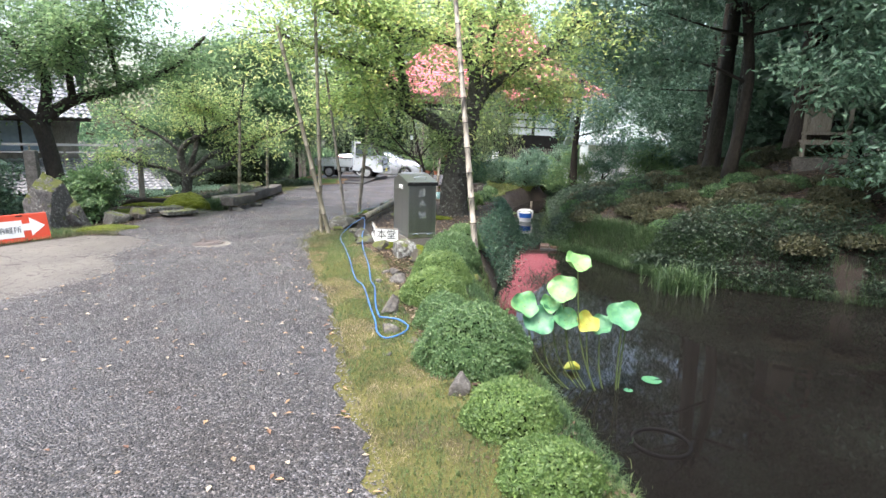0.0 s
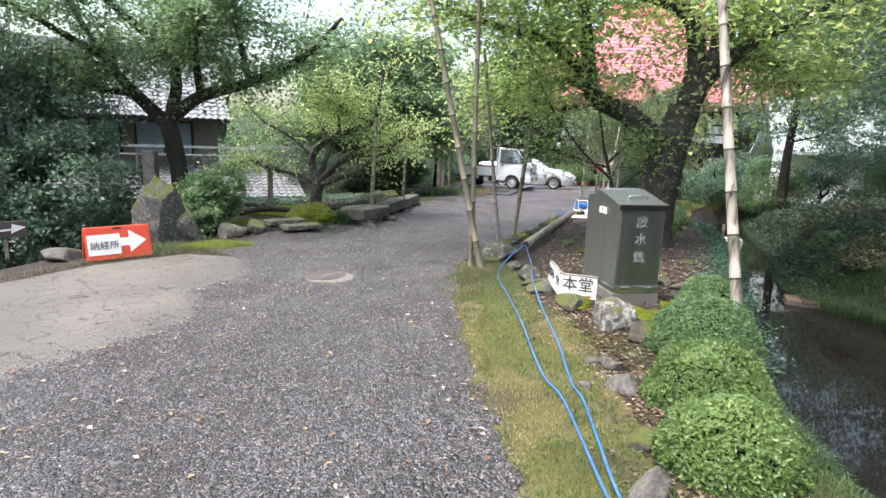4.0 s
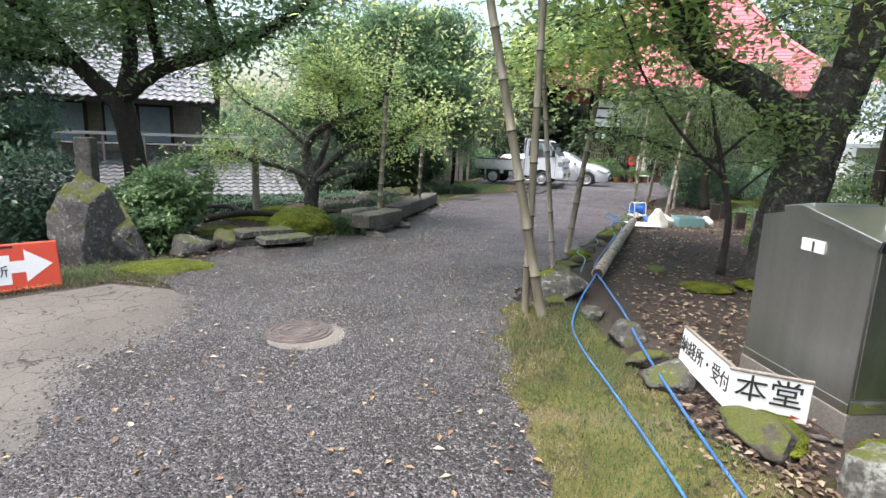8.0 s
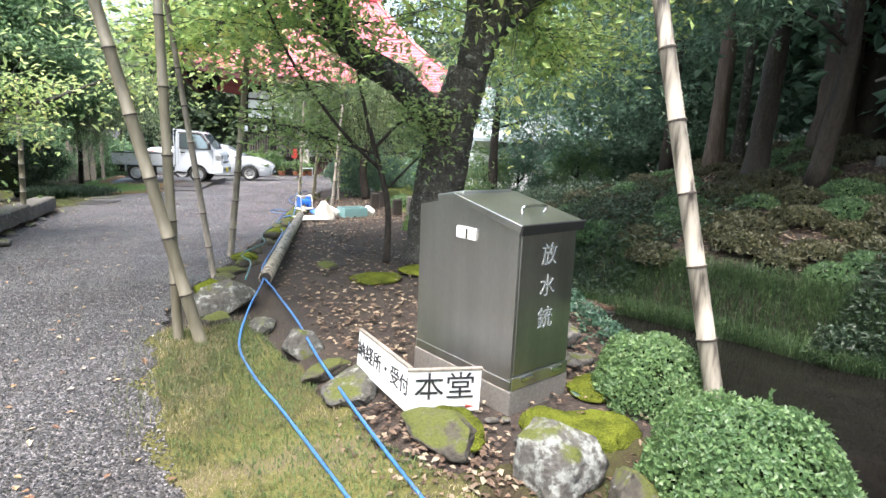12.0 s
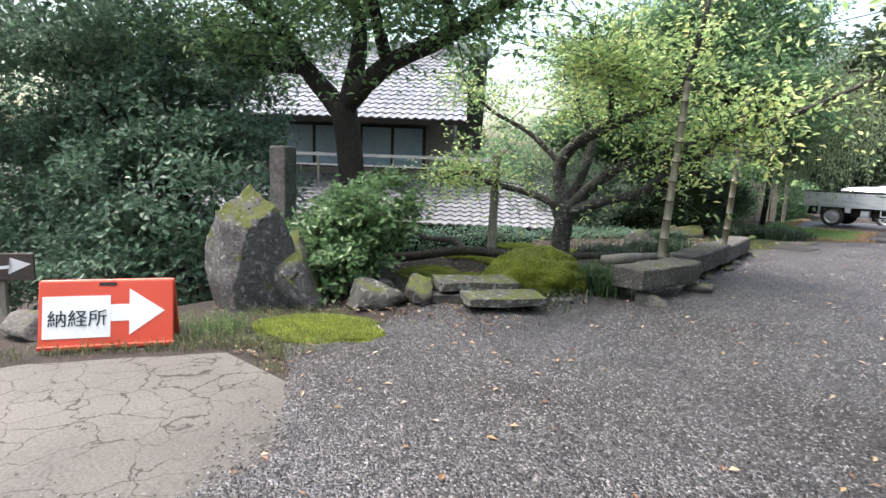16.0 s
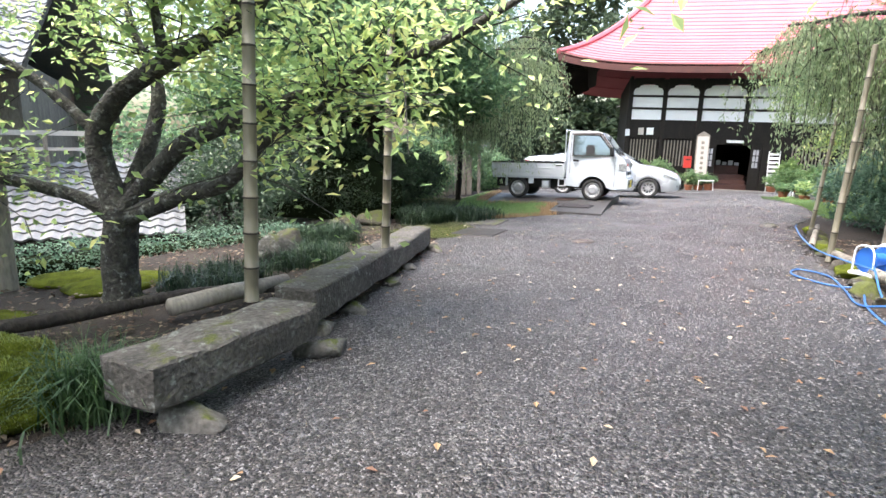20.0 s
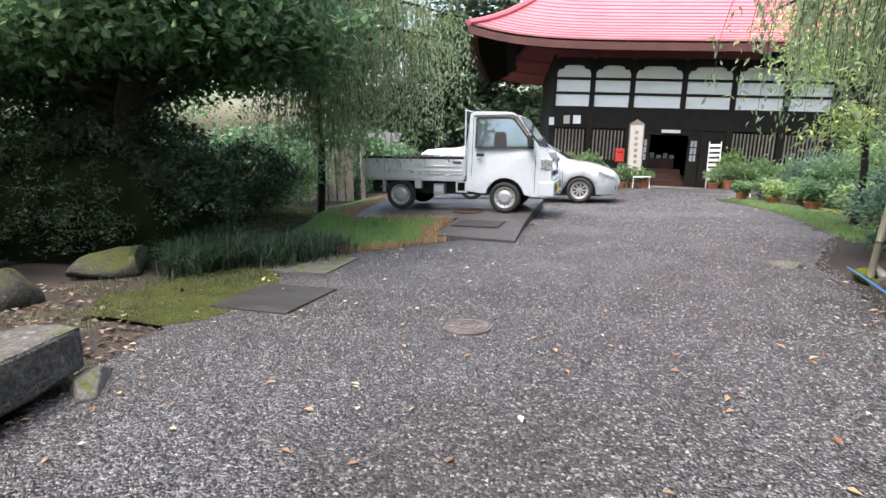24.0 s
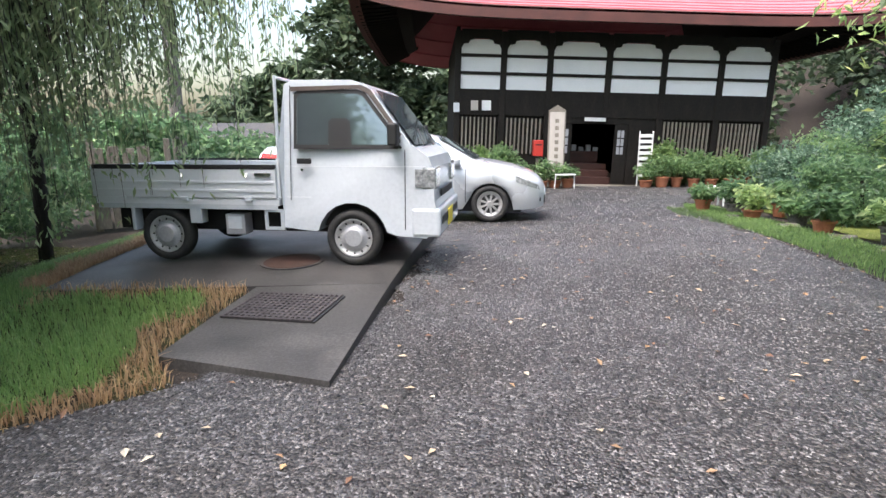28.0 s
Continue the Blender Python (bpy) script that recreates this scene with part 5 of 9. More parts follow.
for a_, b_ in (((EX0, EY0), (RX0, RY)), ((EX1, EY0), (RX1, RY))):
    u = 0 if a_[0] < 0 else 1
    part("hip_ridge", MB().tube([roof_pt("front", u, t) + (0, 0, 0.08) for t in np.linspace(0, 1, 20)], 0.13, seg=6), M["red_roof"], temple)
part("roof_ridge", MB().cbox(RX0 - 0.4, RX1 + 0.4, RY - 0.25, RY + 0.25, RZ1 - 0.1, RZ1 + 0.7, 0.08), M["red_roof"], temple)

# neighbouring hall seen past the trees: grey-blue roof and white wall
hall = thing("side_hall", 12.2, 30.0, -0.5, "low hall with a pale blue-grey roof and white walls", "building")
part("wall", MB().box(-4.0, 5.2, 0.4, 2.2, 0, 2.7), M["plaster"], hall)
mb = MB()
prof = [(-1.2, 2.5), (0.2, 2.95), (1.6, 3.9), (2.5, 5.0), (3.4, 3.9), (4.8, 2.95), (6.2, 2.5)]
n = len(prof)
prof = [(y * 0.5, z) for y, z in prof]
vv = [(x, y, z) for x in (-4.8, 6.0) for y, z in prof] + [(x, y, z - 0.15) for x in (-4.8, 6.0) for y, z in prof]
ff = [(k, k + 1, n + k + 1, n + k) for k in range(n - 1)] + [(2 * n + k, 3 * n + k, 3 * n + k + 1, 2 * n + k + 1) for k in range(n - 1)]
ff += [(k, k + 1, 2 * n + k + 1, 2 * n + k) for k in range(n - 1)] + [(n + k + 1, n + k, 3 * n + k, 3 * n + k + 1) for k in range(n - 1)] + [(0, 2 * n, 3 * n, n), (n - 1, 2 * n - 1, 4 * n - 1, 3 * n - 1)]
M["blue_roof"] = surf("blue_roof", [(0.3, 0.36, 0.38), (0.42, 0.48, 0.5)], 1.0, 20, 0.45, 0.1)
part("roof", mb.add(vv, ff), M["blue_roof"], hall)

# ---- house below the garden ----
house = thing("house", -14.0, 16.5, -2.62, "two-storey timber house with pale grey tiled roofs below the garden", "house", rz=40)
# local x runs along its front, local -y faces the garden


def tiled(name, x0, x1, y0, z0, y1, z1, rows, colsn, parent):
    """A slope of wavy pan tiles in courses, its eave at y0, z0."""
    L = math.hypot(y1 - y0, z1 - z0)
    ny, nz = -(z1 - z0) / L, (y1 - y0) / L
    shared = MB()
    w = (x1 - x0) / colsn
    us = np.linspace(0, 1, 7)
    h = 0.02 * np.sin(us * 2 * np.pi) + 0.02
    dl = L / rows
    sv = [(u * w, -0.02, hh + 0.03) for u, hh in zip(us, h)] + [(u * w, dl, hh) for u, hh in zip(us, h)] + [(u * w, -0.02, hh + 0.0) for u, hh in zip(us, h)]
    m = 7
    shared.add(sv, [(j, j + 1, m + j + 1, m + j) for j in range(m - 1)] + [(2 * m + j, 2 * m + j + 1, j + 1, j) for j in range(m - 1)])
    ang = math.degrees(math.atan2(z1 - z0, y1 - y0))
    slope = part(name, MB().box(x0, x1, 0, L, -0.12, -0.002), M["wood_dark"], parent, m=pose(0, y0, z0, ang, 0, 0))
    tv = np.concatenate(shared.v)
    big = MB()
    for i in range(rows):
        for j in range(colsn):
            big.add(tv + np.array([x0 + j * w, i * dl, 0]), shared.f)
    part("tiles", big, M["tile_roof"], slope)
    return slope


part("lower_storey", MB().box(-7, 2.8, 0.2, 7, 0, 2.6), M["wood_dark"], house)
part("upper_storey", MB().box(-7, 2.2, 1.6, 7, 2.6, 5.3), M["wood_grey"], house)
tiled("lower_roof", -7.6, 4.6, -1.0, 2.55, 1.6, 3.55, 12, 55, house)
tiled("upper_roof", -7.8, 2.5, 0.3, 4.95, 4.4, 7.3, 17, 48, house)
M["window_glass"] = surf("window_glass", [(0.24, 0.32, 0.4), (0.36, 0.44, 0.52)], 0.7, 8, 0.12, 0.0)
for x0 in (-6.6, -4.5, -2.4, -0.3):
    w = thing("window", 0, 0, 0)
    w.parent = house
    w.matrix_local = pose(x0, 1.6, 3.75)
    part("window_frame", MB().box(0, 1.75, -0.05, 0.0, 0, 1.15), M["wood_dark"], w)
    for k in range(2):
        part("pane", MB().box(0.06 + k * 0.84, 0.82 + k * 0.84, -0.07, -0.055, 0.08, 1.07), M["window_glass"], w)
M["pale_rail"] = surf("pale_rail", [(0.4, 0.38, 0.36), (0.52, 0.5, 0.47)], 3, 30, 0.7, 0.1)
rail = part("balcony_rail", MB().box(-7, 3.3, 0.72, 0.78, 4.02, 4.1).box(-7, 3.3, 0.73, 0.77, 3.78, 3.83), M["pale_rail"], house)
for k in range(11):
    part("rail_post", MB().box(-7 + k * 0.96, -6.94 + k * 0.96, 0.72, 0.78, 3.35, 4.02), M["wood_grey"], rail)
part("ridge", MB().cbox(-7.9, 3.2, 4.2, 4.6, 7.2, 7.6, 0.05), M["tile_roof"], house)
part("back_slope", MB().box(-7.8, 3.1, 0, 4.6, -0.12, 0.02), M["tile_roof"], house, m=pose(0, 4.4, 7.3, -36, 0, 0))

# ---- stone benches and props ----
def gz(x, y):
    return float(plane_z(x, y))


def slab(name, x, y, rz, L, W, H, z0, mat, label, category, seed=0, c=0.02, group=""):
    t = thing(name, x, y, z0, label, category, group, rz=rz)
    bm = bmesh.new()
    bmesh.ops.create_cube(bm, size=1)
    bmesh.ops.subdivide_edges(bm, edges=bm.edges[:], cuts=9, use_grid_fill=True)
    for p in bm.verts:
        q = Vector((p.co.x * L, p.co.y * W, (p.co.z + 0.5) * H))
        d = noise.noise_vector(q * 4 + Vector((seed, 0, 0))) * 0.016 + noise.noise_vector(q * 14 + Vector((seed, 0, 0))) * 0.007
        e = sum(1 for a in (p.co.x, p.co.y, p.co.z) if abs(abs(a) - 0.5) < 1e-3)
        if e >= 2:
            q -= Vector((math.copysign(c, p.co.x) if abs(p.co.x) > 0.49 else 0, math.copysign(c, p.co.y) if abs(p.co.y) > 0.49 else 0, math.copysign(c, p.co.z) if abs(p.co.z) > 0.49 else 0)) * 0.5
        p.co = q + d
    part("block", MB().bm(bm), mat, t, smooth=False)
    return t


def stone(x, y, rx, ry, rz_, seed, mat="stone", turn=0.0, sink=0.03, label="rounded grey garden stone", z=None, rough=0.3, sub=3, name="stone", category="stone", flat=0.0, freq=1.3):
    zz = (float(land_z(x, y)) if z is None else z) - sink
    ob = part(name, lump(rx, ry, rz_, seed, rough, sub, flat, freq), M[mat], smooth=True)
    ob.matrix_world = pose(x, y, zz, 0, 0, turn)
    return tagged(ob, label, category)


BZ = gz(-5.9, 14.4)
slab("stone_bench", -5.93, 14.32, 80, 1.24, 0.4, 0.25, BZ + 0.15, M["bench_stone"], "long weathered stone block laid on boulders as an edging", "stone block", 1)
slab("stone_bench", -6.02, 16.15, 92, 1.88, 0.36, 0.28, BZ + 0.12, M["bench_stone"], "long weathered stone block edging the garden", "stone block", 2)
slab("stone_bench", -6.14, 18.05, 94, 1.9, 0.36, 0.27, BZ + 0.09, M["bench_stone"], "long weathered stone block edging the garden", "stone block", 3)


def bamboo(x0, y0, z0, x1, y1, z1, r=0.045, mat="bamboo", label="upright bamboo prop pole", nodes=9, group="bamboo props"):
    """A bamboo pole with rings at its nodes."""
    r = r * 0.82
    t = thing("bamboo_pole", x0, y0, z0, label, "pole", group)
    e = np.array([x1 - x0, y1 - y0, z1 - z0])
    q, rad = [], []
    for k in range(nodes):
        for s, rr in ((0.0, 1.08), (0.015, 1.12), (0.03, 0.98), (0.5, 0.96), (0.97, 0.98)):
            q.append(e * (k + s) / nodes)
            rad.append(r * rr * (1 - 0.25 * k / nodes))
    q.append(e)
    rad.append(r * 0.75)
    part("culm", MB().tube(q, rad, seg=10), M[mat], t, smooth=True)
    for k in range(1, nodes):
        c = e * k / nodes
        d = e / np.linalg.norm(e)
        part("node", MB().tube([c - d * 0.006, c + d * 0.006], r * 1.13 * (1 - 0.25 * k / nodes), seg=10), M["wood_dark"], t)
    return t


bamboo(-6.1, 14.85, BZ + 0.39, -5.97, 14.8, BZ + 2.5, 0.062)
bamboo(-5.95, 17.0, BZ + 0.38, -5.85, 16.95, BZ + 2.55, 0.055)
bamboo(-2.58, 10.05, gz(-2.6, 10) - 0.03, -3.5, 10.05, 3.9, 0.06, label="leaning bamboo pole of a tree support")
bamboo(-2.77, 10.2, gz(-2.76, 10.2) - 0.03, -2.8, 10.2, 4.4, 0.05, label="upright bamboo pole of a tree support")
bamboo(-2.6, 12.2, gz(-2.62, 12.2), -3.02, 12.2, 3.4, 0.045, "wood_grey", label="grey leaning pole of a tree support")
bamboo(-2.46, 13.5, gz(-2.46, 13.5), -2.08, 13.5, 3.4, 0.06, "wood_grey", label="grey leaning pole of a tree support")
bamboo(0.29, 7.55, gz(0.29, 7.5) - 0.35, -0.14, 8.62, 4.1, 0.066, "bamboo_old", label="weathered bamboo prop with peeling dark streaks", nodes=11)

# ---- writing ----
def words(text, size, mat, parent, m, label="", name="lettering", thick=0.002):
    cu = bpy.data.curves.new("writing", "FONT")
    cu.body, cu.size, cu.extrude, cu.align_x, cu.align_y = text, size, thick, "CENTER", "CENTER"
    tmp = new("writing", cu)
    me = bpy.data.meshes.new_from_object(tmp.evaluated_get(bpy.context.evaluated_depsgraph_get()))
    bpy.data.objects.remove(tmp)
    me.materials.clear()
    me.materials.append(mat)
    return part(name, me, mat, parent, label, m=m)


# ---- steel hydrant cabinet ----
box = thing("hydrant_cabinet", -0.78, 8.51, gz(-0.8, 8.5), "stainless steel fire-hose cabinet on a concrete plinth", "cabinet", rz=20.5)
M["steel_dark"] = surf("steel_dark", [(0.26, 0.26, 0.25), (0.34, 0.34, 0.33), (0.43, 0.43, 0.42)], 1.2, 60, 0.36, 0.08, metal=1.0, stretch=(6, 6, 0.4))
FW, SD, TOP = 0.245, 0.425, 1.04
part("plinth", MB().cbox(-FW - 0.012, FW + 0.012, -SD - 0.012, SD + 0.012, -0.12, 0.12, 0.008), M["concrete"], box, "chipped concrete plinth")
prof = [(-SD, 0.12), (-SD, TOP), (0.08, TOP + 0.115), (SD, TOP + 0.04), (SD, 0.12)]
n = len(prof)
vv = [(x, y, z) for x in (-FW, FW) for y, z in prof]
part("body", MB().add(vv, [tuple(range(n)), tuple(range(n, 2 * n))[::-1]] + [(k, n + k, n + (k + 1) % n, (k + 1) % n) for k in range(n)]), M["steel"], box)
part("front_door", MB().cbox(-FW + 0.012, FW - 0.012, -SD - 0.014, -SD - 0.001, 0.21, TOP - 0.02, 0.004), M["steel_dark"], box, "dark brushed door with faded white characters")
part("sill_strip", MB().cbox(-FW, FW, -SD - 0.016, -SD - 0.002, 0.125, 0.2, 0.004), M["steel"], box)
for s_ in (-1, 1):
    part("base_strip", MB().cbox(s_ * FW - 0.006, s_ * FW + 0.006, -SD, SD, 0.12, 0.175, 0.002), M["steel"], box)
tilt = math.degrees(math.atan2(0.115, SD + 0.08))
lid = part("lid", MB().cbox(-FW - 0.02, FW + 0.02, -0.03, 0.53, 0.0, 0.02, 0.006), M["steel_dark"], box, "sloping lid", m=pose(0, -SD, TOP + 0.004, tilt, 0, 0))
part("lid_lip", MB().cbox(-FW - 0.022, FW + 0.022, -0.045, -0.03, -0.035, 0.024, 0.004), M["black"], lid, "black rubber lip")
for s_ in (-1, 1):
    part("lid_edge", MB().cbox(s_ * (FW + 0.014) - 0.008, s_ * (FW + 0.014) + 0.008, -0.03, 0.53, -0.022, 0.018, 0.003), M["steel"], lid)
mb = MB().tube(smooth_line([(-0.09, 0.13, 0.02), (-0.09, 0.13, 0.06), (0.09, 0.13, 0.06), (0.09, 0.13, 0.02)], 5), 0.009, seg=8)
part("handle", mb, M["chrome"], lid, "bent steel handle")
part("rear_cap", MB().cbox(-FW * 0.86, FW * 0.86, 0.06, 0.3, -0.02, 0.05, 0.006), M["steel"], box, "low box hatch on the rear of the roof", m=pose(0, 0, TOP + 0.115, -10, 0, 0))
latch = part("latch", MB().cbox(-FW - 0.014, -FW, -0.1, 0.06, TOP - 0.12, TOP - 0.05, 0.003), M["white_paint"], box, "white latch plate")
part("staple", MB().cbox(-FW - 0.022, -FW - 0.014, -0.045, -0.03, TOP - 0.115, TOP - 0.055, 0.002), M["chrome"], latch)
for k in (-1, 1):
    part("hinge", MB().cbox(k * 0.125 - 0.05, k * 0.125 + 0.05, -SD - 0.032, -SD - 0.016, 0.165, 0.19, 0.003), M["chrome"], box)
M["faded_white"] = plain("faded_white", (0.2, 0.22, 0.22), 0.7)
for zc, ch in ((0.87, "放"), (0.69, "水"), (0.5, "銃")):
    words(ch, 0.135, M["faded_white"], box, pose(0, -SD - 0.016, zc, 90, 0, 0), "faded painted character")

# folding white direction board
sign = thing("direction_board", -1.42, 8.13, 0.06, "white folding board lettered in black, standing on a mossy rock", "sign")
for (dx, dy, L, txt, sz) in ((0.38, -0.07, 0.4, "本堂", 0.17), (-0.14, 0.69, 0.7, "納経所・受付", 0.118)):
    a = math.degrees(math.atan2(dy, dx))
    front = -1 if dx > 0 else 1
    pn = part("board", MB().cbox(0, L, -0.008, 0.008, 0.02, 0.27, 0.004), M["white_paint"], sign, m=pose(0, 0, 0, 4, 0, a))
    part("top_edge", MB().cbox(-0.004, L + 0.004, -0.012, 0.012, 0.265, 0.28, 0.003), M["wood_grey"], pn)
    if dx > 0:
        words(txt, sz, M["ink"], pn, pose(L / 2, -0.01, 0.165, 90, 0, 0), "black lettering")
        M["red_paint"] = plain("red_paint", (0.5, 0.08, 0.05), 0.5)
        part("arrow_bar", MB().box(0.04, L - 0.06, -0.0105, -0.0085, 0.045, 0.052), M["ink"], pn)
        part("arrow_head", MB().add([(L - 0.08, -0.0105, 0.04), (L - 0.03, -0.0105, 0.05), (L - 0.08, -0.0105, 0.065)], [(0, 1, 2)]), M["red_paint"], pn)
    else:
        words(txt, sz, M["ink"], pn, pose(L / 2 - 0.01, 0.01, 0.155, 90, 0, 180), "black lettering")

# orange arrow sign at the forecourt
M["orange"] = plain("orange", (0.58, 0.075, 0.04), 0.35)
osign = thing("arrow_sign", -8.36, 9.38, gz(-8.36, 9.38), "orange folding sign with a white arrow and white paper notice", "sign", rz=58.5)
W2 = 0.465
for s in (-1, 1):
    leg = part("panel", MB().cbox(-W2, W2, -0.015, 0.015, 0, 0.52, 0.012), M["orange"], osign, m=pose(0, s * 0.13, 0, -s * 13, 0, 0) if s > 0 else pose(0, -0.13, 0, -13 * s - 26 * 0, 0, 0))
    if s < 0:
        leg.matrix_local = pose(0, -0.13, 0, -13, 0, 0)
        part("paper", MB().box(-W2 + 0.03, 0.02, -0.019, -0.0155, 0.08, 0.4), M["white_paint"], leg, "white paper notice")
        words("納経所", 0.135, M["ink"], leg, pose(-W2 / 2 + 0.03, -0.021, 0.22, 90, 0, 0), "black lettering")
        ar = [(0.0, 0.2), (0.15, 0.2), (0.15, 0.09), (0.4, 0.27), (0.15, 0.45), (0.15, 0.33), (0.0, 0.33)]
        part("arrow", MB().add([(x, -0.018, z) for x, z in ar], [(0, 1, 5, 6), (2, 3, 4), (1, 2, 4, 5)]), M["white_paint"], leg, "white arrow")
        part("grip_hole", MB().box(-0.06, 0.06, -0.0175, -0.0155, 0.475, 0.5), M["black"], leg)
    else:
        leg.matrix_local = pose(0, 0.13, 0, 13, 0, 0)
part("foot_strip", MB().cbox(-W2, W2, -0.16, -0.12, 0, 0.03, 0.006), M["orange"], osign)

# ---- parked vehicles ----
M["tyre"] = surf("tyre", [(0.012, 0.012, 0.012), (0.022, 0.022, 0.022), (0.04, 0.038, 0.036)], 8, 60, 0.8, 0.2)
M["wheel_grey"] = surf("wheel_grey", [(0.35, 0.35, 0.35), (0.5, 0.5, 0.5)], 5, 50, 0.4, 0.1, metal=0.4)
M["hub"] = surf("hub", [(0.3, 0.31, 0.33), (0.42, 0.43, 0.45)], 5, 50, 0.45, 0.1, metal=0.2)
M["truck_white"] = surf("truck_white", [(0.46, 0.5, 0.54), (0.52, 0.56, 0.6), (0.56, 0.6, 0.64)], 1.5, 30, 0.22, 0.02, coat=0.4, rough_var=0.06)
M["bed_grey"] = surf("bed_grey", [(0.56, 0.59, 0.62), (0.64, 0.67, 0.7)], 2, 30, 0.35, 0.05)
M["car_silver"] = surf("car_silver", [(0.5, 0.53, 0.56), (0.58, 0.61, 0.64)], 1.5, 60, 0.28, 0.02, metal=0.3, coat=0.7, rough_var=0.05)
M["car_glass"] = surf("car_glass", [(0.15, 0.19, 0.21), (0.2, 0.245, 0.265)], 0.6, 3, 0.05, 0.0, metal=0.7, spec=0.9, rough_var=0.02)
M["lamp_glass"] = surf("lamp_glass", [(0.08, 0.085, 0.09), (0.26, 0.275, 0.28), (0.55, 0.57, 0.57)], 14, 40, 0.1, 0.2, metal=0.15, coat=0.8)
M["tail_red"] = plain("tail_red", (0.5, 0.02, 0.02), 0.2)
M["plate_yellow"] = plain("plate_yellow", (0.75, 0.6, 0.05), 0.5)


def wheel(parent, x, y, r, side, alloy=False, w=0.15):
    """A wheel whose outer face looks to -y (side -1) or +y."""
    prof = [(0.66, 0.0), (0.72, -0.5), (0.93, -0.5), (1.0, -0.3), (1.0, 0.3), (0.93, 0.5), (0.66, 0.5)]
    mb, seg = MB(), 40
    a = np.linspace(0, 2 * np.pi, seg, endpoint=False)
    rings = [np.stack([np.cos(a) * r * p, 0 * a + q * w, np.sin(a) * r * p], 1) for p, q in prof]
    k = len(prof)
    mb.add(np.concatenate(rings), [(i * seg + j, i * seg + (j + 1) % seg, (i + 1) * seg + (j + 1) % seg, (i + 1) * seg + j) for i in range(k - 1) for j in range(seg)])
    wh = part("wheel", MB().tube([(0, -w * 0.2, 0), (0, w * 0.4, 0)], r * 0.69, seg=32), M["black"], parent, m=pose(x, y, r, 0, 0, 0 if side < 0 else 180))
    part("tyre", mb, M["tyre"], wh, smooth=True)
    mb = MB()
    prof = [(0.69, -0.42), (0.64, -0.46), (0.6, -0.32), (0.5, -0.3)]
    rings = [np.stack([np.cos(a) * r * p, 0 * a + q * w, np.sin(a) * r * p], 1) for p, q in prof]
    mb.add(np.concatenate(rings), [(i * seg + j, i * seg + (j + 1) % seg, (i + 1) * seg + (j + 1) % seg, (i + 1) * seg + j) for i in range(3) for j in range(seg)])
    part("rim", mb, M["wheel_grey"], wh, smooth=True)
    if alloy:
        for s in range(9):
            t = s * 2 * math.pi / 9
            part("spoke", MB().box(0.1 * r, 0.62 * r, -0.36 * w, -0.26 * w, -0.055 * r, 0.055 * r, Matrix.Rotation(t, 4, "Y")), M["wheel_grey"], wh)
        part("hub_cap", MB().tube([(0, -0.3 * w, 0), (0, -0.42 * w, 0)], 0.16 * r, 0.12 * r, seg=16), M["wheel_grey"], wh)
    else:
        part("hub_cap", MB().tube([(0, -0.28 * w, 0), (0, -0.36 * w, 0), (0, -0.5 * w, 0)], [0.5 * r, 0.4 * r, 0.3 * r], seg=24), M["hub"], wh, "grey hub cap")
        for s in range(12):
            t = s * 2 * math.pi / 12
            part("rim_slot", MB().box(0.52 * r, 0.6 * r, -0.33 * w, -0.31 * w, -0.03 * r, 0.03 * r, Matrix.Rotation(t, 4, "Y")), M["black"], wh)
    return wh


def arch(cx, r, base, n=12):
    """The outline of a wheel arch from right to left."""
    return [(cx + r * math.cos(t), max(base, 0.265 + r * math.sin(t))) for t in np.linspace(-0.15, math.pi + 0.15, n)]


def shell(prof, y0, y1, inset, z_in, z_top):
    """Two side walls and the skin between them; above z_in the sides lean inward."""
    n = len(prof)
    off = lambda z: inset * max(0.0, (z - z_in) / (z_top - z_in))
    vv = [(x, y0 + off(z), z) for x, z in prof] + [(x, y1 - off(z), z) for x, z in prof]
    return MB().add(vv, [tuple(range(n))[::-1], tuple(range(n, 2 * n))] + [(k, (k + 1) % n, n + (k + 1) % n, n + k) for k in range(n)])


truck = thing("kei_truck", -3.82, 25.74, 0.02, "small white flatbed truck parked on a dark concrete pad", "truck")
truck.matrix_world = pose(-3.82, 25.74, 0.025, 0, 0, -9)
TW, TI = 1.42, 0.10
cab = [(-0.66, 0.36), (-0.42, 0.33)] + [(x, z) for x, z in reversed(arch(0.0, 0.335, 0.33))] + [(0.42, 0.3), (0.70, 0.28), (0.775, 0.36), (0.79, 0.56), (0.775, 0.62), (0.765, 0.92), (0.72, 1.02), (0.62, 1.09), (0.56, 1.13), (0.2, 1.66), (0.12, 1.73), (0.0, 1.765), (-0.55, 1.775), (-0.63, 1.73), (-0.68, 1.1)]
cab_ob = part("cab", shell(cab, 0.0, TW, TI, 1.02, 1.77), M["truck_white"], truck, "white cab")
bv = cab_ob.modifiers.new("soft", "BEVEL")
bv.width, bv.segments, bv.limit_method, bv.angle_limit = 0.04, 3, "ANGLE", radians(40)
yin = lambda z: TI * max(0.0, (z - 1.02) / 0.75)


def side_panel(name, pts, mat, parent, proud=0.004, label="", far=False):
    n = len(pts)
    ys = (lambda z: TW - yin(z) + proud) if far else (lambda z: yin(z) - proud)
    return part(name, MB().add([(x, ys(z), z) for x, z in pts], [tuple(range(n))[::-1] if not far else tuple(range(n))]), mat, parent, label)


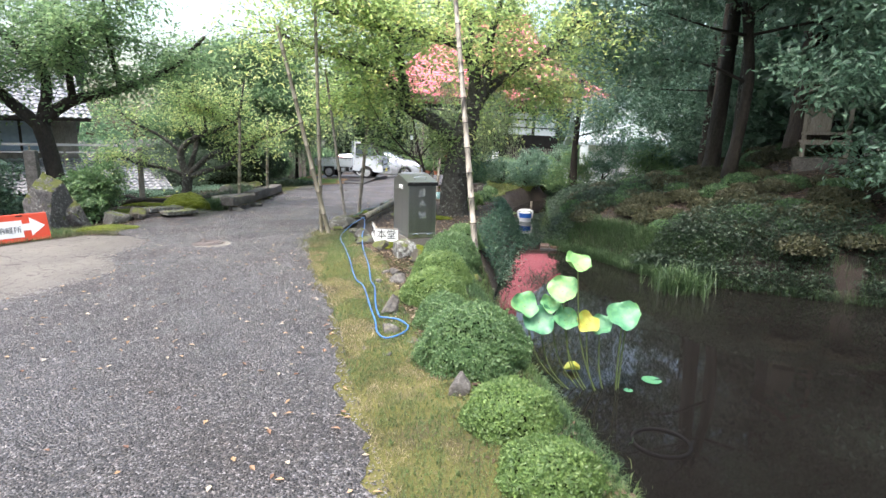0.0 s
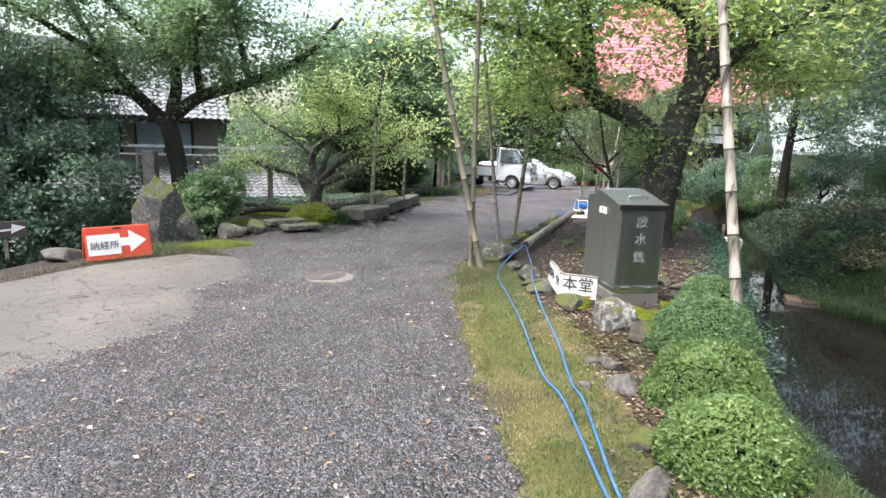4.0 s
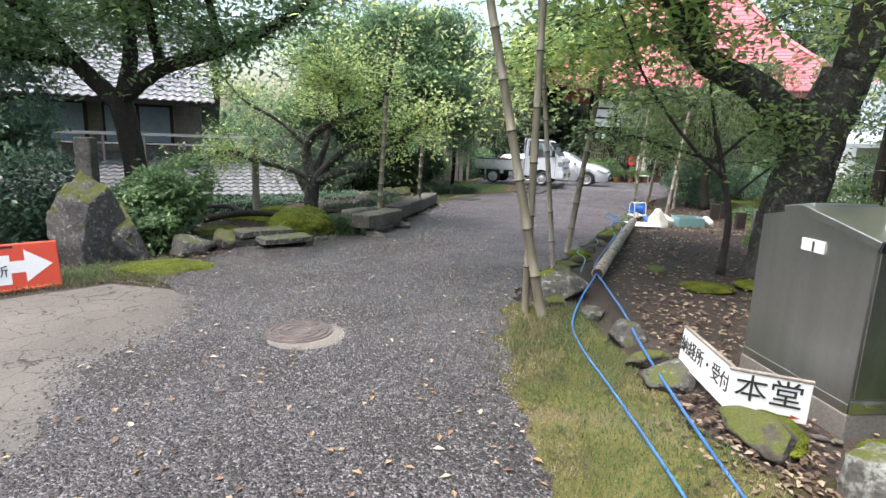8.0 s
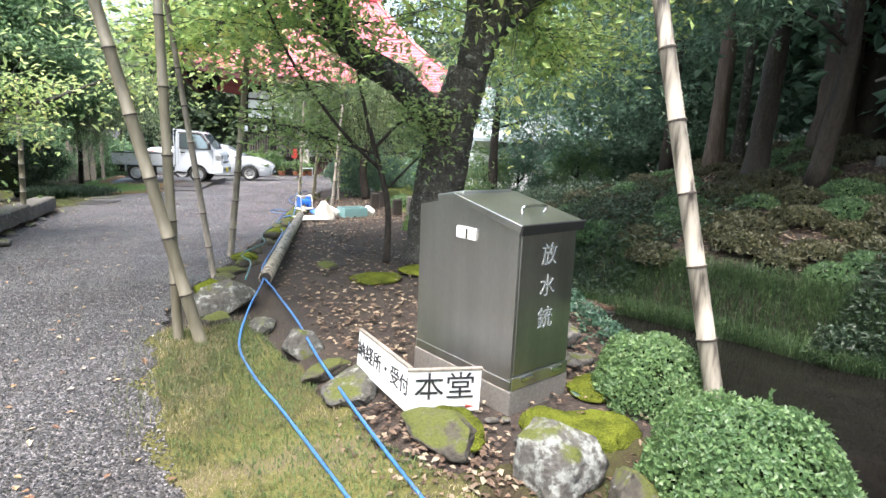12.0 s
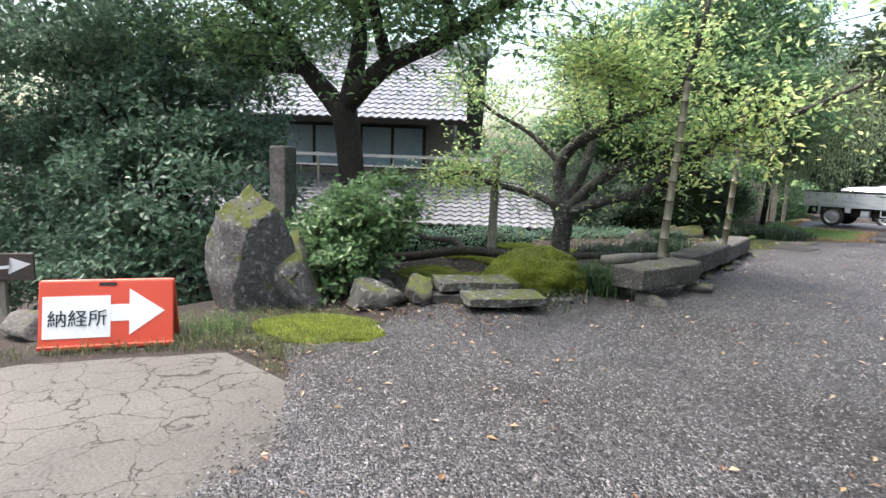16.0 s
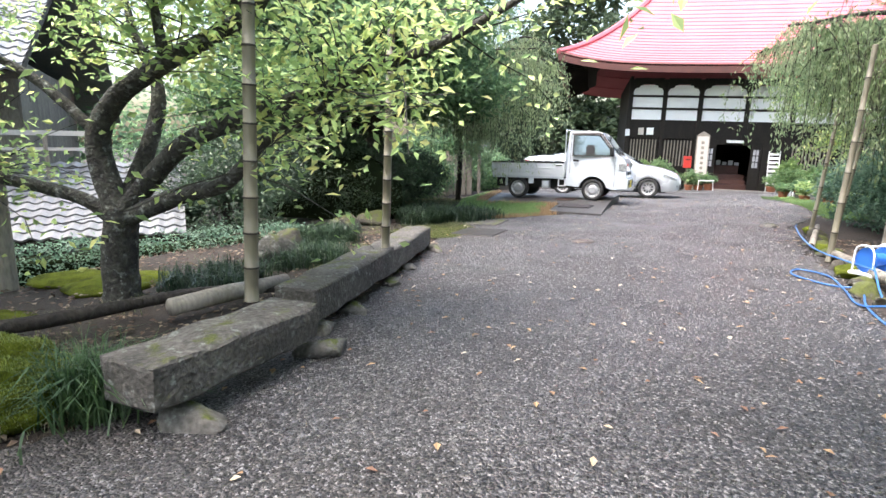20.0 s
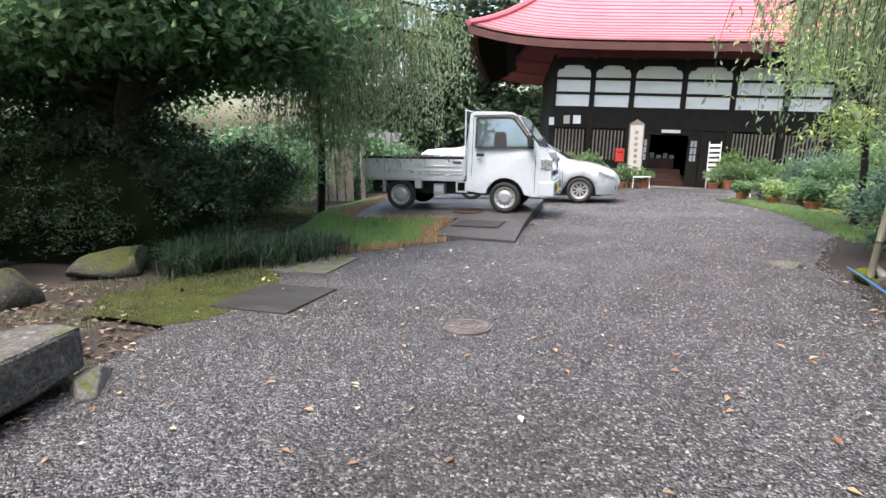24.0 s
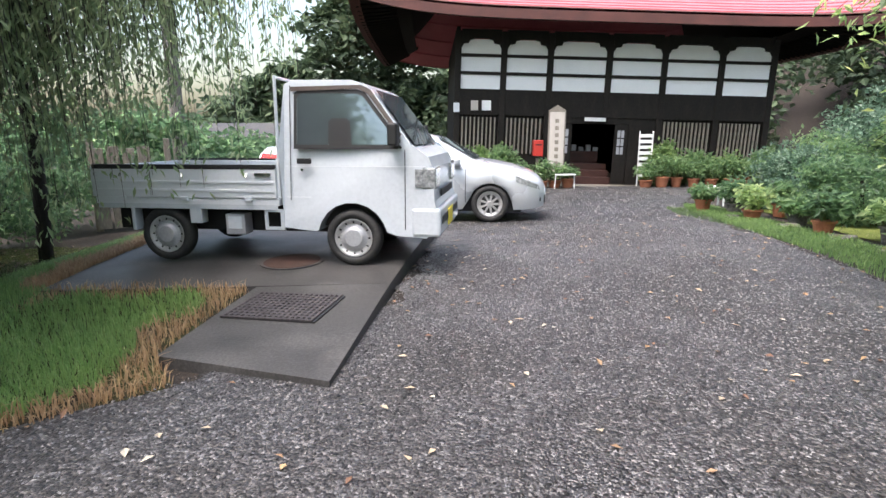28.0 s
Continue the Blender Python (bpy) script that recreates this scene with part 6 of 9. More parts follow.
M["visor"] = surf("visor", [(0.06, 0.045, 0.038), (0.1, 0.08, 0.07)], 3, 30, 0.3, 0.05)
win = [(-0.5, 1.13), (0.41, 1.13), (0.43, 1.17), (0.12, 1.6), (0.06, 1.63), (-0.46, 1.64), (-0.5, 1.6)]
for far in (False, True):
    w = side_panel("side_window", win, M["car_glass"], truck, 0.003, "dark side window", far)
    fr = [(-0.53, 1.09), (0.45, 1.09), (0.47, 1.17), (0.14, 1.64), (0.07, 1.67), (-0.48, 1.68), (-0.53, 1.64)]
    n = 7
    ys = (lambda z: TW - yin(z) + 0.005) if far else (lambda z: yin(z) - 0.005)
    part("window_seal", MB().add([(x, ys(z), z) for x, z in win] + [(x, ys(z), z) for x, z in fr], [(k, (k + 1) % n, n + (k + 1) % n, n + k) for k in range(n)]), M["black"], w)
    side_panel("headrest", [(-0.2, 1.13), (0.02, 1.13), (0.0, 1.36), (-0.03, 1.39), (-0.17, 1.39), (-0.2, 1.36)], M["black"], w, 0.0045, "dark seat headrest", far)
    vis = [(-0.56, 1.66), (0.08, 1.675), (0.17, 1.62), (0.46, 1.2), (0.48, 1.23), (0.19, 1.67), (0.1, 1.715), (-0.56, 1.705)]
    side_panel("rain_visor", vis, M["visor"], w, 0.014, "smoked rain visor", far)
for q0, q1 in (((-0.585, 0.62), (-0.575, 1.72)), ((0.5, 0.36), (0.505, 1.08))):
    side_panel("door_gap", [q0, (q0[0] + 0.008, q0[1]), (q1[0] + 0.008, q1[1]), q1], M["black"], truck, 0.002)
side_panel("trim_line", [(-0.62, 0.93), (0.7, 0.93), (0.7, 0.937), (-0.62, 0.937)], M["bed_grey"], truck, 0.003)
side_panel("trim_line", [(-0.62, 0.645), (-0.38, 0.645), (-0.38, 0.652), (-0.62, 0.652)], M["bed_grey"], truck, 0.003)
dh = part("door_handle", MB().cbox(-0.5, -0.36, -0.022, -0.002, 0.955, 1.005, 0.008), M["black"], truck, "black door handle")
part("key_lock", MB().tube([(-0.46, -0.004, 0.9), (-0.46, 0.004, 0.9)], 0.012, seg=10), M["chrome"], truck)
for y, s in ((0.0, -1), (TW, 1)):
    mir = part("wing_mirror", MB().cbox(0.38, 0.47, y + s * 0.07 - 0.07, y + s * 0.07 + 0.07, 1.12, 1.34, 0.02), M["black"], truck, "black wing mirror")
    part("mirror_arm", MB().tube([(0.47, y - s * 0.02, 1.1), (0.43, y + s * 0.06, 1.16)], 0.012, seg=6), M["black"], mir)
ws0, ws1 = (0.585, 1.13), (0.215, 1.67)
part("windscreen", MB().add([(ws0[0] + 0.006, 0.07, ws0[1]), (ws0[0] + 0.006, TW - 0.07, ws0[1]), (ws1[0] + 0.006, TW - 0.15, ws1[1]), (ws1[0] + 0.006, 0.15, ws1[1])], [(0, 1, 2, 3)]), M["car_glass"], truck, "raked windscreen")
for k, ya in enumerate((0.35, 0.85)):
    part("wiper", MB().tube([(0.63, ya, 1.12), (0.5, ya + 0.35, 1.29)], 0.008, seg=5), M["black"], truck)
for y, s in ((0.0, -1), (TW, 1)):
    hl = part("headlamp", MB().cbox(0.66, 0.79, min(y - s * 0.30, y + s * 0.004), max(y - s * 0.30, y + s * 0.004), 0.73, 0.93, 0.02), M["lamp_glass"], truck, "clear headlamp")
    part("indicator", MB().cbox(0.6, 0.665, min(y, y + s * 0.006), max(y, y + s * 0.006), 0.75, 0.91, 0.002), M["lamp_glass"], hl)
part("bumper", MB().cbox(0.56, 0.83, -0.012, TW + 0.012, 0.29, 0.56, 0.03), M["truck_white"], truck, "white bumper")
part("grille", MB().cbox(0.785, 0.8, 0.33, TW - 0.33, 0.64, 0.71, 0.004), M["black"], truck)
part("air_intake", MB().cbox(0.822, 0.838, 0.12, TW - 0.12, 0.4, 0.47, 0.004), M["black"], truck)
part("number_plate", MB().cbox(0.834, 0.842, 0.5, 0.83, 0.33, 0.495, 0.002), M["plate_yellow"], truck, "yellow number plate")
part("chassis", MB().box(-2.55, 0.5, 0.25, 1.15, 0.28, 0.5), M["black"], truck)
part("arch_liner", MB().box(-0.4, 0.4, 0.16, 1.26, 0.36, 0.62), M["black"], truck)
# bed
part("bed_floor", MB().cbox(-2.6, -0.7, 0.0, TW, 0.56, 0.63, 0.008), M["bed_grey"], truck)
for y0, y1, nm in ((-0.01, 0.03, "side_gate"), (TW - 0.03, TW + 0.01, "side_gate")):
    gt = part(nm, MB().cbox(-2.6, -0.72, y0, y1, 0.63, 0.92, 0.008), M["bed_grey"], truck, "pale grey drop side of the bed")
    yo = y0 - 0.004 if y0 < 0.5 else y1 + 0.004
    part("gate_rail", MB().cbox(-2.6, -0.72, min(yo, y0 + 0.03), max(yo, y0 + 0.03), 0.9, 0.945, 0.006), M["black"], gt)
    for zc in (0.7, 0.78):
        part("gate_rib", MB().cbox(-2.58, -0.74, yo - 0.004, yo + 0.004, zc - 0.012, zc + 0.012, 0.003), M["bed_grey"], gt)
    for xh in (-2.3, -1.65, -1.0):
        part("gate_hinge", MB().cbox(xh - 0.035, xh + 0.035, yo - 0.012, yo + 0.012, 0.6, 0.64, 0.004), M["bed_grey"], gt)
        part("rope_hook", MB().tube([(xh, yo, 0.86), (xh, yo - 0.02, 0.83)], 0.008, seg=5), M["chrome"], gt)
    part("gate_latch", MB().cbox(-0.92, -0.76, yo - 0.014, yo + 0.01, 0.84, 0.87, 0.004), M["chrome"], gt)
part("tail_gate", MB().cbox(-2.63, -2.6, 0, TW, 0.63, 0.92, 0.006), M["bed_grey"], truck)
hd = part("head_board", MB().cbox(-0.72, -0.69, 0.02, TW - 0.02, 0.63, 1.0, 0.006), M["bed_grey"], truck)
guard = part("guard_post", MB().tube([(-0.71, 0.06, 0.9), (-0.71, 0.08, 1.82)], 0.016, seg=8), M["truck_white"], truck, "white cab guard post")
part("guard_post", MB().tube([(-0.71, TW - 0.06, 0.9), (-0.71, TW - 0.08, 1.82)], 0.016, seg=8), M["truck_white"], truck, "white cab guard post")
part("guard_bar", MB().tube([(-0.71, 0.08, 1.8), (-0.71, TW - 0.08, 1.8)], 0.016, seg=8), M["truck_white"], guard)
part("bed_skirt", MB().cbox(-2.58, -0.72, 0.0, 0.02, 0.52, 0.57, 0.004), M["truck_white"], truck)
part("rear_mudguard", MB().cbox(-1.62, -1.5, 0.0, 0.12, 0.38, 0.57, 0.01, pose(0, 0, 0, 0, 0, 0)), M["truck_white"], truck)
part("rear_mudguard", MB().cbox(-2.24, -2.2, 0.0, 0.12, 0.3, 0.55, 0.01), M["truck_white"], truck)
part("battery_box", MB().cbox(-1.28, -1.08, 0.04, 0.2, 0.27, 0.47, 0.01), M["hub"], truck, "grey battery box")
part("label_plate", MB().box(-1.25, -1.11, 0.034, 0.039, 0.33, 0.45), M["truck_white"], truck, "white label on the battery box")
part("step_frame", MB().box(-0.86, -0.66, 0.01, 0.03, 0.33, 0.36).box(-0.86, -0.66, 0.01, 0.03, 0.5, 0.53).box(-0.86, -0.83, 0.01, 0.03, 0.33, 0.53).box(-0.7, -0.66, 0.01, 0.03, 0.33, 0.53), M["truck_white"], truck)
for wx in (0.0, -1.9):
    wheel(truck, wx, 0.09, 0.265, -1)
    wheel(truck, wx, TW - 0.09, 0.265, 1)

# low cab roof
for ob in truck.children_recursive:
    if ob.type == "MESH" and not ob.name.startswith(("tyre", "rim", "hub", "wheel", "bolt", "disc")) and not (ob.parent.name.startswith("wheel")):
        for p in ob.data.vertices:
            if p.co.z > 1.1:
                p.co.z = 1.1 + (p.co.z - 1.1) * 0.9
# silver saloon behind it
car = thing("saloon_car", -2.15, 29.45, -0.16, "silver saloon car parked beyond the white truck", "car", rz=-9)
# stations along its length: x, half width, sill, belt height, top height, half width of the top
STA = [(-3.98, 0.68, 0.42, 0.98, 1.13, 0.54), (-3.86, 0.77, 0.3, 1.0, 1.21, 0.62), (-3.4, 0.82, 0.24, 1.0, 1.25, 0.66), (-3.1, 0.83, 0.22, 0.98, 1.26, 0.66), (-2.55, 0.85, 0.2, 0.94, 1.38, 0.6), (-2.2, 0.86, 0.2, 0.91, 1.42, 0.58), (-1.7, 0.86, 0.2, 0.91, 1.46, 0.57), (-1.3, 0.86, 0.2, 0.9, 1.45, 0.57), (-0.95, 0.86, 0.2, 0.89, 1.38, 0.58), (-0.6, 0.86, 0.2, 0.88, 1.2, 0.62), (-0.26, 0.86, 0.2, 0.86, 1.0, 0.68), (0.05, 0.855, 0.2, 0.83, 0.95, 0.66), (0.35, 0.84, 0.2, 0.78, 0.89, 0.64), (0.6, 0.8, 0.21, 0.7, 0.81, 0.6), (0.76, 0.7, 0.22, 0.62, 0.73, 0.54), (0.86, 0.56, 0.25, 0.54, 0.63, 0.46), (0.9, 0.4, 0.32, 0.46, 0.52, 0.34)]
CM = 0.86


def car_ring(x, w, zs, zb, zt, wt):
    """One half of a cross-section, from the sill to the middle of the roof."""
    gh = min(1.0, max(0.0, (zt - zb - 0.12) / 0.3))
    a = [(w * 0.93, zs), (w * 0.99, zs + (zb - zs) * 0.3), (w, zs + (zb - zs) * 0.65), (w * 0.975, zb)]
    a += [(w * 0.95 + (wt - w * 0.95) * 0.25 * gh, zb + (zt - zb) * 0.25), (wt + (w * 0.95 - wt) * 0.3, zb + (zt - zb) * 0.72), (wt * 0.9, zb + (zt - zb) * 0.93), (wt * 0.5, zt), (0, zt)]
    return a


def car_half_width(x, z):
    """Half width of the skin at a place on its side."""
    row = [float(np.interp(x, [q[0] for q in STA], [q[c] for q in STA])) for c in range(6)]
    ring_ = car_ring(*row)
    return float(np.interp(z, [p[1] for p in ring_], [p[0] for p in ring_]))


rings = []
xs_ = np.unique(np.concatenate([np.linspace(-3.98, 0.9, 48), [q[0] for q in STA]]))
for x in xs_:
    row = [float(np.interp(x, [q[0] for q in STA], [q[c] for q in STA])) for c in range(6)]
    half = car_ring(*row)
    for wx in (0.0, -2.6):
        dx = abs(x - wx)
        if dx < 0.36:
            lift = 0.3 + math.sqrt(0.36**2 - dx * dx) - 0.04
            half = [(y, max(z, lift + 0.012 * k_) if k_ < 3 else z) for k_, (y, z) in enumerate(half)]
    rings.append([(x, CM - y, z) for y, z in half] + [(x, CM + y, z) for y, z in reversed(half[:-1])])
nr_ = len(rings[0])
ff = [(i_ * nr_ + j_, i_ * nr_ + j_ + 1, (i_ + 1) * nr_ + j_ + 1, (i_ + 1) * nr_ + j_) for i_ in range(len(rings) - 1) for j_ in range(nr_ - 1)]
ff += [tuple(range(nr_)), tuple((len(rings) - 1) * nr_ + j_ for j_ in range(nr_))[::-1]]
part("body", MB().add([p for rg_ in rings for p in rg_], ff), M["car_silver"], car, "silver bodywork", smooth=True)


def car_patch(name, pts, mat, side, label="", proud=0.006, cuts=6):
    """A panel lying on the side skin, cut fine enough to follow it; pts are four (x, z) corners."""
    p = np.array(pts, float)
    vv = []
    for a in np.linspace(0, 1, cuts + 1):
        for b in np.linspace(0, 1, cuts + 1):
            q_ = (p[0] * (1 - a) + p[1] * a) * (1 - b) + (p[3] * (1 - a) + p[2] * a) * b
            hw = car_half_width(q_[0], q_[1]) + proud
            vv.append((q_[0], CM + side * hw, q_[1]))
    k_ = cuts + 1
    return part(name, MB().add(vv, [(i_ * k_ + j_, i_ * k_ + j_ + 1, (i_ + 1) * k_ + j_ + 1, (i_ + 1) * k_ + j_) for i_ in range(cuts) for j_ in range(cuts)]), mat, car, label, smooth=True)


for side in (-1, 1):
    car_patch("side_window", [(-1.26, 0.95), (-0.5, 0.95), (-0.86, 1.27), (-1.26, 1.34)], M["car_glass"], side)
    car_patch("side_window", [(-2.1, 0.96), (-1.32, 0.95), (-1.32, 1.34), (-2.06, 1.33)], M["car_glass"], side)
    car_patch("side_window", [(-2.62, 0.99), (-2.16, 0.96), (-2.12, 1.32), (-2.34, 1.25)], M["car_glass"], side)
    car_patch("headlamp", [(0.42, 0.66), (0.8, 0.52), (0.77, 0.6), (0.4, 0.76)], M["lamp_glass"], side, "clear swept headlamp", 0.008)
    car_patch("tail_lamp", [(-3.95, 0.93), (-3.58, 0.96), (-3.6, 1.08), (-3.92, 1.1)], M["tail_red"], side, "red tail lamp", 0.008)
    car_patch("door_gap", [(-1.295, 0.3), (-1.285, 0.3), (-1.285, 0.9), (-1.295, 0.9)], M["black"], side, "", 0.003)
    car_patch("door_gap", [(-0.4, 0.32), (-0.39, 0.32), (-0.39, 0.86), (-0.4, 0.86)], M["black"], side, "", 0.003)
    car_patch("rub_strip", [(-2.2, 0.46), (-0.42, 0.46), (-0.42, 0.49), (-2.2, 0.49)], M["car_silver"], side, "", 0.012)
    part("door_handle", MB().cbox(-1.22, -1.06, min(CM + side * 0.84, CM + side * 0.875), max(CM + side * 0.84, CM + side * 0.875), 0.78, 0.81, 0.008), M["car_silver"], car)
    part("wing_mirror", MB().cbox(-0.6, -0.46, min(CM + side * 0.82, CM + side * 1.02), max(CM + side * 0.82, CM + side * 1.02), 0.92, 1.04, 0.03), M["car_silver"], car)
    part("fog_lamp", MB().cbox(0.74, 0.82, min(CM + side * 0.5, CM + side * 0.64), max(CM + side * 0.5, CM + side * 0.64), 0.33, 0.4, 0.012), M["black"], car)
part("windscreen", MB().add([(-0.28, CM - 0.6, 1.025), (-0.24, CM, 1.025), (-0.28, CM + 0.6, 1.025), (-0.88, CM + 0.5, 1.355), (-0.86, CM, 1.375), (-0.88, CM - 0.5, 1.355)], [(0, 1, 4, 5), (1, 2, 3, 4)]), M["car_glass"], car)
part("rear_window", MB().add([(-2.5, CM - 0.48, 1.4), (-2.5, CM + 0.48, 1.4), (-3.0, CM + 0.54, 1.29), (-3.0, CM - 0.54, 1.29)], [(0, 1, 2, 3)]), M["car_glass"], car)
part("grille", MB().cbox(0.84, 0.905, CM - 0.3, CM + 0.3, 0.46, 0.53, 0.01), M["black"], car)
part("lower_grille", MB().cbox(0.86, 0.895, 0.35, 1.37, 0.3, 0.42, 0.005), M["black"], car)
part("underbody", MB().box(-3.0, 0.5, 0.15, 1.57, 0.16, 0.5), M["black"], car)
for wx in (0.0, -2.6):
    wheel(car, wx, 0.1, 0.3, -1, True, 0.19)
    wheel(car, wx, 1.62, 0.3, 1, True, 0.19)

# concrete pad and ramp under the truck
pad = thing("concrete_pad", -4.2, 25.3, -0.3, "dark stained concrete pad with a ramp and drain grate", "concrete slab")
top = lambda x, y: plane_z(x, y) + np.interp(y, [23.4, 24.7, 25.7, 28.2], [0.045, 0.09, 0.115, 0.2])
cells = [((-3.63, 23.43), (-4.74, 23.82), (-4.55, 25.15), (-3.43, 25.15)), ((-3.43, 25.15), (-6.4, 25.2), (-6.5, 28.1), (-3.03, 28.1))]
for nm_, qd in zip(("ramp", "slab"), cells):
    mb = MB()
    q = np.array(qd)
    N = 8
    P = np.array([[(q[0] * (1 - u) + q[1] * u) * (1 - w) + (q[3] * (1 - u) + q[2] * u) * w for u in np.linspace(0, 1, N)] for w in np.linspace(0, 1, N)])
    Z = top(P[..., 0], P[..., 1])
    vt = np.concatenate([P, Z[..., None]], -1).reshape(-1, 3)
    vb = vt.copy()
    vb[:, 2] = -0.6
    i = np.arange(N - 1)[:, None] * N + np.arange(N - 1)
    ft = np.stack([i, i + N, i + N + 1, i + 1], -1).reshape(-1, 4).tolist()
    k = N * N
    rim_ = list(range(N)) + [r_ * N + N - 1 for r_ in range(1, N)] + [k - 1 - c for c in range(1, N)] + [r_ * N for r_ in range(N - 2, 0, -1)]
    fs = [(rim_[j], rim_[(j + 1) % len(rim_)], k + rim_[(j + 1) % len(rim_)], k + rim_[j]) for j in range(len(rim_))]
    mb.add(np.concatenate([vt, vb]) - np.array([-4.2, 25.3, -0.3]), ft + fs)
    part(nm_, mb, M["dark_concrete"], pad)
rust = surf("rust", [(0.022, 0.011, 0.008), (0.045, 0.021, 0.014), (0.075, 0.038, 0.025)], 8, 60, 0.8, 0.4)
grate_iron = surf("grate_iron", [(0.03, 0.026, 0.028), (0.07, 0.06, 0.062), (0.11, 0.1, 0.1)], 8, 60, 0.6, 0.4, metal=0.4)
grate = thing("drain_grate", -4.17, 24.62, float(top(-4.17, 24.62)) + 0.004, "dark cast-iron drain grate set in the ramp", "grate", rz=-13)
grate.matrix_world = pose(-4.17, 24.62, float(top(-4.17, 24.62)) + 0.006, 2.0, -1.1, -13)
part("plate", MB().box(-0.36, 0.36, -0.28, 0.28, -0.01, 0.002), M["black"], grate)
for k in range(17):
    part("bar", MB().box(-0.36 + k * 0.0425, -0.342 + k * 0.0425, -0.28, 0.28, 0.002, 0.012), grate_iron, grate)
for k in range(11):
    part("bar", MB().box(-0.36, 0.338, -0.28 + k * 0.0535, -0.258 + k * 0.0535, 0.002, 0.0105), grate_iron, grate)
mh = thing("manhole_cover", -4.45, 25.95, float(top(-4.45, 25.95)) + 0.004, "round rusty manhole cover in the pad", "manhole cover")
mh.matrix_world = pose(-4.45, 25.95, float(top(-4.45, 25.95)) + 0.006, 1.8, -1.1, 0)
part("disc", MB().tube([(0, 0, -0.02), (0, 0, 0.008)], 0.27, seg=40), rust, mh)
part("ring", MB().tube([(0, 0, -0.02), (0, 0, 0.006)], 0.3, seg=40), M["dark_concrete"], mh)

# ---- verge, pond edge and garden planting ----
rg = np.random.default_rng(77)
V_OUT = [(-2, 0.9), (2.1, 0.2), (3.0, -0.1), (4.0, -0.5), (5.0, -0.75), (6.2, -0.95), (7.2, -1.15), (8.0, -1.6), (9.0, -1.85), (10.6, -2.25)]
v, f = strip([(p[0], p[1] - 0.25) for p in R_EDGE], V_OUT, -2, 10.5, 0.12, 0.007, wav=0.1, cells=8, seed=5)
M["lawn"] = surf("lawn", [(0.035, 0.026, 0.02), (0.062, 0.048, 0.034), (0.068, 0.068, 0.025), (0.1, 0.1, 0.03), (0.12, 0.098, 0.066), (0.09, 0.068, 0.05)], 1.4, 70, 1.0, 0.9, spec=0.1, bump_scale=0.02)
tagged(part("lawn", MB().addq(v, f), M["lawn"], smooth=True), "thin yellow-green mossy verge beside the drive", "grass", kind="structure")


def rx(y, tab):
    return np.interp(y, [p[0] for p in tab], [p[1] for p in tab])


def field(n, y0, y1, la, lb, r=rg):
    y = r.uniform(y0, y1, n)
    u = r.uniform(0, 1, n)
    x = rx(y, la) * (1 - u) + rx(y, lb) * u
    return np.stack([x, y, plane_z(x, y) + 0.015], 1)


def grass(name, roots, h, w, mat, label, lean=0.5):
    return tagged(part(name, blades(MB(), roots, h, w, lean), M[mat]), label, "grass", kind="stuff")


inner = [(p[0], p[1] + 0.06) for p in R_EDGE]
root = field(46000, 0, 10.5, inner, V_OUT)
tone = np.array([noise.noise(Vector((p[0] * 1.7, p[1] * 1.1, 4))) + 0.5 * noise.noise(Vector((p[0] * 6, p[1] * 5, 9))) for p in root])
tone += 0.2 * np.clip((rx(root[:, 1], inner) + 0.3 - root[:, 0]) / 0.3, -1, 1)
pick = rg.uniform(0, 1, len(root))
grass("verge_grass", root[(tone < 0.04) & (pick < 0.8)], 0.034, 0.0045, "grass", "short green grass on the verge", 0.9)
grass("verge_grass", root[(tone >= -0.1) & (tone < 0.2) & (pick < 0.8)], 0.03, 0.0045, "grass_dull", "short yellow-green grass on the verge", 0.9)
grass("dry_grass", root[(tone >= 0.13) & (pick < 0.65)], 0.028, 0.0045, "grass_straw", "thin straw-coloured grass at the edge of the drive", 1.0)
grass("verge_grass", np.concatenate([rg.normal(size=(1500, 3)) * (0.22, 0.35, 0) + (-2.5, 9.9, gz(-2.5, 9.9)), rg.normal(size=(900, 3)) * (0.2, 0.3, 0) + (-2.55, 9.1, gz(-2.55, 9.1))]), 0.085, 0.006, "grass_dull", "taller grass round the bamboo poles", 0.7)
# grassy pond edge
v, f = strip(V_OUT, [(p[0], p[1] - 0.12) for p in BANK_NEAR], -2, 7.6, 0.12, 0.0, wav=0.02, cells=12, seed=6)
v[:, 2] = land_z(v[:, 0], v[:, 1]) + 0.006
M["bank_turf"] = surf("bank_turf", [(0.018, 0.013, 0.01), (0.036, 0.028, 0.019), (0.046, 0.048, 0.018), (0.07, 0.08, 0.026)], 4, 90, 1.0, 0.9, spec=0.1, bump_scale=0.02)
tagged(part("lawn", MB().addq(v, f), M["bank_turf"], smooth=True), "mossy turf on the pond bank", "grass", kind="structure")
y = rg.uniform(0.5, 7.4, 15000)
x = near_x(y) - 0.36 + rg.normal(size=15000) * 0.2
root = np.stack([x, y, np.maximum(land_z(x, y), WATER) - 0.02], 1)
lit = np.array([noise.noise(Vector((p[0] * 2, p[1] * 1.5, 2))) for p in root]) > -0.12
grass("bank_grass", root[lit], 0.1, 0.006, "grass", "bright grass hanging over the pond edge", 0.9)
grass("bank_grass", root[~lit], 0.11, 0.007, "grass_dark", "dark grass hanging over the pond edge", 1.0)

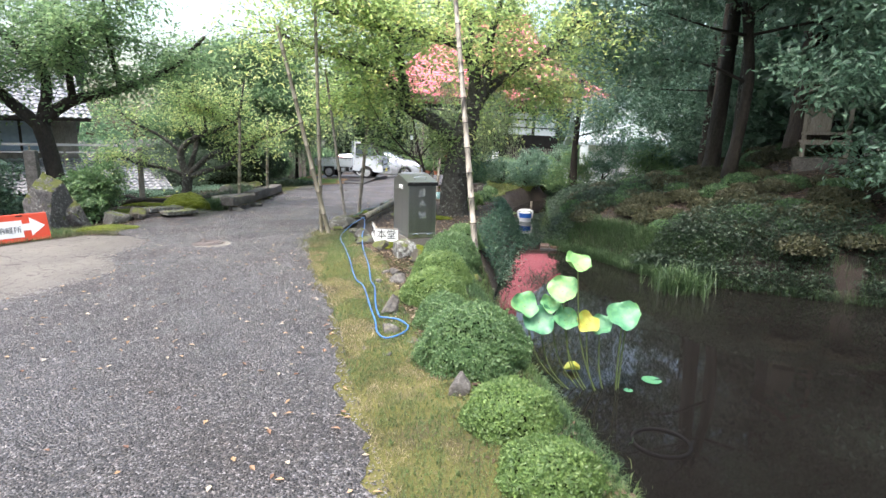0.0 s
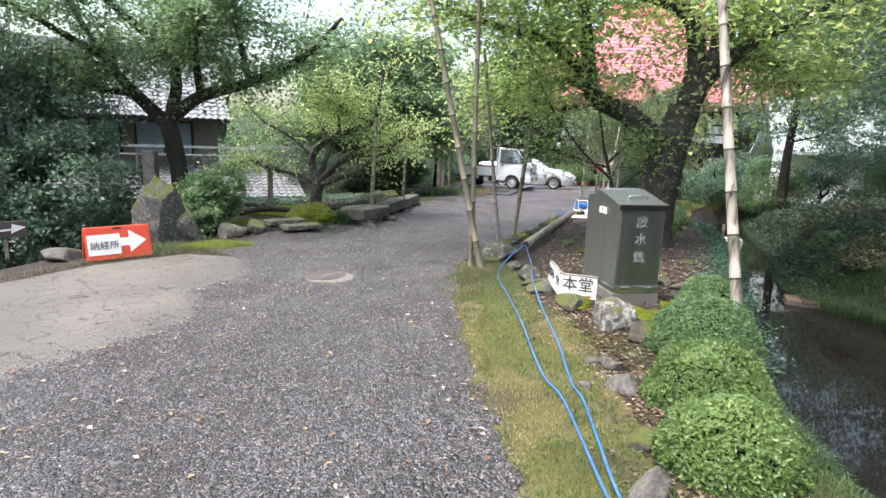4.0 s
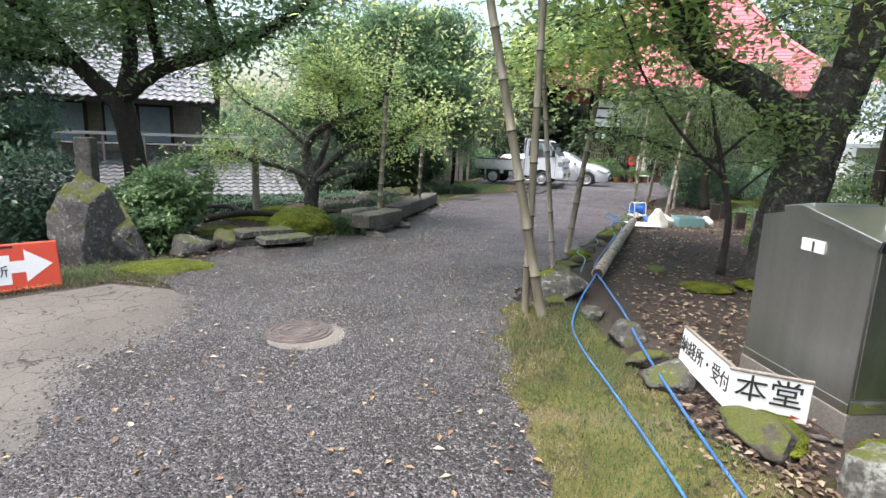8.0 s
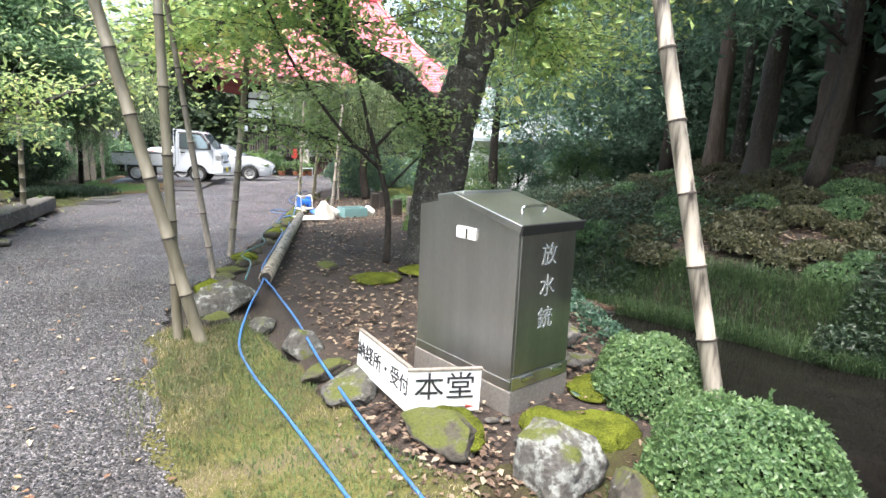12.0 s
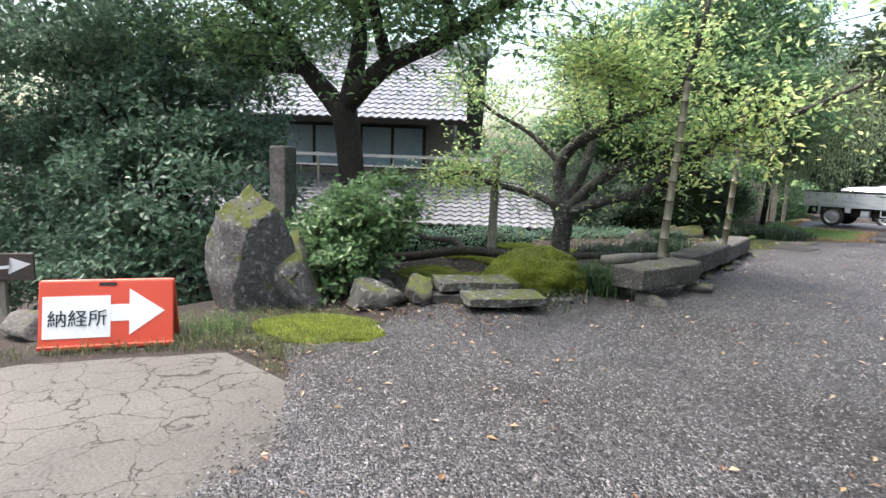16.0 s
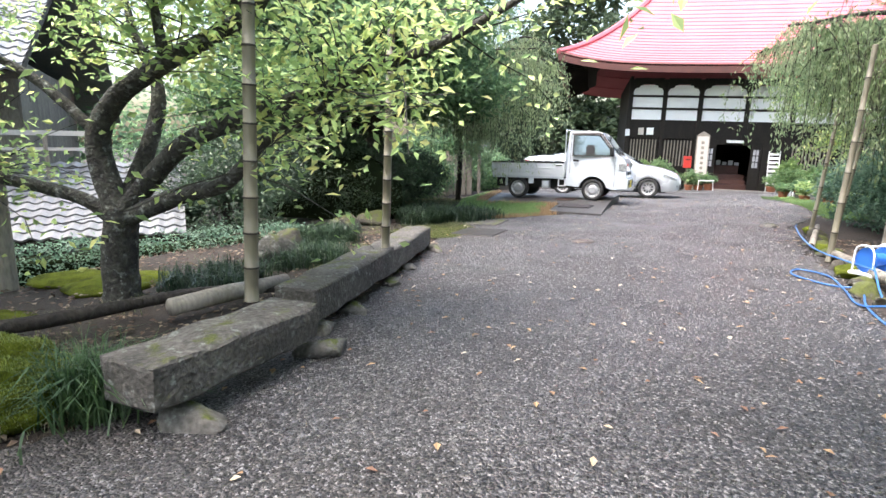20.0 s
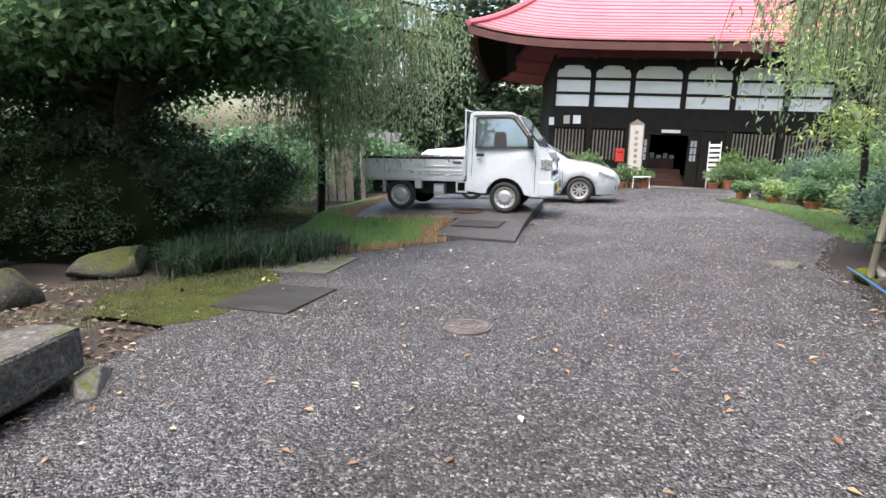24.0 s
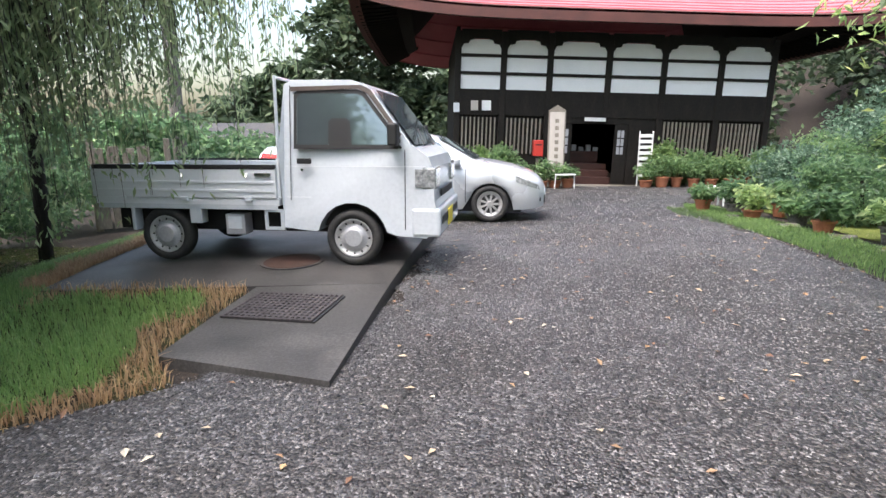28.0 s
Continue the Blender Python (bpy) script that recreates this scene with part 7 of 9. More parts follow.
n = 2600
y = rg.uniform(1.0, 8.4, n)
x = rx(y, V_OUT) + rg.normal(size=n) * 0.16 + 0.14
tagged(part("leaf_litter", leaves(MB(), np.stack([x, y, land_z(x, y) + 0.018], 1), 0.045, 0.03, 0.0, 1.0, flat=True), M["leaf_litter"]), "brown leaves on the soil between the verge and the bushes", "leaf litter", kind="stuff")
y = rg.uniform(0.5, 7.4, 5000)
x = rx(y, V_OUT) + 0.12 + rg.uniform(0, 1, 5000) * (near_x(y) - rx(y, V_OUT))
grass("bank_grass", np.stack([x, y, land_z(x, y)], 1), 0.06, 0.005, "sedge", "thin grass between the clipped bushes", 0.9)

# lawn at the head of the pond
HEAD_L = [(15.5, 1.35), (18, 1.2), (20, 1.3), (24, 1.9), (27, 2.2), (31, 3.0), (34, 4.5)]
HEAD_R = [(15.5, 1.5), (17, 1.6), (20, 2.3), (22.5, 3.3), (23.6, 4.4), (24, 8.0), (34, 9.5)]
v, f = strip(HEAD_L, HEAD_R, 15.5, 34, 0.2, 0.0, wav=0.06, cells=16, seed=8)
v[:, 2] = land_z(v[:, 0], v[:, 1]) + 0.006
M["moss_lawn"] = surf("moss_lawn", [(0.045, 0.05, 0.018), (0.075, 0.09, 0.024), (0.11, 0.13, 0.034), (0.15, 0.16, 0.06)], 1.6, 80, 1.0, 0.8, spec=0.1, bump_scale=0.02)
tagged(part("lawn", MB().addq(v, f), M["moss_lawn"], smooth=True), "yellow-green mossy lawn at the head of the pond", "grass", kind="structure")
root = field(14000, 15.6, 33.8, HEAD_L, HEAD_R)
root[:, 2] = land_z(root[:, 0], root[:, 1])
grass("lawn_grass", root, 0.05, 0.007, "grass_dull", "short grass at the head of the pond", 0.9)

# bright grass margin between the drive and the pots
EDGE_L = [(23.6, 0.5), (27, 1.06), (30.5, 1.6), (31.5, 1.95)]
EDGE_R = [(23.6, 1.35), (27, 1.9), (30.5, 2.3), (31.5, 2.4)]
M["margin_grass"] = leafy("margin_grass", [(0.05, 0.11, 0.024), (0.1, 0.19, 0.036), (0.17, 0.26, 0.055)], 0.4)
grass("margin_grass", field(13000, 23.6, 31.5, EDGE_L, EDGE_R), 0.07, 0.008, "margin_grass", "fresh green grass margin beside the drive", 0.9)

# clipped azaleas
BUSHES = [(-0.33, 6.15, 0.41, 0.52, "leaf_lime"), (-0.16, 7.08, 0.44, 0.56, "leaf_bush"), (0.07, 8.0, 0.32, 0.44, "leaf_bush"), (-0.06, 3.52, 0.48, 0.58, "leaf_bush"), (-0.27, 4.42, 0.32, 0.42, "leaf_bush"), (0.14, 2.42, 0.33, 0.36, "leaf_lime"), (0.27, 1.75, 0.29, 0.3, "leaf_lime"), (-0.4, 5.32, 0.38, 0.48, "leaf_lime"), (0.7, 0.8, 0.3, 0.3, "leaf_bush")]


def azalea(x, y, r, h, leaf, seed, label="clipped round azalea bush of small green leaves", z=None, size=(0.038, 0.024), dens=0.95, group="clipped bushes by the pond", name="azalea_bush"):
    z0 = (float(land_z(x, y)) if z is None else z) - 0.03
    t = thing(name, x, y, z0, label, "bush", group)
    q = np.random.default_rng(seed)
    # added dark lump: shade seen between the leaves
    shade_core = lump(r * 0.8, r * 0.8, h * 0.8, seed, 0.1, 2)
    part("inner_mass", shade_core, M["shade_core"], t)
    n = int(9500 * dens * (r / 0.4) ** 2)
    d = q.normal(size=(n, 3))
    d /= np.linalg.norm(d, axis=1)[:, None]
    d[:, 2] = np.abs(d[:, 2]) * 1.0 - 0.18
    bump = 1 + 0.15 * np.array([noise.noise(Vector(p) * 2.2 + Vector((seed, 0, 0))) + 0.4 * noise.noise(Vector(p) * 6 + Vector((seed, 3, 0))) for p in d])
    p = d * (bump * q.uniform(0.88, 1.06, n))[:, None] * np.array([r, r, h * 0.86])
    if dens > 1:
        tip = q.integers(n, size=22)
        p[q.integers(n, size=330)] = np.repeat(p[tip], 15, 0) * (1 + np.tile(np.linspace(0.02, 0.2, 15), 22) * np.repeat(q.uniform(0.3, 1.0, 22), 15))[:, None]
    p[:, 2] += h * 0.16
    part("foliage", leaves(MB(), p, size[0], size[1], -0.15, 1.0, facing=d), M[leaf], t)
    return t


for k, (x, y, r, h, lf) in enumerate(BUSHES):
    azalea(x, y, r, h, lf, 100 + k, size=(0.027, 0.018), dens=1.75)

# rocks along the verge and under the board
ROCKS = [(-0.86, 4.85, 0.14, 0.13, 0.26, "stone"), (-0.83, 4.22, 0.12, 0.1, 0.14, "stone"), (-0.86, 5.45, 0.14, 0.12, 0.16, "moss_rock"), (-0.92, 6.24, 0.14, 0.16, 0.18, "stone"), (-0.95, 6.6, 0.14, 0.12, 0.16, "stone"), (-1.1, 6.7, 0.1, 0.12, 0.1, "stone"), (-0.9, 7.5, 0.3, 0.26, 0.42, "lichen_bold"), (-0.66, 7.2, 0.2, 0.18, 0.22, "moss_rock"), (-1.25, 7.86, 0.3, 0.2, 0.2, "moss_rock"), (-1.56, 8.75, 0.2, 0.4, 0.2, "lichen_stone"), (-1.86, 9.65, 0.22, 0.4, 0.2, "lichen_stone"), (-2.42, 11.0, 0.36, 0.3, 0.36, "lichen_stone"), (-2.5, 10.55, 0.2, 0.2, 0.16, "moss_rock"), (-1.16, 6.2, 0.1, 0.09, 0.1, "stone"), (-0.19, 2.85, 0.15, 0.13, 0.2, "stone"), (-0.18, 9.2, 0.14, 0.16, 0.16, "stone"), (0.02, 8.9, 0.22, 0.18, 0.2, "stone"), (-0.12, 8.5, 0.14, 0.16, 0.14, "stone"), (-0.6, 3.95, 0.08, 0.1, 0.09, "stone"), (0.3, 5.6, 0.1, 0.16, 0.1, "moss_rock"), (0.2, 6.6, 0.13, 0.16, 0.1, "moss_rock"), (0.35, 10.6, 0.12, 0.14, 0.1, "moss_rock"), (-1.3, 11.9, 0.19, 0.14, 0.12, "moss_rock"), (-1.75, 9.05, 0.16, 0.22, 0.14, "moss_rock"), (-2.12, 10.3, 0.2, 0.24, 0.16, "lichen_stone")]
for k, (x, y, a, b, h, m_) in enumerate(ROCKS):
    stone(x, y, a, b, h, 200 + k, m_, turn=37 * k % 180, sub=4 if h > 0.13 else 3, label="lichen-spotted rock edging the verge" if m_.startswith("lichen") else "mossy brown rock edging the verge" if m_ == "moss_rock" else "small grey-brown edging rock")
# moss-topped rocks along the drive beyond the poles
for k, y in enumerate(np.arange(11.7, 22.2, 0.42)):
    x = float(rx(y, R_EDGE)) + 0.22 + rg.uniform(-0.05, 0.05)
    stone(x, y, rg.uniform(0.14, 0.22), rg.uniform(0.17, 0.26), rg.uniform(0.12, 0.19), 260 + k, "moss_rock" if k % 4 else "moss", turn=rg.uniform(0, 180), label="moss-covered rock in the row along the drive", z=gz(x, y))

# pond pieces
M["brick"] = surf("brick", [(0.06, 0.032, 0.024), (0.11, 0.06, 0.042), (0.13, 0.1, 0.08)], 9, 60, 0.9, 0.5, objrand=0.3)
raft = thing("brick_slab", 2.42, 11.6, WATER - 0.03, "old brick slab standing in the pond water", "brick slab", rz=-12)
part("base", MB().cbox(-0.34, 0.34, -0.2, 0.2, -0.3, 0.06, 0.02), M["dark_concrete"], raft)
for i in range(3):
    for j in range(3):
        part("brick", MB().cbox(-0.33 + i * 0.225, -0.12 + i * 0.225, -0.19 + j * 0.128, -0.072 + j * 0.128, 0.06, 0.12, 0.012), M["brick"], raft)
stone(1.97, 7.65, 0.34, 0.26, 0.5, 301, "lichen_stone", z=WATER - 0.34, label="dark mossy rock rising from the pond")
M["tub_black"] = plain("tub_black", (0.008, 0.008, 0.008), 0.85, spec=0.05)
ring = thing("pond_ring", 1.49, 3.06, WATER - 0.04, "dark round rim of a sunken tub at the water surface", "tub")
a = np.linspace(0, 2 * np.pi, 33)
part("rim", MB().tube(np.stack([0.23 * np.cos(a), 0.22 * np.sin(a), 0 * a + 0.045], 1), 0.015, seg=8), M["tub_black"], ring, smooth=True)
part("wall", MB().tube([(0, 0, -0.3), (0, 0, 0.03)], 0.222, seg=32, caps=False), M["tub_black"], ring)
bucket = thing("floating_pump", 2.45, 16.2, WATER, "blue and white pond pump housing at the water's edge", "pump")
M["blue_plastic"] = plain("blue_plastic", (0.03, 0.14, 0.5), 0.35)
part("float", MB().tube([(0, 0, -0.05), (0, 0, 0.12), (0, 0, 0.3)], [0.18, 0.19, 0.17], seg=20), M["white_paint"], bucket)
part("band", MB().tube([(0, 0, 0.13), (0, 0, 0.27)], 0.195, seg=20, caps=False), M["blue_plastic"], bucket)
part("cap", MB().tube(smooth_line([(-0.2, 0, 0.1), (-0.2, 0, 0.34), (0.2, 0, 0.34), (0.2, 0, 0.1)], 5), 0.03, seg=8), M["white_paint"], bucket)

# lotus
LX, LY = 1.06, 4.03
lotus = thing("lotus_plant", LX, LY, WATER - 0.1, "lotus with broad round leaves on tall stems in the pond", "lotus")
M["lotus_leaf"] = surf("lotus_leaf", [(0.05, 0.17, 0.09), (0.09, 0.25, 0.1), (0.17, 0.33, 0.1)], 5, 30, 0.5, 0.2, objrand=0.35)
M["lotus_old"] = surf("lotus_old", [(0.3, 0.16, 0.03), (0.32, 0.34, 0.05), (0.2, 0.33, 0.06)], 7, 30, 0.6, 0.2)
M["stem"] = plain("stem", (0.1, 0.14, 0.04), 0.6)
LEAVES = [(-0.1, -0.02, 1.18, 0.13, 40, 25), (-0.21, 0.05, 0.9, 0.15, 62, -25), (-0.57, 0.08, 0.73, 0.135, 64, 15), (-0.43, 0.02, 0.59, 0.15, 68, -10), (-0.31, 0.1, 0.73, 0.105, 52, 0), (-0.18, 0.0, 0.62, 0.12, 64, 5), (0.03, 0.0, 0.58, 0.115, 60, 10), (0.18, 0.05, 0.54, 0.12, 50, -30), (0.38, 0.0, 0.66, 0.155, 60, -8), (0.45, 0.07, 0.64, 0.13, 52, -30)]
for k, (dx, dy, h, r, tl_, yw) in enumerate(LEAVES):
    q = np.random.default_rng(400 + k)
    nr, ns = 6, 26
    a = np.linspace(0, 2 * np.pi, ns, endpoint=False)
    vv = [(0, 0, -0.03)]
    for i in range(1, nr + 1):
        rr = r * i / nr
        w = 1 + 0.07 * np.sin(3 * a + q.uniform(0, 6)) * (i / nr) ** 2 + 0.03 * np.sin(7 * a)
        zz = -0.03 + 0.05 * (i / nr) ** 2 + 0.025 * np.sin(4 * a + q.uniform(0, 6)) * (i / nr) ** 3
        vv += list(zip(rr * w * np.cos(a), rr * w * np.sin(a), zz))
    ff = [(0, 1 + j, 1 + (j + 1) % ns) for j in range(ns)] + [(1 + i * ns + j, 1 + (i + 1) * ns + j, 1 + (i + 1) * ns + (j + 1) % ns, 1 + i * ns + (j + 1) % ns) for i in range(nr - 1) for j in range(ns)]
    lf = part("leaf", MB().add(vv, ff), M["lotus_old"] if k == 6 else M["lotus_leaf"], lotus, "yellowing leaf" if k == 6 else "", smooth=True, m=pose(dx, dy, h + 0.22, tl_ * 0.75, 0, yw))
    part("stem", MB().tube(smooth_line([(dx * 0.3 + 0.26, dy * 0.4, -0.1), (dx * 0.8 + 0.06, dy, h * 0.5), (dx, dy + 0.02, h + 0.2)], 5), 0.007, seg=6), M["stem"], lotus)
for k, (px, py, r) in enumerate(((1.88, 4.27, 0.1), (1.55, 4.02, 0.045))):
    a = np.linspace(0.3, 2 * np.pi, 22)
    ob = part("lily_pad", MB().add([(0, 0, 0.004)] + [(r * math.cos(t), r * math.sin(t), 0.008) for t in a], [(0, j + 1, j + 2) for j in range(21)]), M["lotus_leaf"])
    ob.matrix_world = pose(px, py, WATER + 0.003, 0, 0, 50 * k)
    tagged(ob, "small green pad floating on the pond", "water plant", "pads on the pond")
dead = part("dead_leaf", lump(0.1, 0.08, 0.1, 431, 0.5, 3), M["lotus_old"], smooth=True)
dead.matrix_world = pose(1.12, 4.5, WATER + 0.02)
tagged(dead, "withered brown lotus leaf at the bank", "leaf")

# ground cover on the near bank by the cabinet
y = rg.uniform(8.0, 15.5, 9000)
x = near_x(y) - 0.24 + rg.normal(size=9000) * 0.2
z = np.maximum(land_z(x, y), WATER) + rg.uniform(0, 0.16, 9000)
M["leaf_blue"] = leafy("leaf_blue", [(0.015, 0.045, 0.03), (0.03, 0.085, 0.05), (0.055, 0.12, 0.06)], 0.25, 0.5)
tagged(part("ground_cover", leaves(MB(), np.stack([x, y, z], 1), 0.06, 0.03, 0.2), M["leaf_blue"]), "dark blue-green ground cover on the pond bank", "ground cover", kind="stuff")

# far-bank green with the shade of overhanging trees put into its colour
M["leaf_fern_shaded"] = leafy("leaf_fern_shaded", [(0.0075, 0.021, 0.0105), (0.017, 0.04, 0.019), (0.037, 0.07, 0.031)], 0.25, 0.5)
# far bank: sedge, ferns and low mossy bushes on the mound
y = np.concatenate([rg.uniform(8.3, 12.0, 8500), rg.uniform(6.0, 14, 5500), rg.uniform(12.5, 23.5, 5000)])
x = far_x(y) + rg.uniform(-0.15, 0.6, 19000)
grass("bank_sedge", np.stack([x, y, np.maximum(land_z(x, y), WATER) - 0.02], 1), 0.3, 0.009, "sedge", "long sedge drooping over the far bank", 1.1)
t0 = np.stack([3.75 + rg.normal(size=420) * 0.22, 7.95 + rg.normal(size=420) * 0.2, np.full(420, WATER)], 1)
grass("iris_clump", t0, 0.5, 0.018, "sedge", "clump of iris blades at the water's edge", 1.0)
y = rg.uniform(2.0, 9.4, 52000)
x = far_x(y) + rg.uniform(-0.25, 2.3, 52000) * rg.uniform(0.2, 1.0, 52000)
fz = np.array([noise.noise(Vector((a * 1.8, b * 1.8, 7))) for a, b in zip(x, y)])
x, y = x[fz > -0.3], y[fz > -0.3]
tagged(part("fern_bank", leaves(MB(), np.stack([x, y, np.maximum(land_z(x, y), WATER) + rg.uniform(0.02, 0.42, len(x))], 1), 0.075, 0.03, 0.2), M["leaf_fern_shaded"]), "ferns and leafy weeds along the far bank", "ferns", kind="stuff")
y = rg.uniform(11.5, 25.0, 26000)
x = far_x(y) + rg.uniform(-0.15, 3.2, 26000) * rg.uniform(0.2, 1.0, 26000)
tagged(part("ground_cover", leaves(MB(), np.stack([x, y, np.maximum(land_z(x, y), WATER) + rg.uniform(0.01, 0.3, 26000)], 1), 0.09, 0.045, 0.1), M["leaf_fern_shaded"]), "leafy green ground cover on the bank beyond the pond", "ground cover", kind="stuff")
k = 0
for i in range(13):
    for j in range(15):
        x = 2.9 + i * 0.6 + rg.uniform(-0.24, 0.24)
        y = 7.9 + j * 0.6 + rg.uniform(-0.24, 0.24)
        if x < float(far_x(y)) + 0.55 or math.hypot(x - 8.3, y - 11.3) < 0.9 or x > 10.4 or rg.uniform() < 0.08:
            continue
        r = rg.uniform(0.24, 0.46)
        azalea(x, y, r, r * rg.uniform(0.5, 0.85), ("leaf_dull_shaded", "leaf_dull_shaded", "leaf_maple", "leaf_dull_shaded")[k % 4], 500 + k, "low rounded azalea on the mossy mound", size=(0.062, 0.038), dens=0.17, group="low bushes on the mound")
        k += 1
n = 17000
y = rg.uniform(6.5, 17, n)
x = far_x(y) + rg.uniform(0.6, 6.5, n)
tagged(part("leaf_litter", leaves(MB(), np.stack([x, y, land_z(x, y) + 0.012], 1), 0.07, 0.045, 0.0, 1.0, flat=True), M["leaf_litter"]), "brown fallen leaves over the mound", "leaf litter", kind="stuff")

# little shrine on the mound
SX, SY = 8.3, 11.35
SZ = float(land_z(SX, SY)) - 0.02
shrine = thing("small_shrine", SX, SY, SZ, "small weathered wooden shrine with a gabled roof on the mound", "shrine", rz=-35)
shrine.matrix_world = shrine.matrix_world @ Matrix.Diagonal((1.35, 1.35, 1.35, 1))
hs = (3.2 - SZ) / 1.35
for x0 in (-0.3, 0.3):
    for y0 in (-0.25, 0.25):
        part("post", MB().cbox(x0 - 0.03, x0 + 0.03, y0 - 0.03, y0 + 0.03, 0, hs - 0.2, 0.004), M["wood_grey"], shrine)
part("base_stone", MB().cbox(-0.42, 0.42, -0.36, 0.36, -0.2, 0.1, 0.03), M["stone"], shrine)
part("floor", MB().cbox(-0.36, 0.36, -0.3, 0.3, 0.34, 0.38, 0.006), M["wood_grey"], shrine)
part("cella", MB().cbox(-0.3, 0.06, -0.23, 0.25, 0.5, hs - 0.22, 0.006), M["wood_grey"], shrine)
for zz in (0.3, 0.46):
    part("rail", MB().cbox(-0.34, 0.34, -0.29, -0.26, zz, zz + 0.04, 0.004), M["wood_grey"], shrine)
for k in range(5):
    part("panel", MB().cbox(-0.29 + k * 0.068, -0.229 + k * 0.068, -0.245, -0.23, 0.52, hs - 0.3, 0.003), M["wood_grey"], shrine)
for s in (-1, 1):
    rf = part("roof_slope", MB().cbox(-0.05, 0.56, -0.5, 0.5, 0, 0.03, 0.006), M["wood_grey"], shrine, m=pose(0, 0, hs, 0, 24, 0) if s > 0 else pose(0, 0, hs, 0, 24, 180))
    for k in range(5):
        part("batten", MB().box(0.02 + k * 0.11, 0.05 + k * 0.11, -0.5, 0.5, 0.03, 0.045), M["wood_dark"], rf)
part("ridge", MB().cbox(-0.05, 0.05, -0.52, 0.52, hs - 0.01, hs + 0.06, 0.01), M["wood_grey"], shrine)
wp = part("white_screen", MB().cbox(-0.3, 0.3, -0.03, 0.03, 0, 0.5, 0.01), M["plaster"])
wp.matrix_world = pose(9.3, 10.95, float(land_z(9.3, 10.95)) - 0.03, 0, 0, -30)
tagged(wp, "white painted panel beside the little shrine", "panel")

# moss, litter and small stones on the soil round the cabinet
n = 1100
x, y = rg.uniform(-1.7, 0.4, n), rg.uniform(6.9, 10.4, n)
ok = x < near_x(y) - 0.15
x, y = x[ok], y[ok]
tagged(part("leaf_litter", leaves(MB(), np.stack([x, y, land_z(x, y) + 0.012], 1), 0.042, 0.028, 0.0, 1.0, flat=True), M["leaf_litter"]), "brown leaves on the soil round the cabinet", "leaf litter", kind="stuff")
for k, (x, y, a, b, h) in enumerate([(-0.5, 7.75, 0.26, 0.2, 0.05), (-0.2, 8.15, 0.2, 0.18, 0.05), (-0.72, 7.85, 0.2, 0.14, 0.06), (-1.22, 7.95, 0.24, 0.16, 0.1), (-0.9, 11.2, 0.25, 0.3, 0.05), (-0.3, 11.4, 0.3, 0.25, 0.06)]):
    stone(x, y, a, b, h, 940 + k, "moss", 31 * k, 0.02, "flat moss cushion on the soil by the cabinet", rough=0.18, sub=4, name="moss_cushion", category="moss")
for k in range(26):
    x, y = rg.uniform(-1.1, -0.35), rg.uniform(3.6, 8.6)
    stone(x, y, rg.uniform(0.03, 0.07), rg.uniform(0.03, 0.06), rg.uniform(0.03, 0.06), 960 + k, "stone", 40 * k, 0.01, "small loose stone on the soil by the verge", sub=2)

# ---- garden on the house side ----
men = stone(-8.72, 10.72, 0.62, 0.42, 1.32, 601, "mossed_stone", 60, 0.05, "tall blunt standing stone patched with lichen", name="standing_stone", rough=0.35, sub=5)
for p in men.data.vertices:
    h = p.co.z / 1.32
    p.co.x *= 1.0 - 0.25 * h**2
    p.co.y *= 1.0 - 0.3 * h
    p.co.x += 0.1 * (0.5 - h)
    p.co.z *= 1.22
post = thing("stone_post", -9.7, 11.75, float(land_z(-9.7, 11.75)) - 0.1, "square weathered stone post behind the standing stone", "post", rz=20)
part("shaft", MB().cbox(-0.12, 0.12, -0.12, 0.12, 0, 1.86, 0.025), M["stone"], post)
clump_tree("evergreen_shrub", -8.75, 12.0, ([(0, 0, 0), (0.05, 0, 0.3), (0, 0, 0.7)], 0.03, 0.015), [((0, 0, 0.5), (0.72, 0.6, 0.5)), ((0.2, 0.2, 0.85), (0.6, 0.5, 0.42)), ((-0.3, -0.2, 0.35), (0.5, 0.5, 0.35)), ((0.3, -0.45, 0.25), (0.3, 0.3, 0.3))], M["bark_dark"], M["leaf_bush"], "leafy green shrub beside the standing stone", 11000, (0.09, 0.052), 61, clump=0.14, category="bush")
stone(-7.82, 11.62, 0.42, 0.36, 0.36, 602, "lichen_stone", 20, label="large pale lichened boulder beside the drive")
stone(-7.5, 11.98, 0.32, 0.28, 0.42, 603, "moss_rock", 50, label="boulder with a bright moss cap")
low_ = stone(-7.5, 10.75, 0.6, 0.42, 0.1, 604, "moss", 30, label="low cushion of yellow-green moss", rough=0.19, sub=4, freq=2.0)
mound_ = stone(-6.98, 13.38, 0.66, 0.46, 0.45, 605, "moss", 70, label="big rounded mound of bright green moss", rough=0.19, sub=4, name="moss_mound", category="moss", freq=1.9)
M["moss_fuzz"] = leafy("moss_fuzz", [(0.06, 0.085, 0.012), (0.13, 0.17, 0.02), (0.22, 0.26, 0.035)], 0.35)
fuzz(low_, 5000, 0.016, 0.006, M["moss_fuzz"], 2, "moss_fuzz")
fuzz(mound_, 9000, 0.02, 0.006, M["moss_fuzz"], 1, "moss_fuzz")
slab("flat_stone", -7.1, 12.4, 52, 0.85, 0.42, 0.1, gz(-7.1, 12.4) + 0.1, M["lichen_stone"], "flat grey stepping slab beside the drive", "stone slab", 7, 0.015)
slab("flat_stone", -6.66, 12.28, 55, 0.78, 0.4, 0.09, gz(-6.66, 12.3) + 0.04, M["lichen_stone"], "flat grey stepping slab beside the drive", "stone slab", 8, 0.015)
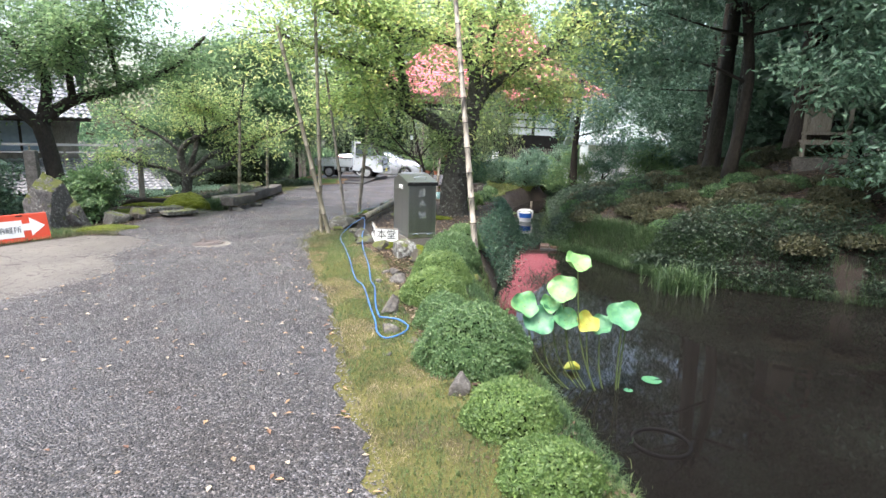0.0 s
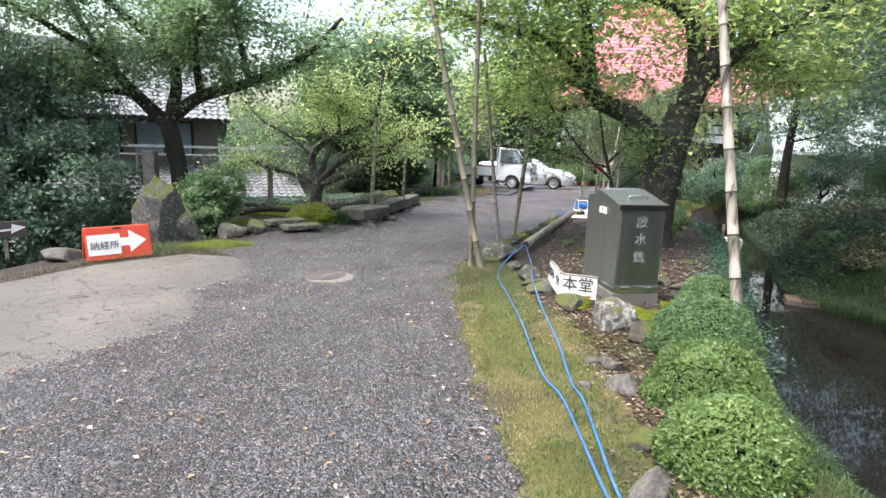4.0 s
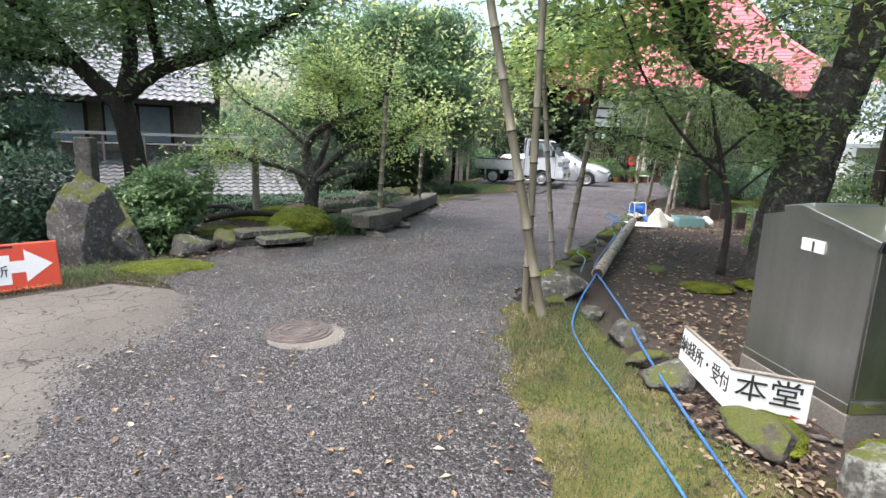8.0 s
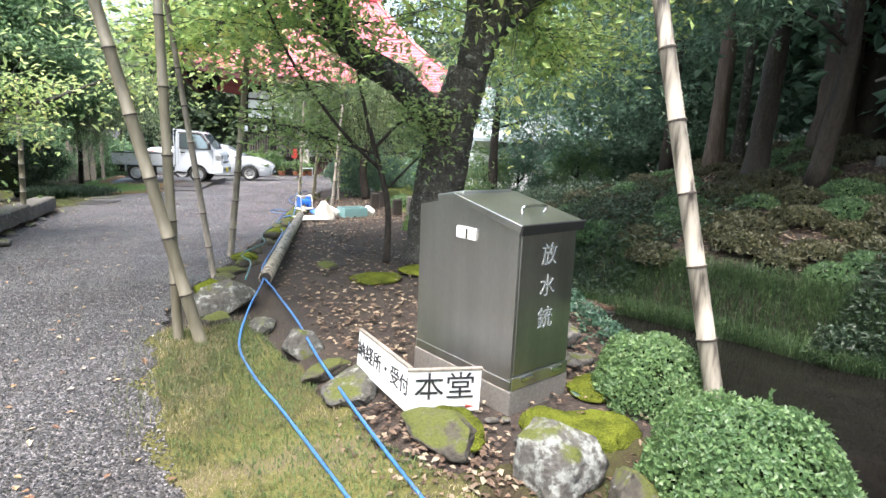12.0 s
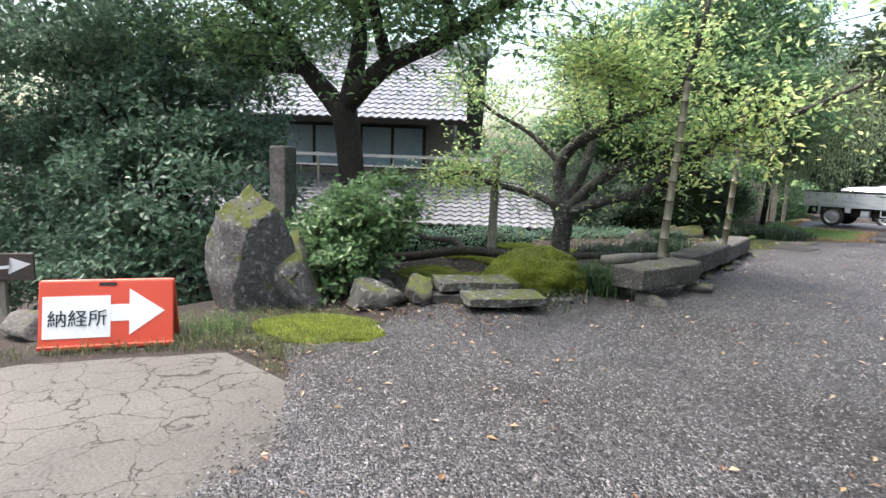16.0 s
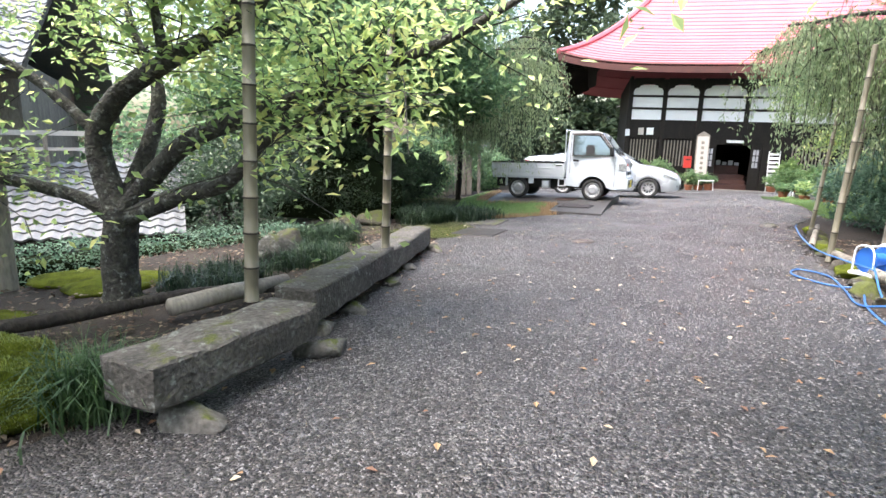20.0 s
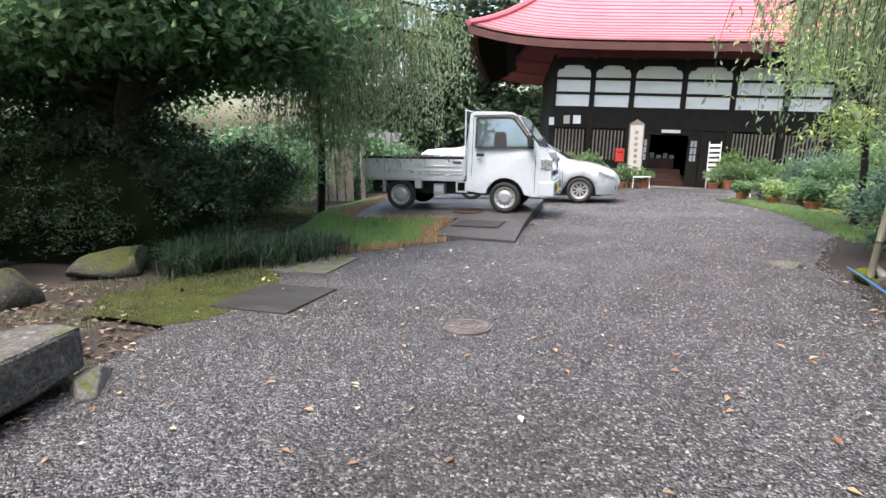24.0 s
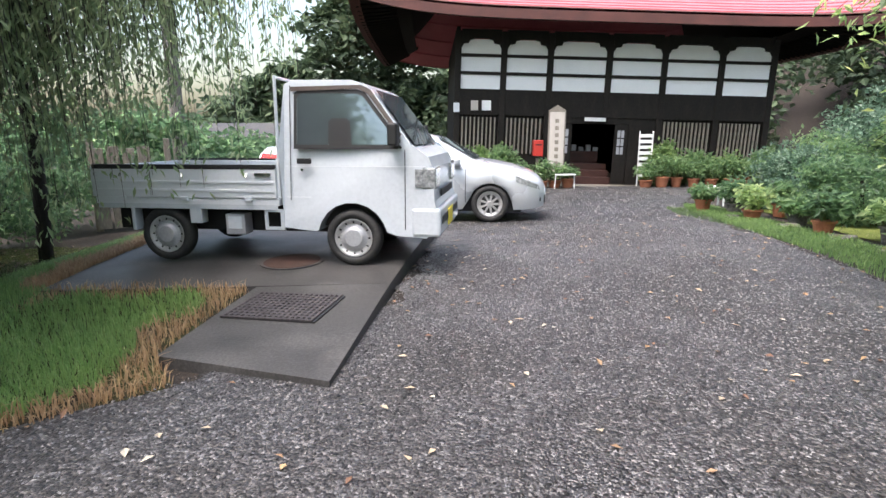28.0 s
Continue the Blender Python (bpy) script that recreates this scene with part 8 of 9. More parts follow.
slab("flat_stone", -7.3, 12.05, 45, 0.5, 0.3, 0.1, gz(-7.3, 12.05) + 0.0, M["dark_concrete"], "small dark stepping slab", "stone slab", 9, 0.015)
for k, (x, y, a, b, h) in enumerate([(-5.8, 13.9, 0.26, 0.2, 0.2), (-5.62, 14.98, 0.22, 0.18, 0.18), (-5.9, 15.35, 0.18, 0.18, 0.17), (-5.84, 17.0, 0.2, 0.16, 0.16), (-5.98, 18.95, 0.24, 0.18, 0.16), (-5.86, 16.0, 0.3, 0.15, 0.13), (-5.95, 17.7, 0.25, 0.14, 0.12), (-8.1, 12.0, 0.2, 0.2, 0.2), (-6.45, 13.0, 0.2, 0.16, 0.1), (-6.2, 14.0, 0.14, 0.12, 0.24)]):
    stone(x, y, a, b, h, 620 + k, "stone", 29 * k, label="rounded boulder under the stone edging")
stone(-7.3, 17.2, 0.3, 0.25, 0.5, 640, "lichen_stone", 10, label="upright mossy garden stone")
stone(-7.6, 17.9, 0.4, 0.3, 0.42, 641, "moss_rock", 60, label="brown mossy garden boulder")
stone(-7.9, 20.3, 0.42, 0.36, 0.5, 642, "moss_rock", 15, label="mossy boulder by the hedge")
stone(-7.9, 21.7, 0.55, 0.45, 0.4, 643, "moss_rock", 75, label="mossy boulder under the maple")
stone(-9.1, 9.05, 0.5, 0.3, 0.24, 644, "stone", 60, label="low dark rock beside the arrow sign")


def tuft(x, y, n, h, sp, mat, seed, label, w=0.011, z=None):
    q = np.random.default_rng(seed)
    p = np.stack([x + q.normal(size=n) * sp, y + q.normal(size=n) * sp, np.full(n, float(land_z(x, y)) if z is None else z)], 1)
    p[:, 2] = plane_z(p[:, 0], p[:, 1]) - 0.02 if z is None else z
    ob = part("grass_tuft", blades(MB(), p, h, w, 1.1), M[mat])
    return tagged(ob, label, "plant", kind="stuff")


tuft(-6.42, 13.85, 700, 0.4, 0.11, "grass_dark", 650, "tuft of arching dark grass beside the moss mound")
stone(-8.5, 11.1, 0.42, 0.4, 0.98, 606, "mossed_stone", 20, 0.05, "lower mossy stone leaning on the standing stone", rough=0.3, sub=4)
tuft(-8.15, 10.15, 420, 0.16, 0.16, "grass", 651, "tuft of green grass at the foot of the standing stone", w=0.007)
tuft(-8.75, 9.7, 380, 0.14, 0.18, "grass", 652, "tuft of green grass behind the red sign board", w=0.007)
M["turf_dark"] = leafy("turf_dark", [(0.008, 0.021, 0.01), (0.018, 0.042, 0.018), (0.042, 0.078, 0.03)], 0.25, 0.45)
for k, (x, y, n, h) in enumerate([(-7.6, 18.9, 900, 0.3), (-7.1, 17.4, 700, 0.28), (-7.4, 16.2, 500, 0.25), (-7.0, 21.9, 1000, 0.36), (-6.45, 22.2, 900, 0.36), (-6.1, 22.6, 500, 0.3), (-7.4, 22.6, 900, 0.36), (-6.7, 12.9, 120, 0.15)]):
    for j in range(4):
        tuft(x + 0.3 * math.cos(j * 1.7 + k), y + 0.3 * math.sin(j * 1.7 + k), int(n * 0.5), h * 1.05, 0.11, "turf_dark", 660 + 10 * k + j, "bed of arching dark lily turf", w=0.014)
# mossy patches
M["damp_moss"] = surf("damp_moss", [(0.014, 0.013, 0.009), (0.024, 0.026, 0.01), (0.042, 0.052, 0.011), (0.066, 0.078, 0.015)], 3.5, 90, 1.0, 1.0, bump_scale=0.02, spec=0.1)
v, f = strip([(19.9, -6.9), (20.6, -7.2), (21.4, -7.0), (21.95, -6.5)], [(19.9, -6.2), (20.2, -5.95), (21.2, -5.9), (21.95, -6.3)], 19.9, 21.95, 0.05, 0.016, wav=0.12, cells=10, seed=13)
patch_ = tagged(part("moss_patch", MB().addq(v, f), M["damp_moss"], smooth=True), "flat patch of damp moss beside the drive", "moss", kind="structure")
fuzz(patch_, 3500, 0.014, 0.006, M["grass_dull"], 3, "moss_fuzz", -1)
for k in range(9):
    x, y = rg.uniform(-9.4, -7.3), rg.uniform(13.0, 16.2)
    stone(x, y, rg.uniform(0.3, 0.6), rg.uniform(0.25, 0.5), rg.uniform(0.05, 0.1), 680 + k, "moss", rg.uniform(0, 180), label="low moss cushion on the garden soil", rough=0.15, name="moss_cushion", category="moss")
n = 4200
x, y = rg.uniform(-10, -6.4, n), rg.uniform(11.5, 21, n)
tagged(part("leaf_litter", leaves(MB(), np.stack([x, y, land_z(x, y) + 0.012], 1), 0.06, 0.04, 0.0, 1.0, flat=True), M["leaf_litter"]), "fallen leaves over the garden soil", "leaf litter", kind="stuff")

# fallen branch, short props and hedge
br = thing("fallen_branch", -8.4, 13.5, gz(-8.4, 13.5), "long crooked bare branch lying low over the garden", "branch")
part("bough", MB().tube(smooth_line([(-1.5, -1.0, 0.25), (-0.8, -0.3, 0.08), (0.0, 0.3, 0.22), (0.7, 0.9, 0.15), (1.4, 1.8, 0.2), (1.9, 2.6, 0.1)], 6), 0.075, 0.04, seg=9, wob=0.06), M["bark_dark"], br, smooth=True)
part("fork", MB().tube(smooth_line([(0.0, 0.3, 0.2), (-0.5, 0.6, 0.28), (-1.2, 0.8, 0.22), (-1.9, 0.9, 0.3)], 6), 0.06, 0.025, seg=8, wob=0.06), M["bark_dark"], br, smooth=True)
pp = thing("prop_post", -9.3, 15.6, float(land_z(-9.3, 15.6)), "short grey post holding up a low limb", "post")
part("stake", MB().tube([(0, 0, 0), (0.02, 0, 1.6)], 0.08, 0.07, seg=10, wob=0.05), M["wood_grey"], pp)
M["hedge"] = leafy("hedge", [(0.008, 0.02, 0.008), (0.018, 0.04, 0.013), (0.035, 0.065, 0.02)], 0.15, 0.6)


def hedge(x, y, rz_, L, W, H, mat, seed, label, n):
    z0 = float(land_z(x, y)) - 0.05
    t = thing("hedge", x, y, z0, label, "hedge", rz=rz_)
    q = np.random.default_rng(seed)
    # added dark block that stands for the hedge's shaded inside
    part("inner_mass", MB().cbox(-L / 2 + 0.1, L / 2 - 0.1, -W / 2 + 0.1, W / 2 - 0.1, 0, H - 0.1, 0.05), M["shade_core"], t)
    p = np.stack([q.uniform(-L / 2, L / 2, n), q.uniform(-W / 2, W / 2, n), q.uniform(0.02, H, n)], 1)
    ax = q.integers(0, 5, n)
    p[ax == 0, 2] = H + q.normal(size=(ax == 0).sum()) * 0.03
    p[(ax == 1) | (ax == 2), 1] = -W / 2 + q.normal(size=((ax == 1) | (ax == 2)).sum()) * 0.04
    p[ax == 3, 0] = L / 2 + q.normal(size=(ax == 3).sum()) * 0.04
    p[ax == 4, 0] = -L / 2 + q.normal(size=(ax == 4).sum()) * 0.04
    p += 0.11 * np.array([noise.noise_vector(Vector(a) * 1.7 + Vector((seed, 0, 0))) for a in p]) + q.normal(size=(n, 3)) * 0.03
    part("foliage", leaves(MB(), p, 0.055, 0.028, 0.1), mat, t)
    return t


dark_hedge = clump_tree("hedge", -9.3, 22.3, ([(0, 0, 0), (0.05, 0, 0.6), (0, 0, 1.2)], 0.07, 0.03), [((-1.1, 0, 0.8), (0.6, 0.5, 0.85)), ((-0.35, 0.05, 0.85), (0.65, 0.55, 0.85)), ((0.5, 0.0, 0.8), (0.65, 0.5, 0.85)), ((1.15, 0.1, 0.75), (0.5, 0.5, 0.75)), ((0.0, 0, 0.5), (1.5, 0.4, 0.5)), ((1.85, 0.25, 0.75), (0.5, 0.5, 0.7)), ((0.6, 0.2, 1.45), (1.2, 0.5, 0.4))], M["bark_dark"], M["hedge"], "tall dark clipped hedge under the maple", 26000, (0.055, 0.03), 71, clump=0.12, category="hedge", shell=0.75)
# lump added only to darken the hedge from inside
part("inner_mass", lump(1.75, 0.36, 1.5, 79, 0.12, 3), M["shade_core"], dark_hedge)
hedge(-10.2, 16.8, 58, 6.5, 0.7, 0.6, M["leaf_ever"], 72, "low clipped hedge along the garden edge above the house", 14000)
hedge(-11.2, 13.4, 60, 2.5, 0.7, 0.6, M["leaf_ever"], 73, "low clipped hedge along the garden edge", 6000)
clump_tree("evergreen_shrub", -8.9, 27.0, ([(0, 0, 0), (0.1, 0, 0.5), (0, 0, 1.0)], 0.05, 0.02), [((0, -0.6, 0.5), (0.8, 0.8, 0.5)), ((-0.4, 0.4, 0.9), (1.0, 1.0, 0.6)), ((0.2, 1.4, 0.7), (0.8, 0.9, 0.6)), ((-1.2, -0.8, 0.9), (0.9, 0.9, 0.7))], M["bark_dark"], M["leaf_maple"], "loose leafy hedge of evergreen shrubs behind the lawn", 15000, (0.075, 0.04), 74, clump=0.2, category="bush")

# lawn by the truck with its scorched margin
q = np.random.default_rng(75)
n = 44000
y = q.uniform(22.6, 28.7, n)
LAWN_L = [(22.55, -5.95), (24, -6.9), (26, -7.15), (28.7, -7.2)]
LAWN_R = [(22.55, -5.75), (23.5, -4.5), (23.85, -4.75), (25.15, -4.6), (25.25, -6.4), (28.7, -6.5)]


def lawn_lift(x, y):
    """The turf swells up to meet the edge of the concrete pad."""
    by_side = sstep(1.0, 0.05, rx(y, LAWN_R) - x) * sstep(23.3, 24.2, y)
    by_front = sstep(24.2, 25.1, y) * sstep(-7.2, -6.3, x)
    return np.maximum(by_side, by_front) * np.interp(y, [23.4, 24.7, 25.7, 28.2], [0.02, 0.06, 0.09, 0.17])


lo, hi = rx(y, LAWN_L), rx(y, LAWN_R)
u = q.uniform(0, 1, n)
x = lo + (hi - lo) * u
edge = np.minimum(hi - x, (y - 22.5) * 0.7)
dry = edge < 0.27 + 0.22 * np.array([noise.noise(Vector((a * 2.2, b * 2.2, 3))) for a, b in zip(x, y)])
M["grass_fresh"] = leafy("grass_fresh", [(0.06, 0.135, 0.028), (0.12, 0.225, 0.045), (0.2, 0.3, 0.07)], 0.45)
dry = dry | ((y > 24.95 + 0.25 * np.sin(x * 5.1) * np.sin(x * 1.7)) & (x > -6.3) & (y < 25.27))
root = np.stack([x, y, plane_z(x, y) + lawn_lift(x, y) - 0.01], 1)
grass("lawn_grass", root[~dry], 0.12, 0.007, "grass_fresh", "fresh green grass beside the parked truck", 0.7)
keep_ = dry & (q.uniform(0, 1, n) < 0.5)
grass("dry_grass", root[keep_], 0.12, 0.008, "grass_dry", "orange dried grass along the concrete", 0.8)
v, f = strip(LAWN_L, LAWN_R, 22.6, 28.7, 0.08, 0.002, wav=0.03, cells=12, seed=21)
v[:, 2] += lawn_lift(v[:, 0], v[:, 1])
lw = part("lawn_patch", MB().addq(v, f), M["bank_turf"], smooth=True)
tagged(lw, "turf under the grass beside the truck", "grass", kind="structure")
kerb = thing("log_edging", -7.15, 27.4, gz(-7.15, 27.4), "thin pale log laid as an edging along the grass", "edging")
part("log", MB().tube(smooth_line([(0.2, -2.05, 0.07), (0.1, -0.8, 0.05), (-0.08, 0.9, 0.03), (-0.22, 2.4, 0.0)], 5), 0.045, 0.035, seg=8, wob=0.08), M["wood_grey"], kerb, smooth=True)
part("side_stub", MB().tube([(0.15, -1.3, 0.06), (0.02, -0.75, 0.14)], 0.018, 0.01, seg=6), M["wood_grey"], kerb)

# mossy floor under the trees behind the log
v, f = strip([(23.2, -9.6), (28, -9.8)], [(23.2, -7.0), (24.4, -7.25), (28, -7.3)], 23.2, 28, 0.1, 0.004, wav=0.2, cells=20, seed=22)
v[:, 2] = land_z(v[:, 0], v[:, 1]) + 0.012 + 0.03 * np.array([noise.noise(Vector((p[0] * 3, p[1] * 3, 1))) for p in v])
floor_moss = tagged(part("moss_patch", MB().addq(v, f), M["damp_moss"], smooth=True), "damp mossy soil under the trees behind the log edging", "moss", kind="structure")
fuzz(floor_moss, 9000, 0.03, 0.007, M["grass_dull"], 5, "moss_fuzz", -1)
q2 = np.random.default_rng(76)
x, y = q2.uniform(-9.6, -7.3, 500), q2.uniform(23.3, 27.8, 500)
tagged(part("leaf_litter", leaves(MB(), np.stack([x, y, land_z(x, y) + 0.05], 1), 0.07, 0.04, 0.0, 1.0, flat=True), M["leaf_litter"]), "brown leaves strewn under the trees", "fallen leaves", kind="stuff")

# covers in the drive
M["iron"] = surf("iron", [(0.05, 0.04, 0.038), (0.1, 0.085, 0.08), (0.15, 0.13, 0.12)], 8, 70, 0.7, 0.4, metal=0.3)


def cover(x, y, r, mat, label, collar=0.0):
    t = thing("manhole_cover", x, y, gz(x, y) + 0.012, label, "manhole cover")
    t.matrix_world = pose(x, y, gz(x, y) + 0.012, 0, -1.1, 0)
    part("disc", MB().tube([(0, 0, -0.03), (0, 0, 0.012)], r, seg=40), mat, t)
    for k in range(3):
        rr = r * (0.35 + 0.25 * k)
        a = np.linspace(0, 2 * np.pi, 41)
        part("rib", MB().tube(np.stack([rr * np.cos(a), rr * np.sin(a), 0 * a + 0.013], 1), 0.006, seg=5), mat, t)
    for k in range(10):
        c, s = math.cos(k * 0.628), math.sin(k * 0.628)
        part("rib", MB().tube([(c * r * 0.4, s * r * 0.4, 0.013), (c * r * 0.85, s * r * 0.85, 0.013)], 0.005, seg=4), mat, t)
    if collar:
        a = np.linspace(-2.1, 1.2, 24)
        ro = r + collar * np.clip(np.cos((a + 0.5) * 0.9), 0.05, 1)
        vv = [((r + 0.002) * math.cos(t_), (r + 0.002) * math.sin(t_), 0.006) for t_ in a] + [(o * math.cos(t_), o * math.sin(t_), 0.0) for o, t_ in zip(ro, a)]
        part("collar", MB().add(vv, [(j, 24 + j, 25 + j, j + 1) for j in range(23)]), M["concrete"], t, "exposed concrete collar")
    return t


cover(-4.62, 9.02, 0.29, M["iron"], "round iron manhole cover with an exposed concrete collar in the gravel", 0.16)
cover(-3.95, 20.08, 0.17, M["iron"], "small round rusty cover flush with the gravel")
M["plate_dark"] = surf("plate_dark", [(0.011, 0.0105, 0.01), (0.024, 0.023, 0.022), (0.05, 0.048, 0.045)], 3.0, 60, 0.6, 0.5, rough_var=0.2)
for nm, cx, cy, L, W, rz_, mt, lb in (("access_plate", -5.66, 20.7, 0.76, 0.74, 78, "plate_dark", "dark square access cover with two lifting slots"), ("access_plate", -5.82, 22.0, 0.8, 0.72, 82, "stone", "worn pale square concrete cover")):
    t = thing(nm, cx, cy, gz(cx, cy) + 0.012, lb, "cover", rz=rz_)
    t.matrix_world = pose(cx, cy, gz(cx, cy) + 0.014, 0, -1.1, 0) @ pose(0, 0, 0, 0, 0, rz_)
    part("plate", MB().cbox(-L / 2, L / 2, -W / 2, W / 2, -0.04, 0.016, 0.006), M[mt], t)
    for s in (-1, 1):
        part("slot", MB().box(s * 0.2 - 0.012, s * 0.2 + 0.012, -0.05, 0.05, 0.0165, 0.018), M["black"], t)
    part("seam", MB().box(-0.004, 0.004, -W / 2 + 0.02, W / 2 - 0.02, 0.0163, 0.0175), M["black"], t)

# grass round the arrow sign
q = np.random.default_rng(76)
n = 5000
x = q.uniform(-13, -7.0, n)
y = np.interp(x, [-13, -8.7, -8.35, -7.4], [5.2, 6.9, 8.9, 10.1]) + np.abs(q.normal(size=n)) * 0.5
grass("roadside_grass", np.stack([x, y, plane_z(x, y) - 0.01], 1), 0.1, 0.008, "grass_dull", "rough grass behind the arrow sign", 0.8)

M["board_brown"] = surf("board_brown", [(0.03, 0.022, 0.018), (0.06, 0.046, 0.04), (0.1, 0.08, 0.07)], 4, 40, 0.85, 0.4, stretch=(0.3, 0.3, 2))
small = thing("small_sign", -10.2, 8.9, gz(-10.2, 8.9), "small dark wooden board with faded white writing and an arrow", "sign", rz=52)
for x0 in (-0.42, 0.12):
    part("post", MB().cbox(x0 - 0.025, x0 + 0.025, -0.02, 0.03, -0.05, 0.4, 0.005), M["wood_grey"], small)
bd_ = part("board", MB().cbox(-0.66, 0.42, -0.045, -0.02, 0.3, 0.56, 0.008), M["board_brown"], small, "weathered brown board")
M_arrow = [(0.06, -0.048, 0.43), (0.24, -0.048, 0.45), (0.22, -0.048, 0.52), (0.4, -0.048, 0.46), (0.2, -0.048, 0.36), (0.24, -0.048, 0.42), (0.07, -0.048, 0.4)]
part("arrow", MB().add(M_arrow, [(0, 1, 5, 6), (2, 3, 4), (1, 2, 4, 5)]), M["white_paint"], bd_, "white arrow")
for k in range(5):
    part("character_bar", MB().box(-0.6 + k * 0.13, -0.52 + k * 0.13, -0.048, -0.0455, 0.38 + 0.012 * (k % 2), 0.48 - 0.01 * (k % 3)), M["faded_white"], bd_)

# ---- hose, reel, logs and bags ----
M["hose_blue"] = surf("hose_blue", [(0.02, 0.08, 0.24), (0.035, 0.13, 0.34), (0.07, 0.2, 0.42)], 6, 60, 0.4, 0.1)
M["hose_green"] = surf("hose_green", [(0.02, 0.1, 0.11), (0.04, 0.16, 0.17)], 6, 60, 0.4, 0.1)


def hose(pts, mat, label, r=0.0095):
    p = np.array([(x, y, float(plane_z(x, y)) + 0.03 + dz) for x, y, dz in pts])
    ob = part("garden_hose", MB().tube(smooth_line(p, 8), r, seg=7), M[mat], smooth=True)
    return tagged(ob, label, "hose", "garden hoses")


hose([(-0.98, 4.55, 0.02), (-0.78, 4.47, 0.02), (-0.66, 4.3, 0), (-0.72, 4.08, 0), (-0.86, 3.97, 0), (-0.96, 4.15, 0), (-1.02, 4.5, 0), (-1.12, 4.94, 0), (-1.32, 5.86, 0), (-1.46, 6.2, 0), (-1.57, 6.62, 0), (-1.75, 7.4, 0), (-2.03, 8.6, 0), (-2.2, 9.25, 0), (-2.3, 9.9, 0), (-2.22, 10.6, 0.08), (-2.08, 11.4, 0.12), (-2.02, 12.4, 0.1), (-1.8, 13.8, 0.06), (-1.55, 15.2, 0.03), (-1.5, 16.4, 0), (-1.35, 17.2, 0), (-1.2, 17.8, 0.2)], "hose_blue", "long blue garden hose lying along the verge")
hose([(-0.98, 4.55, 0.03), (-1.06, 4.94, 0.02), (-1.18, 5.86, 0), (-1.27, 6.2, 0), (-1.39, 6.95, 0), (-1.59, 7.87, 0), (-1.76, 9.0, 0.06), (-1.85, 10.0, 0.08), (-1.98, 11.0, 0.1), (-2.08, 11.9, 0.12), (-1.9, 13.2, 0.08), (-1.7, 14.6, 0.04), (-1.72, 15.4, 0), (-1.72, 16.2, 0), (-1.6, 16.9, 0), (-1.42, 17.4, 0)], "hose_blue", "second blue hose twined along the first")
hose([(-1.3, 17.6, 0.02), (-1.55, 17.75, 0), (-1.75, 18.2, 0), (-1.6, 18.5, 0), (-1.42, 18.2, 0), (-1.5, 17.6, 0), (-1.62, 17.0, 0), (-1.45, 16.7, 0.06), (-1.3, 16.4, 0.05)], "hose_blue", "loose loops of blue hose on the gravel")
hose([(-1.1, 18.0, 0.12), (-1.3, 18.8, 0.16), (-1.15, 19.8, 0.16), (-0.85, 21.0, 0.16), (-0.6, 21.7, 0.1)], "hose_blue", "blue hose running over mossy rocks")
hose([(-2.25, 11.2, 0.2), (-2.2, 12.2, 0.16), (-2.3, 13.0, 0.1), (-2.0, 13.8, 0.08), (-2.0, 14.8, 0.05), (-1.6, 16.0, 0.06)], "hose_green", "faded green hose along the mossy rocks")

reel = thing("hose_reel", -1.02, 18.2, gz(-1.02, 18.2) + 0.06, "blue plastic hose reel in a white frame", "hose reel", rz=28)
reel.matrix_world = reel.matrix_world @ Matrix.Diagonal((0.85, 0.85, 0.95, 1))
M["white_plastic"] = plain("white_plastic", (0.66, 0.67, 0.66), 0.4)
part("base", MB().cbox(-0.2, 0.2, -0.16, 0.16, 0, 0.035, 0.01), M["white_plastic"], reel)
for s in (-1, 1):
    part("frame_side", MB().tube(smooth_line([(s * 0.17, -0.13, 0.03), (s * 0.17, -0.1, 0.3), (s * 0.17, 0.1, 0.3), (s * 0.17, 0.13, 0.03)], 4), 0.011, seg=7), M["white_plastic"], reel)
    part("flange", MB().tube([(s * 0.12, 0, 0.17), (s * 0.135, 0, 0.17)], 0.135, seg=28), M["blue_plastic"], reel)
part("carry_bar", MB().tube([(-0.17, 0, 0.315), (0.17, 0, 0.315)], 0.012, seg=8), M["white_plastic"], reel)
part("drum", MB().tube([(-0.12, 0, 0.17), (0.12, 0, 0.17)], 0.07, seg=20), M["blue_plastic"], reel)


def logpole(x0, y0, x1, y1, r, mat, label, dz=0.06):
    t = thing("fallen_pole", x0, y0, gz(x0, y0) + dz, label, "pole", "poles laid on the ground")
    d = np.array([x1 - x0, y1 - y0, gz(x1, y1) - gz(x0, y0)])
    part("pole", MB().tube([d * s for s in (0, 0.3, 0.31, 0.6, 0.61, 1)], [r, r * 0.97, r * 1.05, r * 0.95, r * 1.03, r * 0.9], seg=10), M[mat], t, smooth=True)
    part("cut_end", MB().tube([d * -0.004, d * 0.0], r * 0.8, seg=10), M["wood_dark"], t)
    return t


logpole(-2.05, 11.5, -1.3, 15.9, 0.075, "bamboo_old", "grey bamboo pole laid along the soil bed", 0.15)
logpole(-1.1, 17.2, -1.0, 19.2, 0.055, "bamboo_old", "pale bamboo pole lying behind the rocks", 0.1)
logpole(-1.0, 19.9, -0.2, 22.0, 0.04, "wood_grey", "thin grey pole lying under the trees", 0.08)
M["sack"] = surf("sack", [(0.4, 0.38, 0.34), (0.55, 0.54, 0.5), (0.64, 0.63, 0.6)], 5, 40, 0.7, 0.5)
M["crate"] = surf("crate", [(0.12, 0.24, 0.25), (0.18, 0.32, 0.33)], 5, 40, 0.6, 0.2)
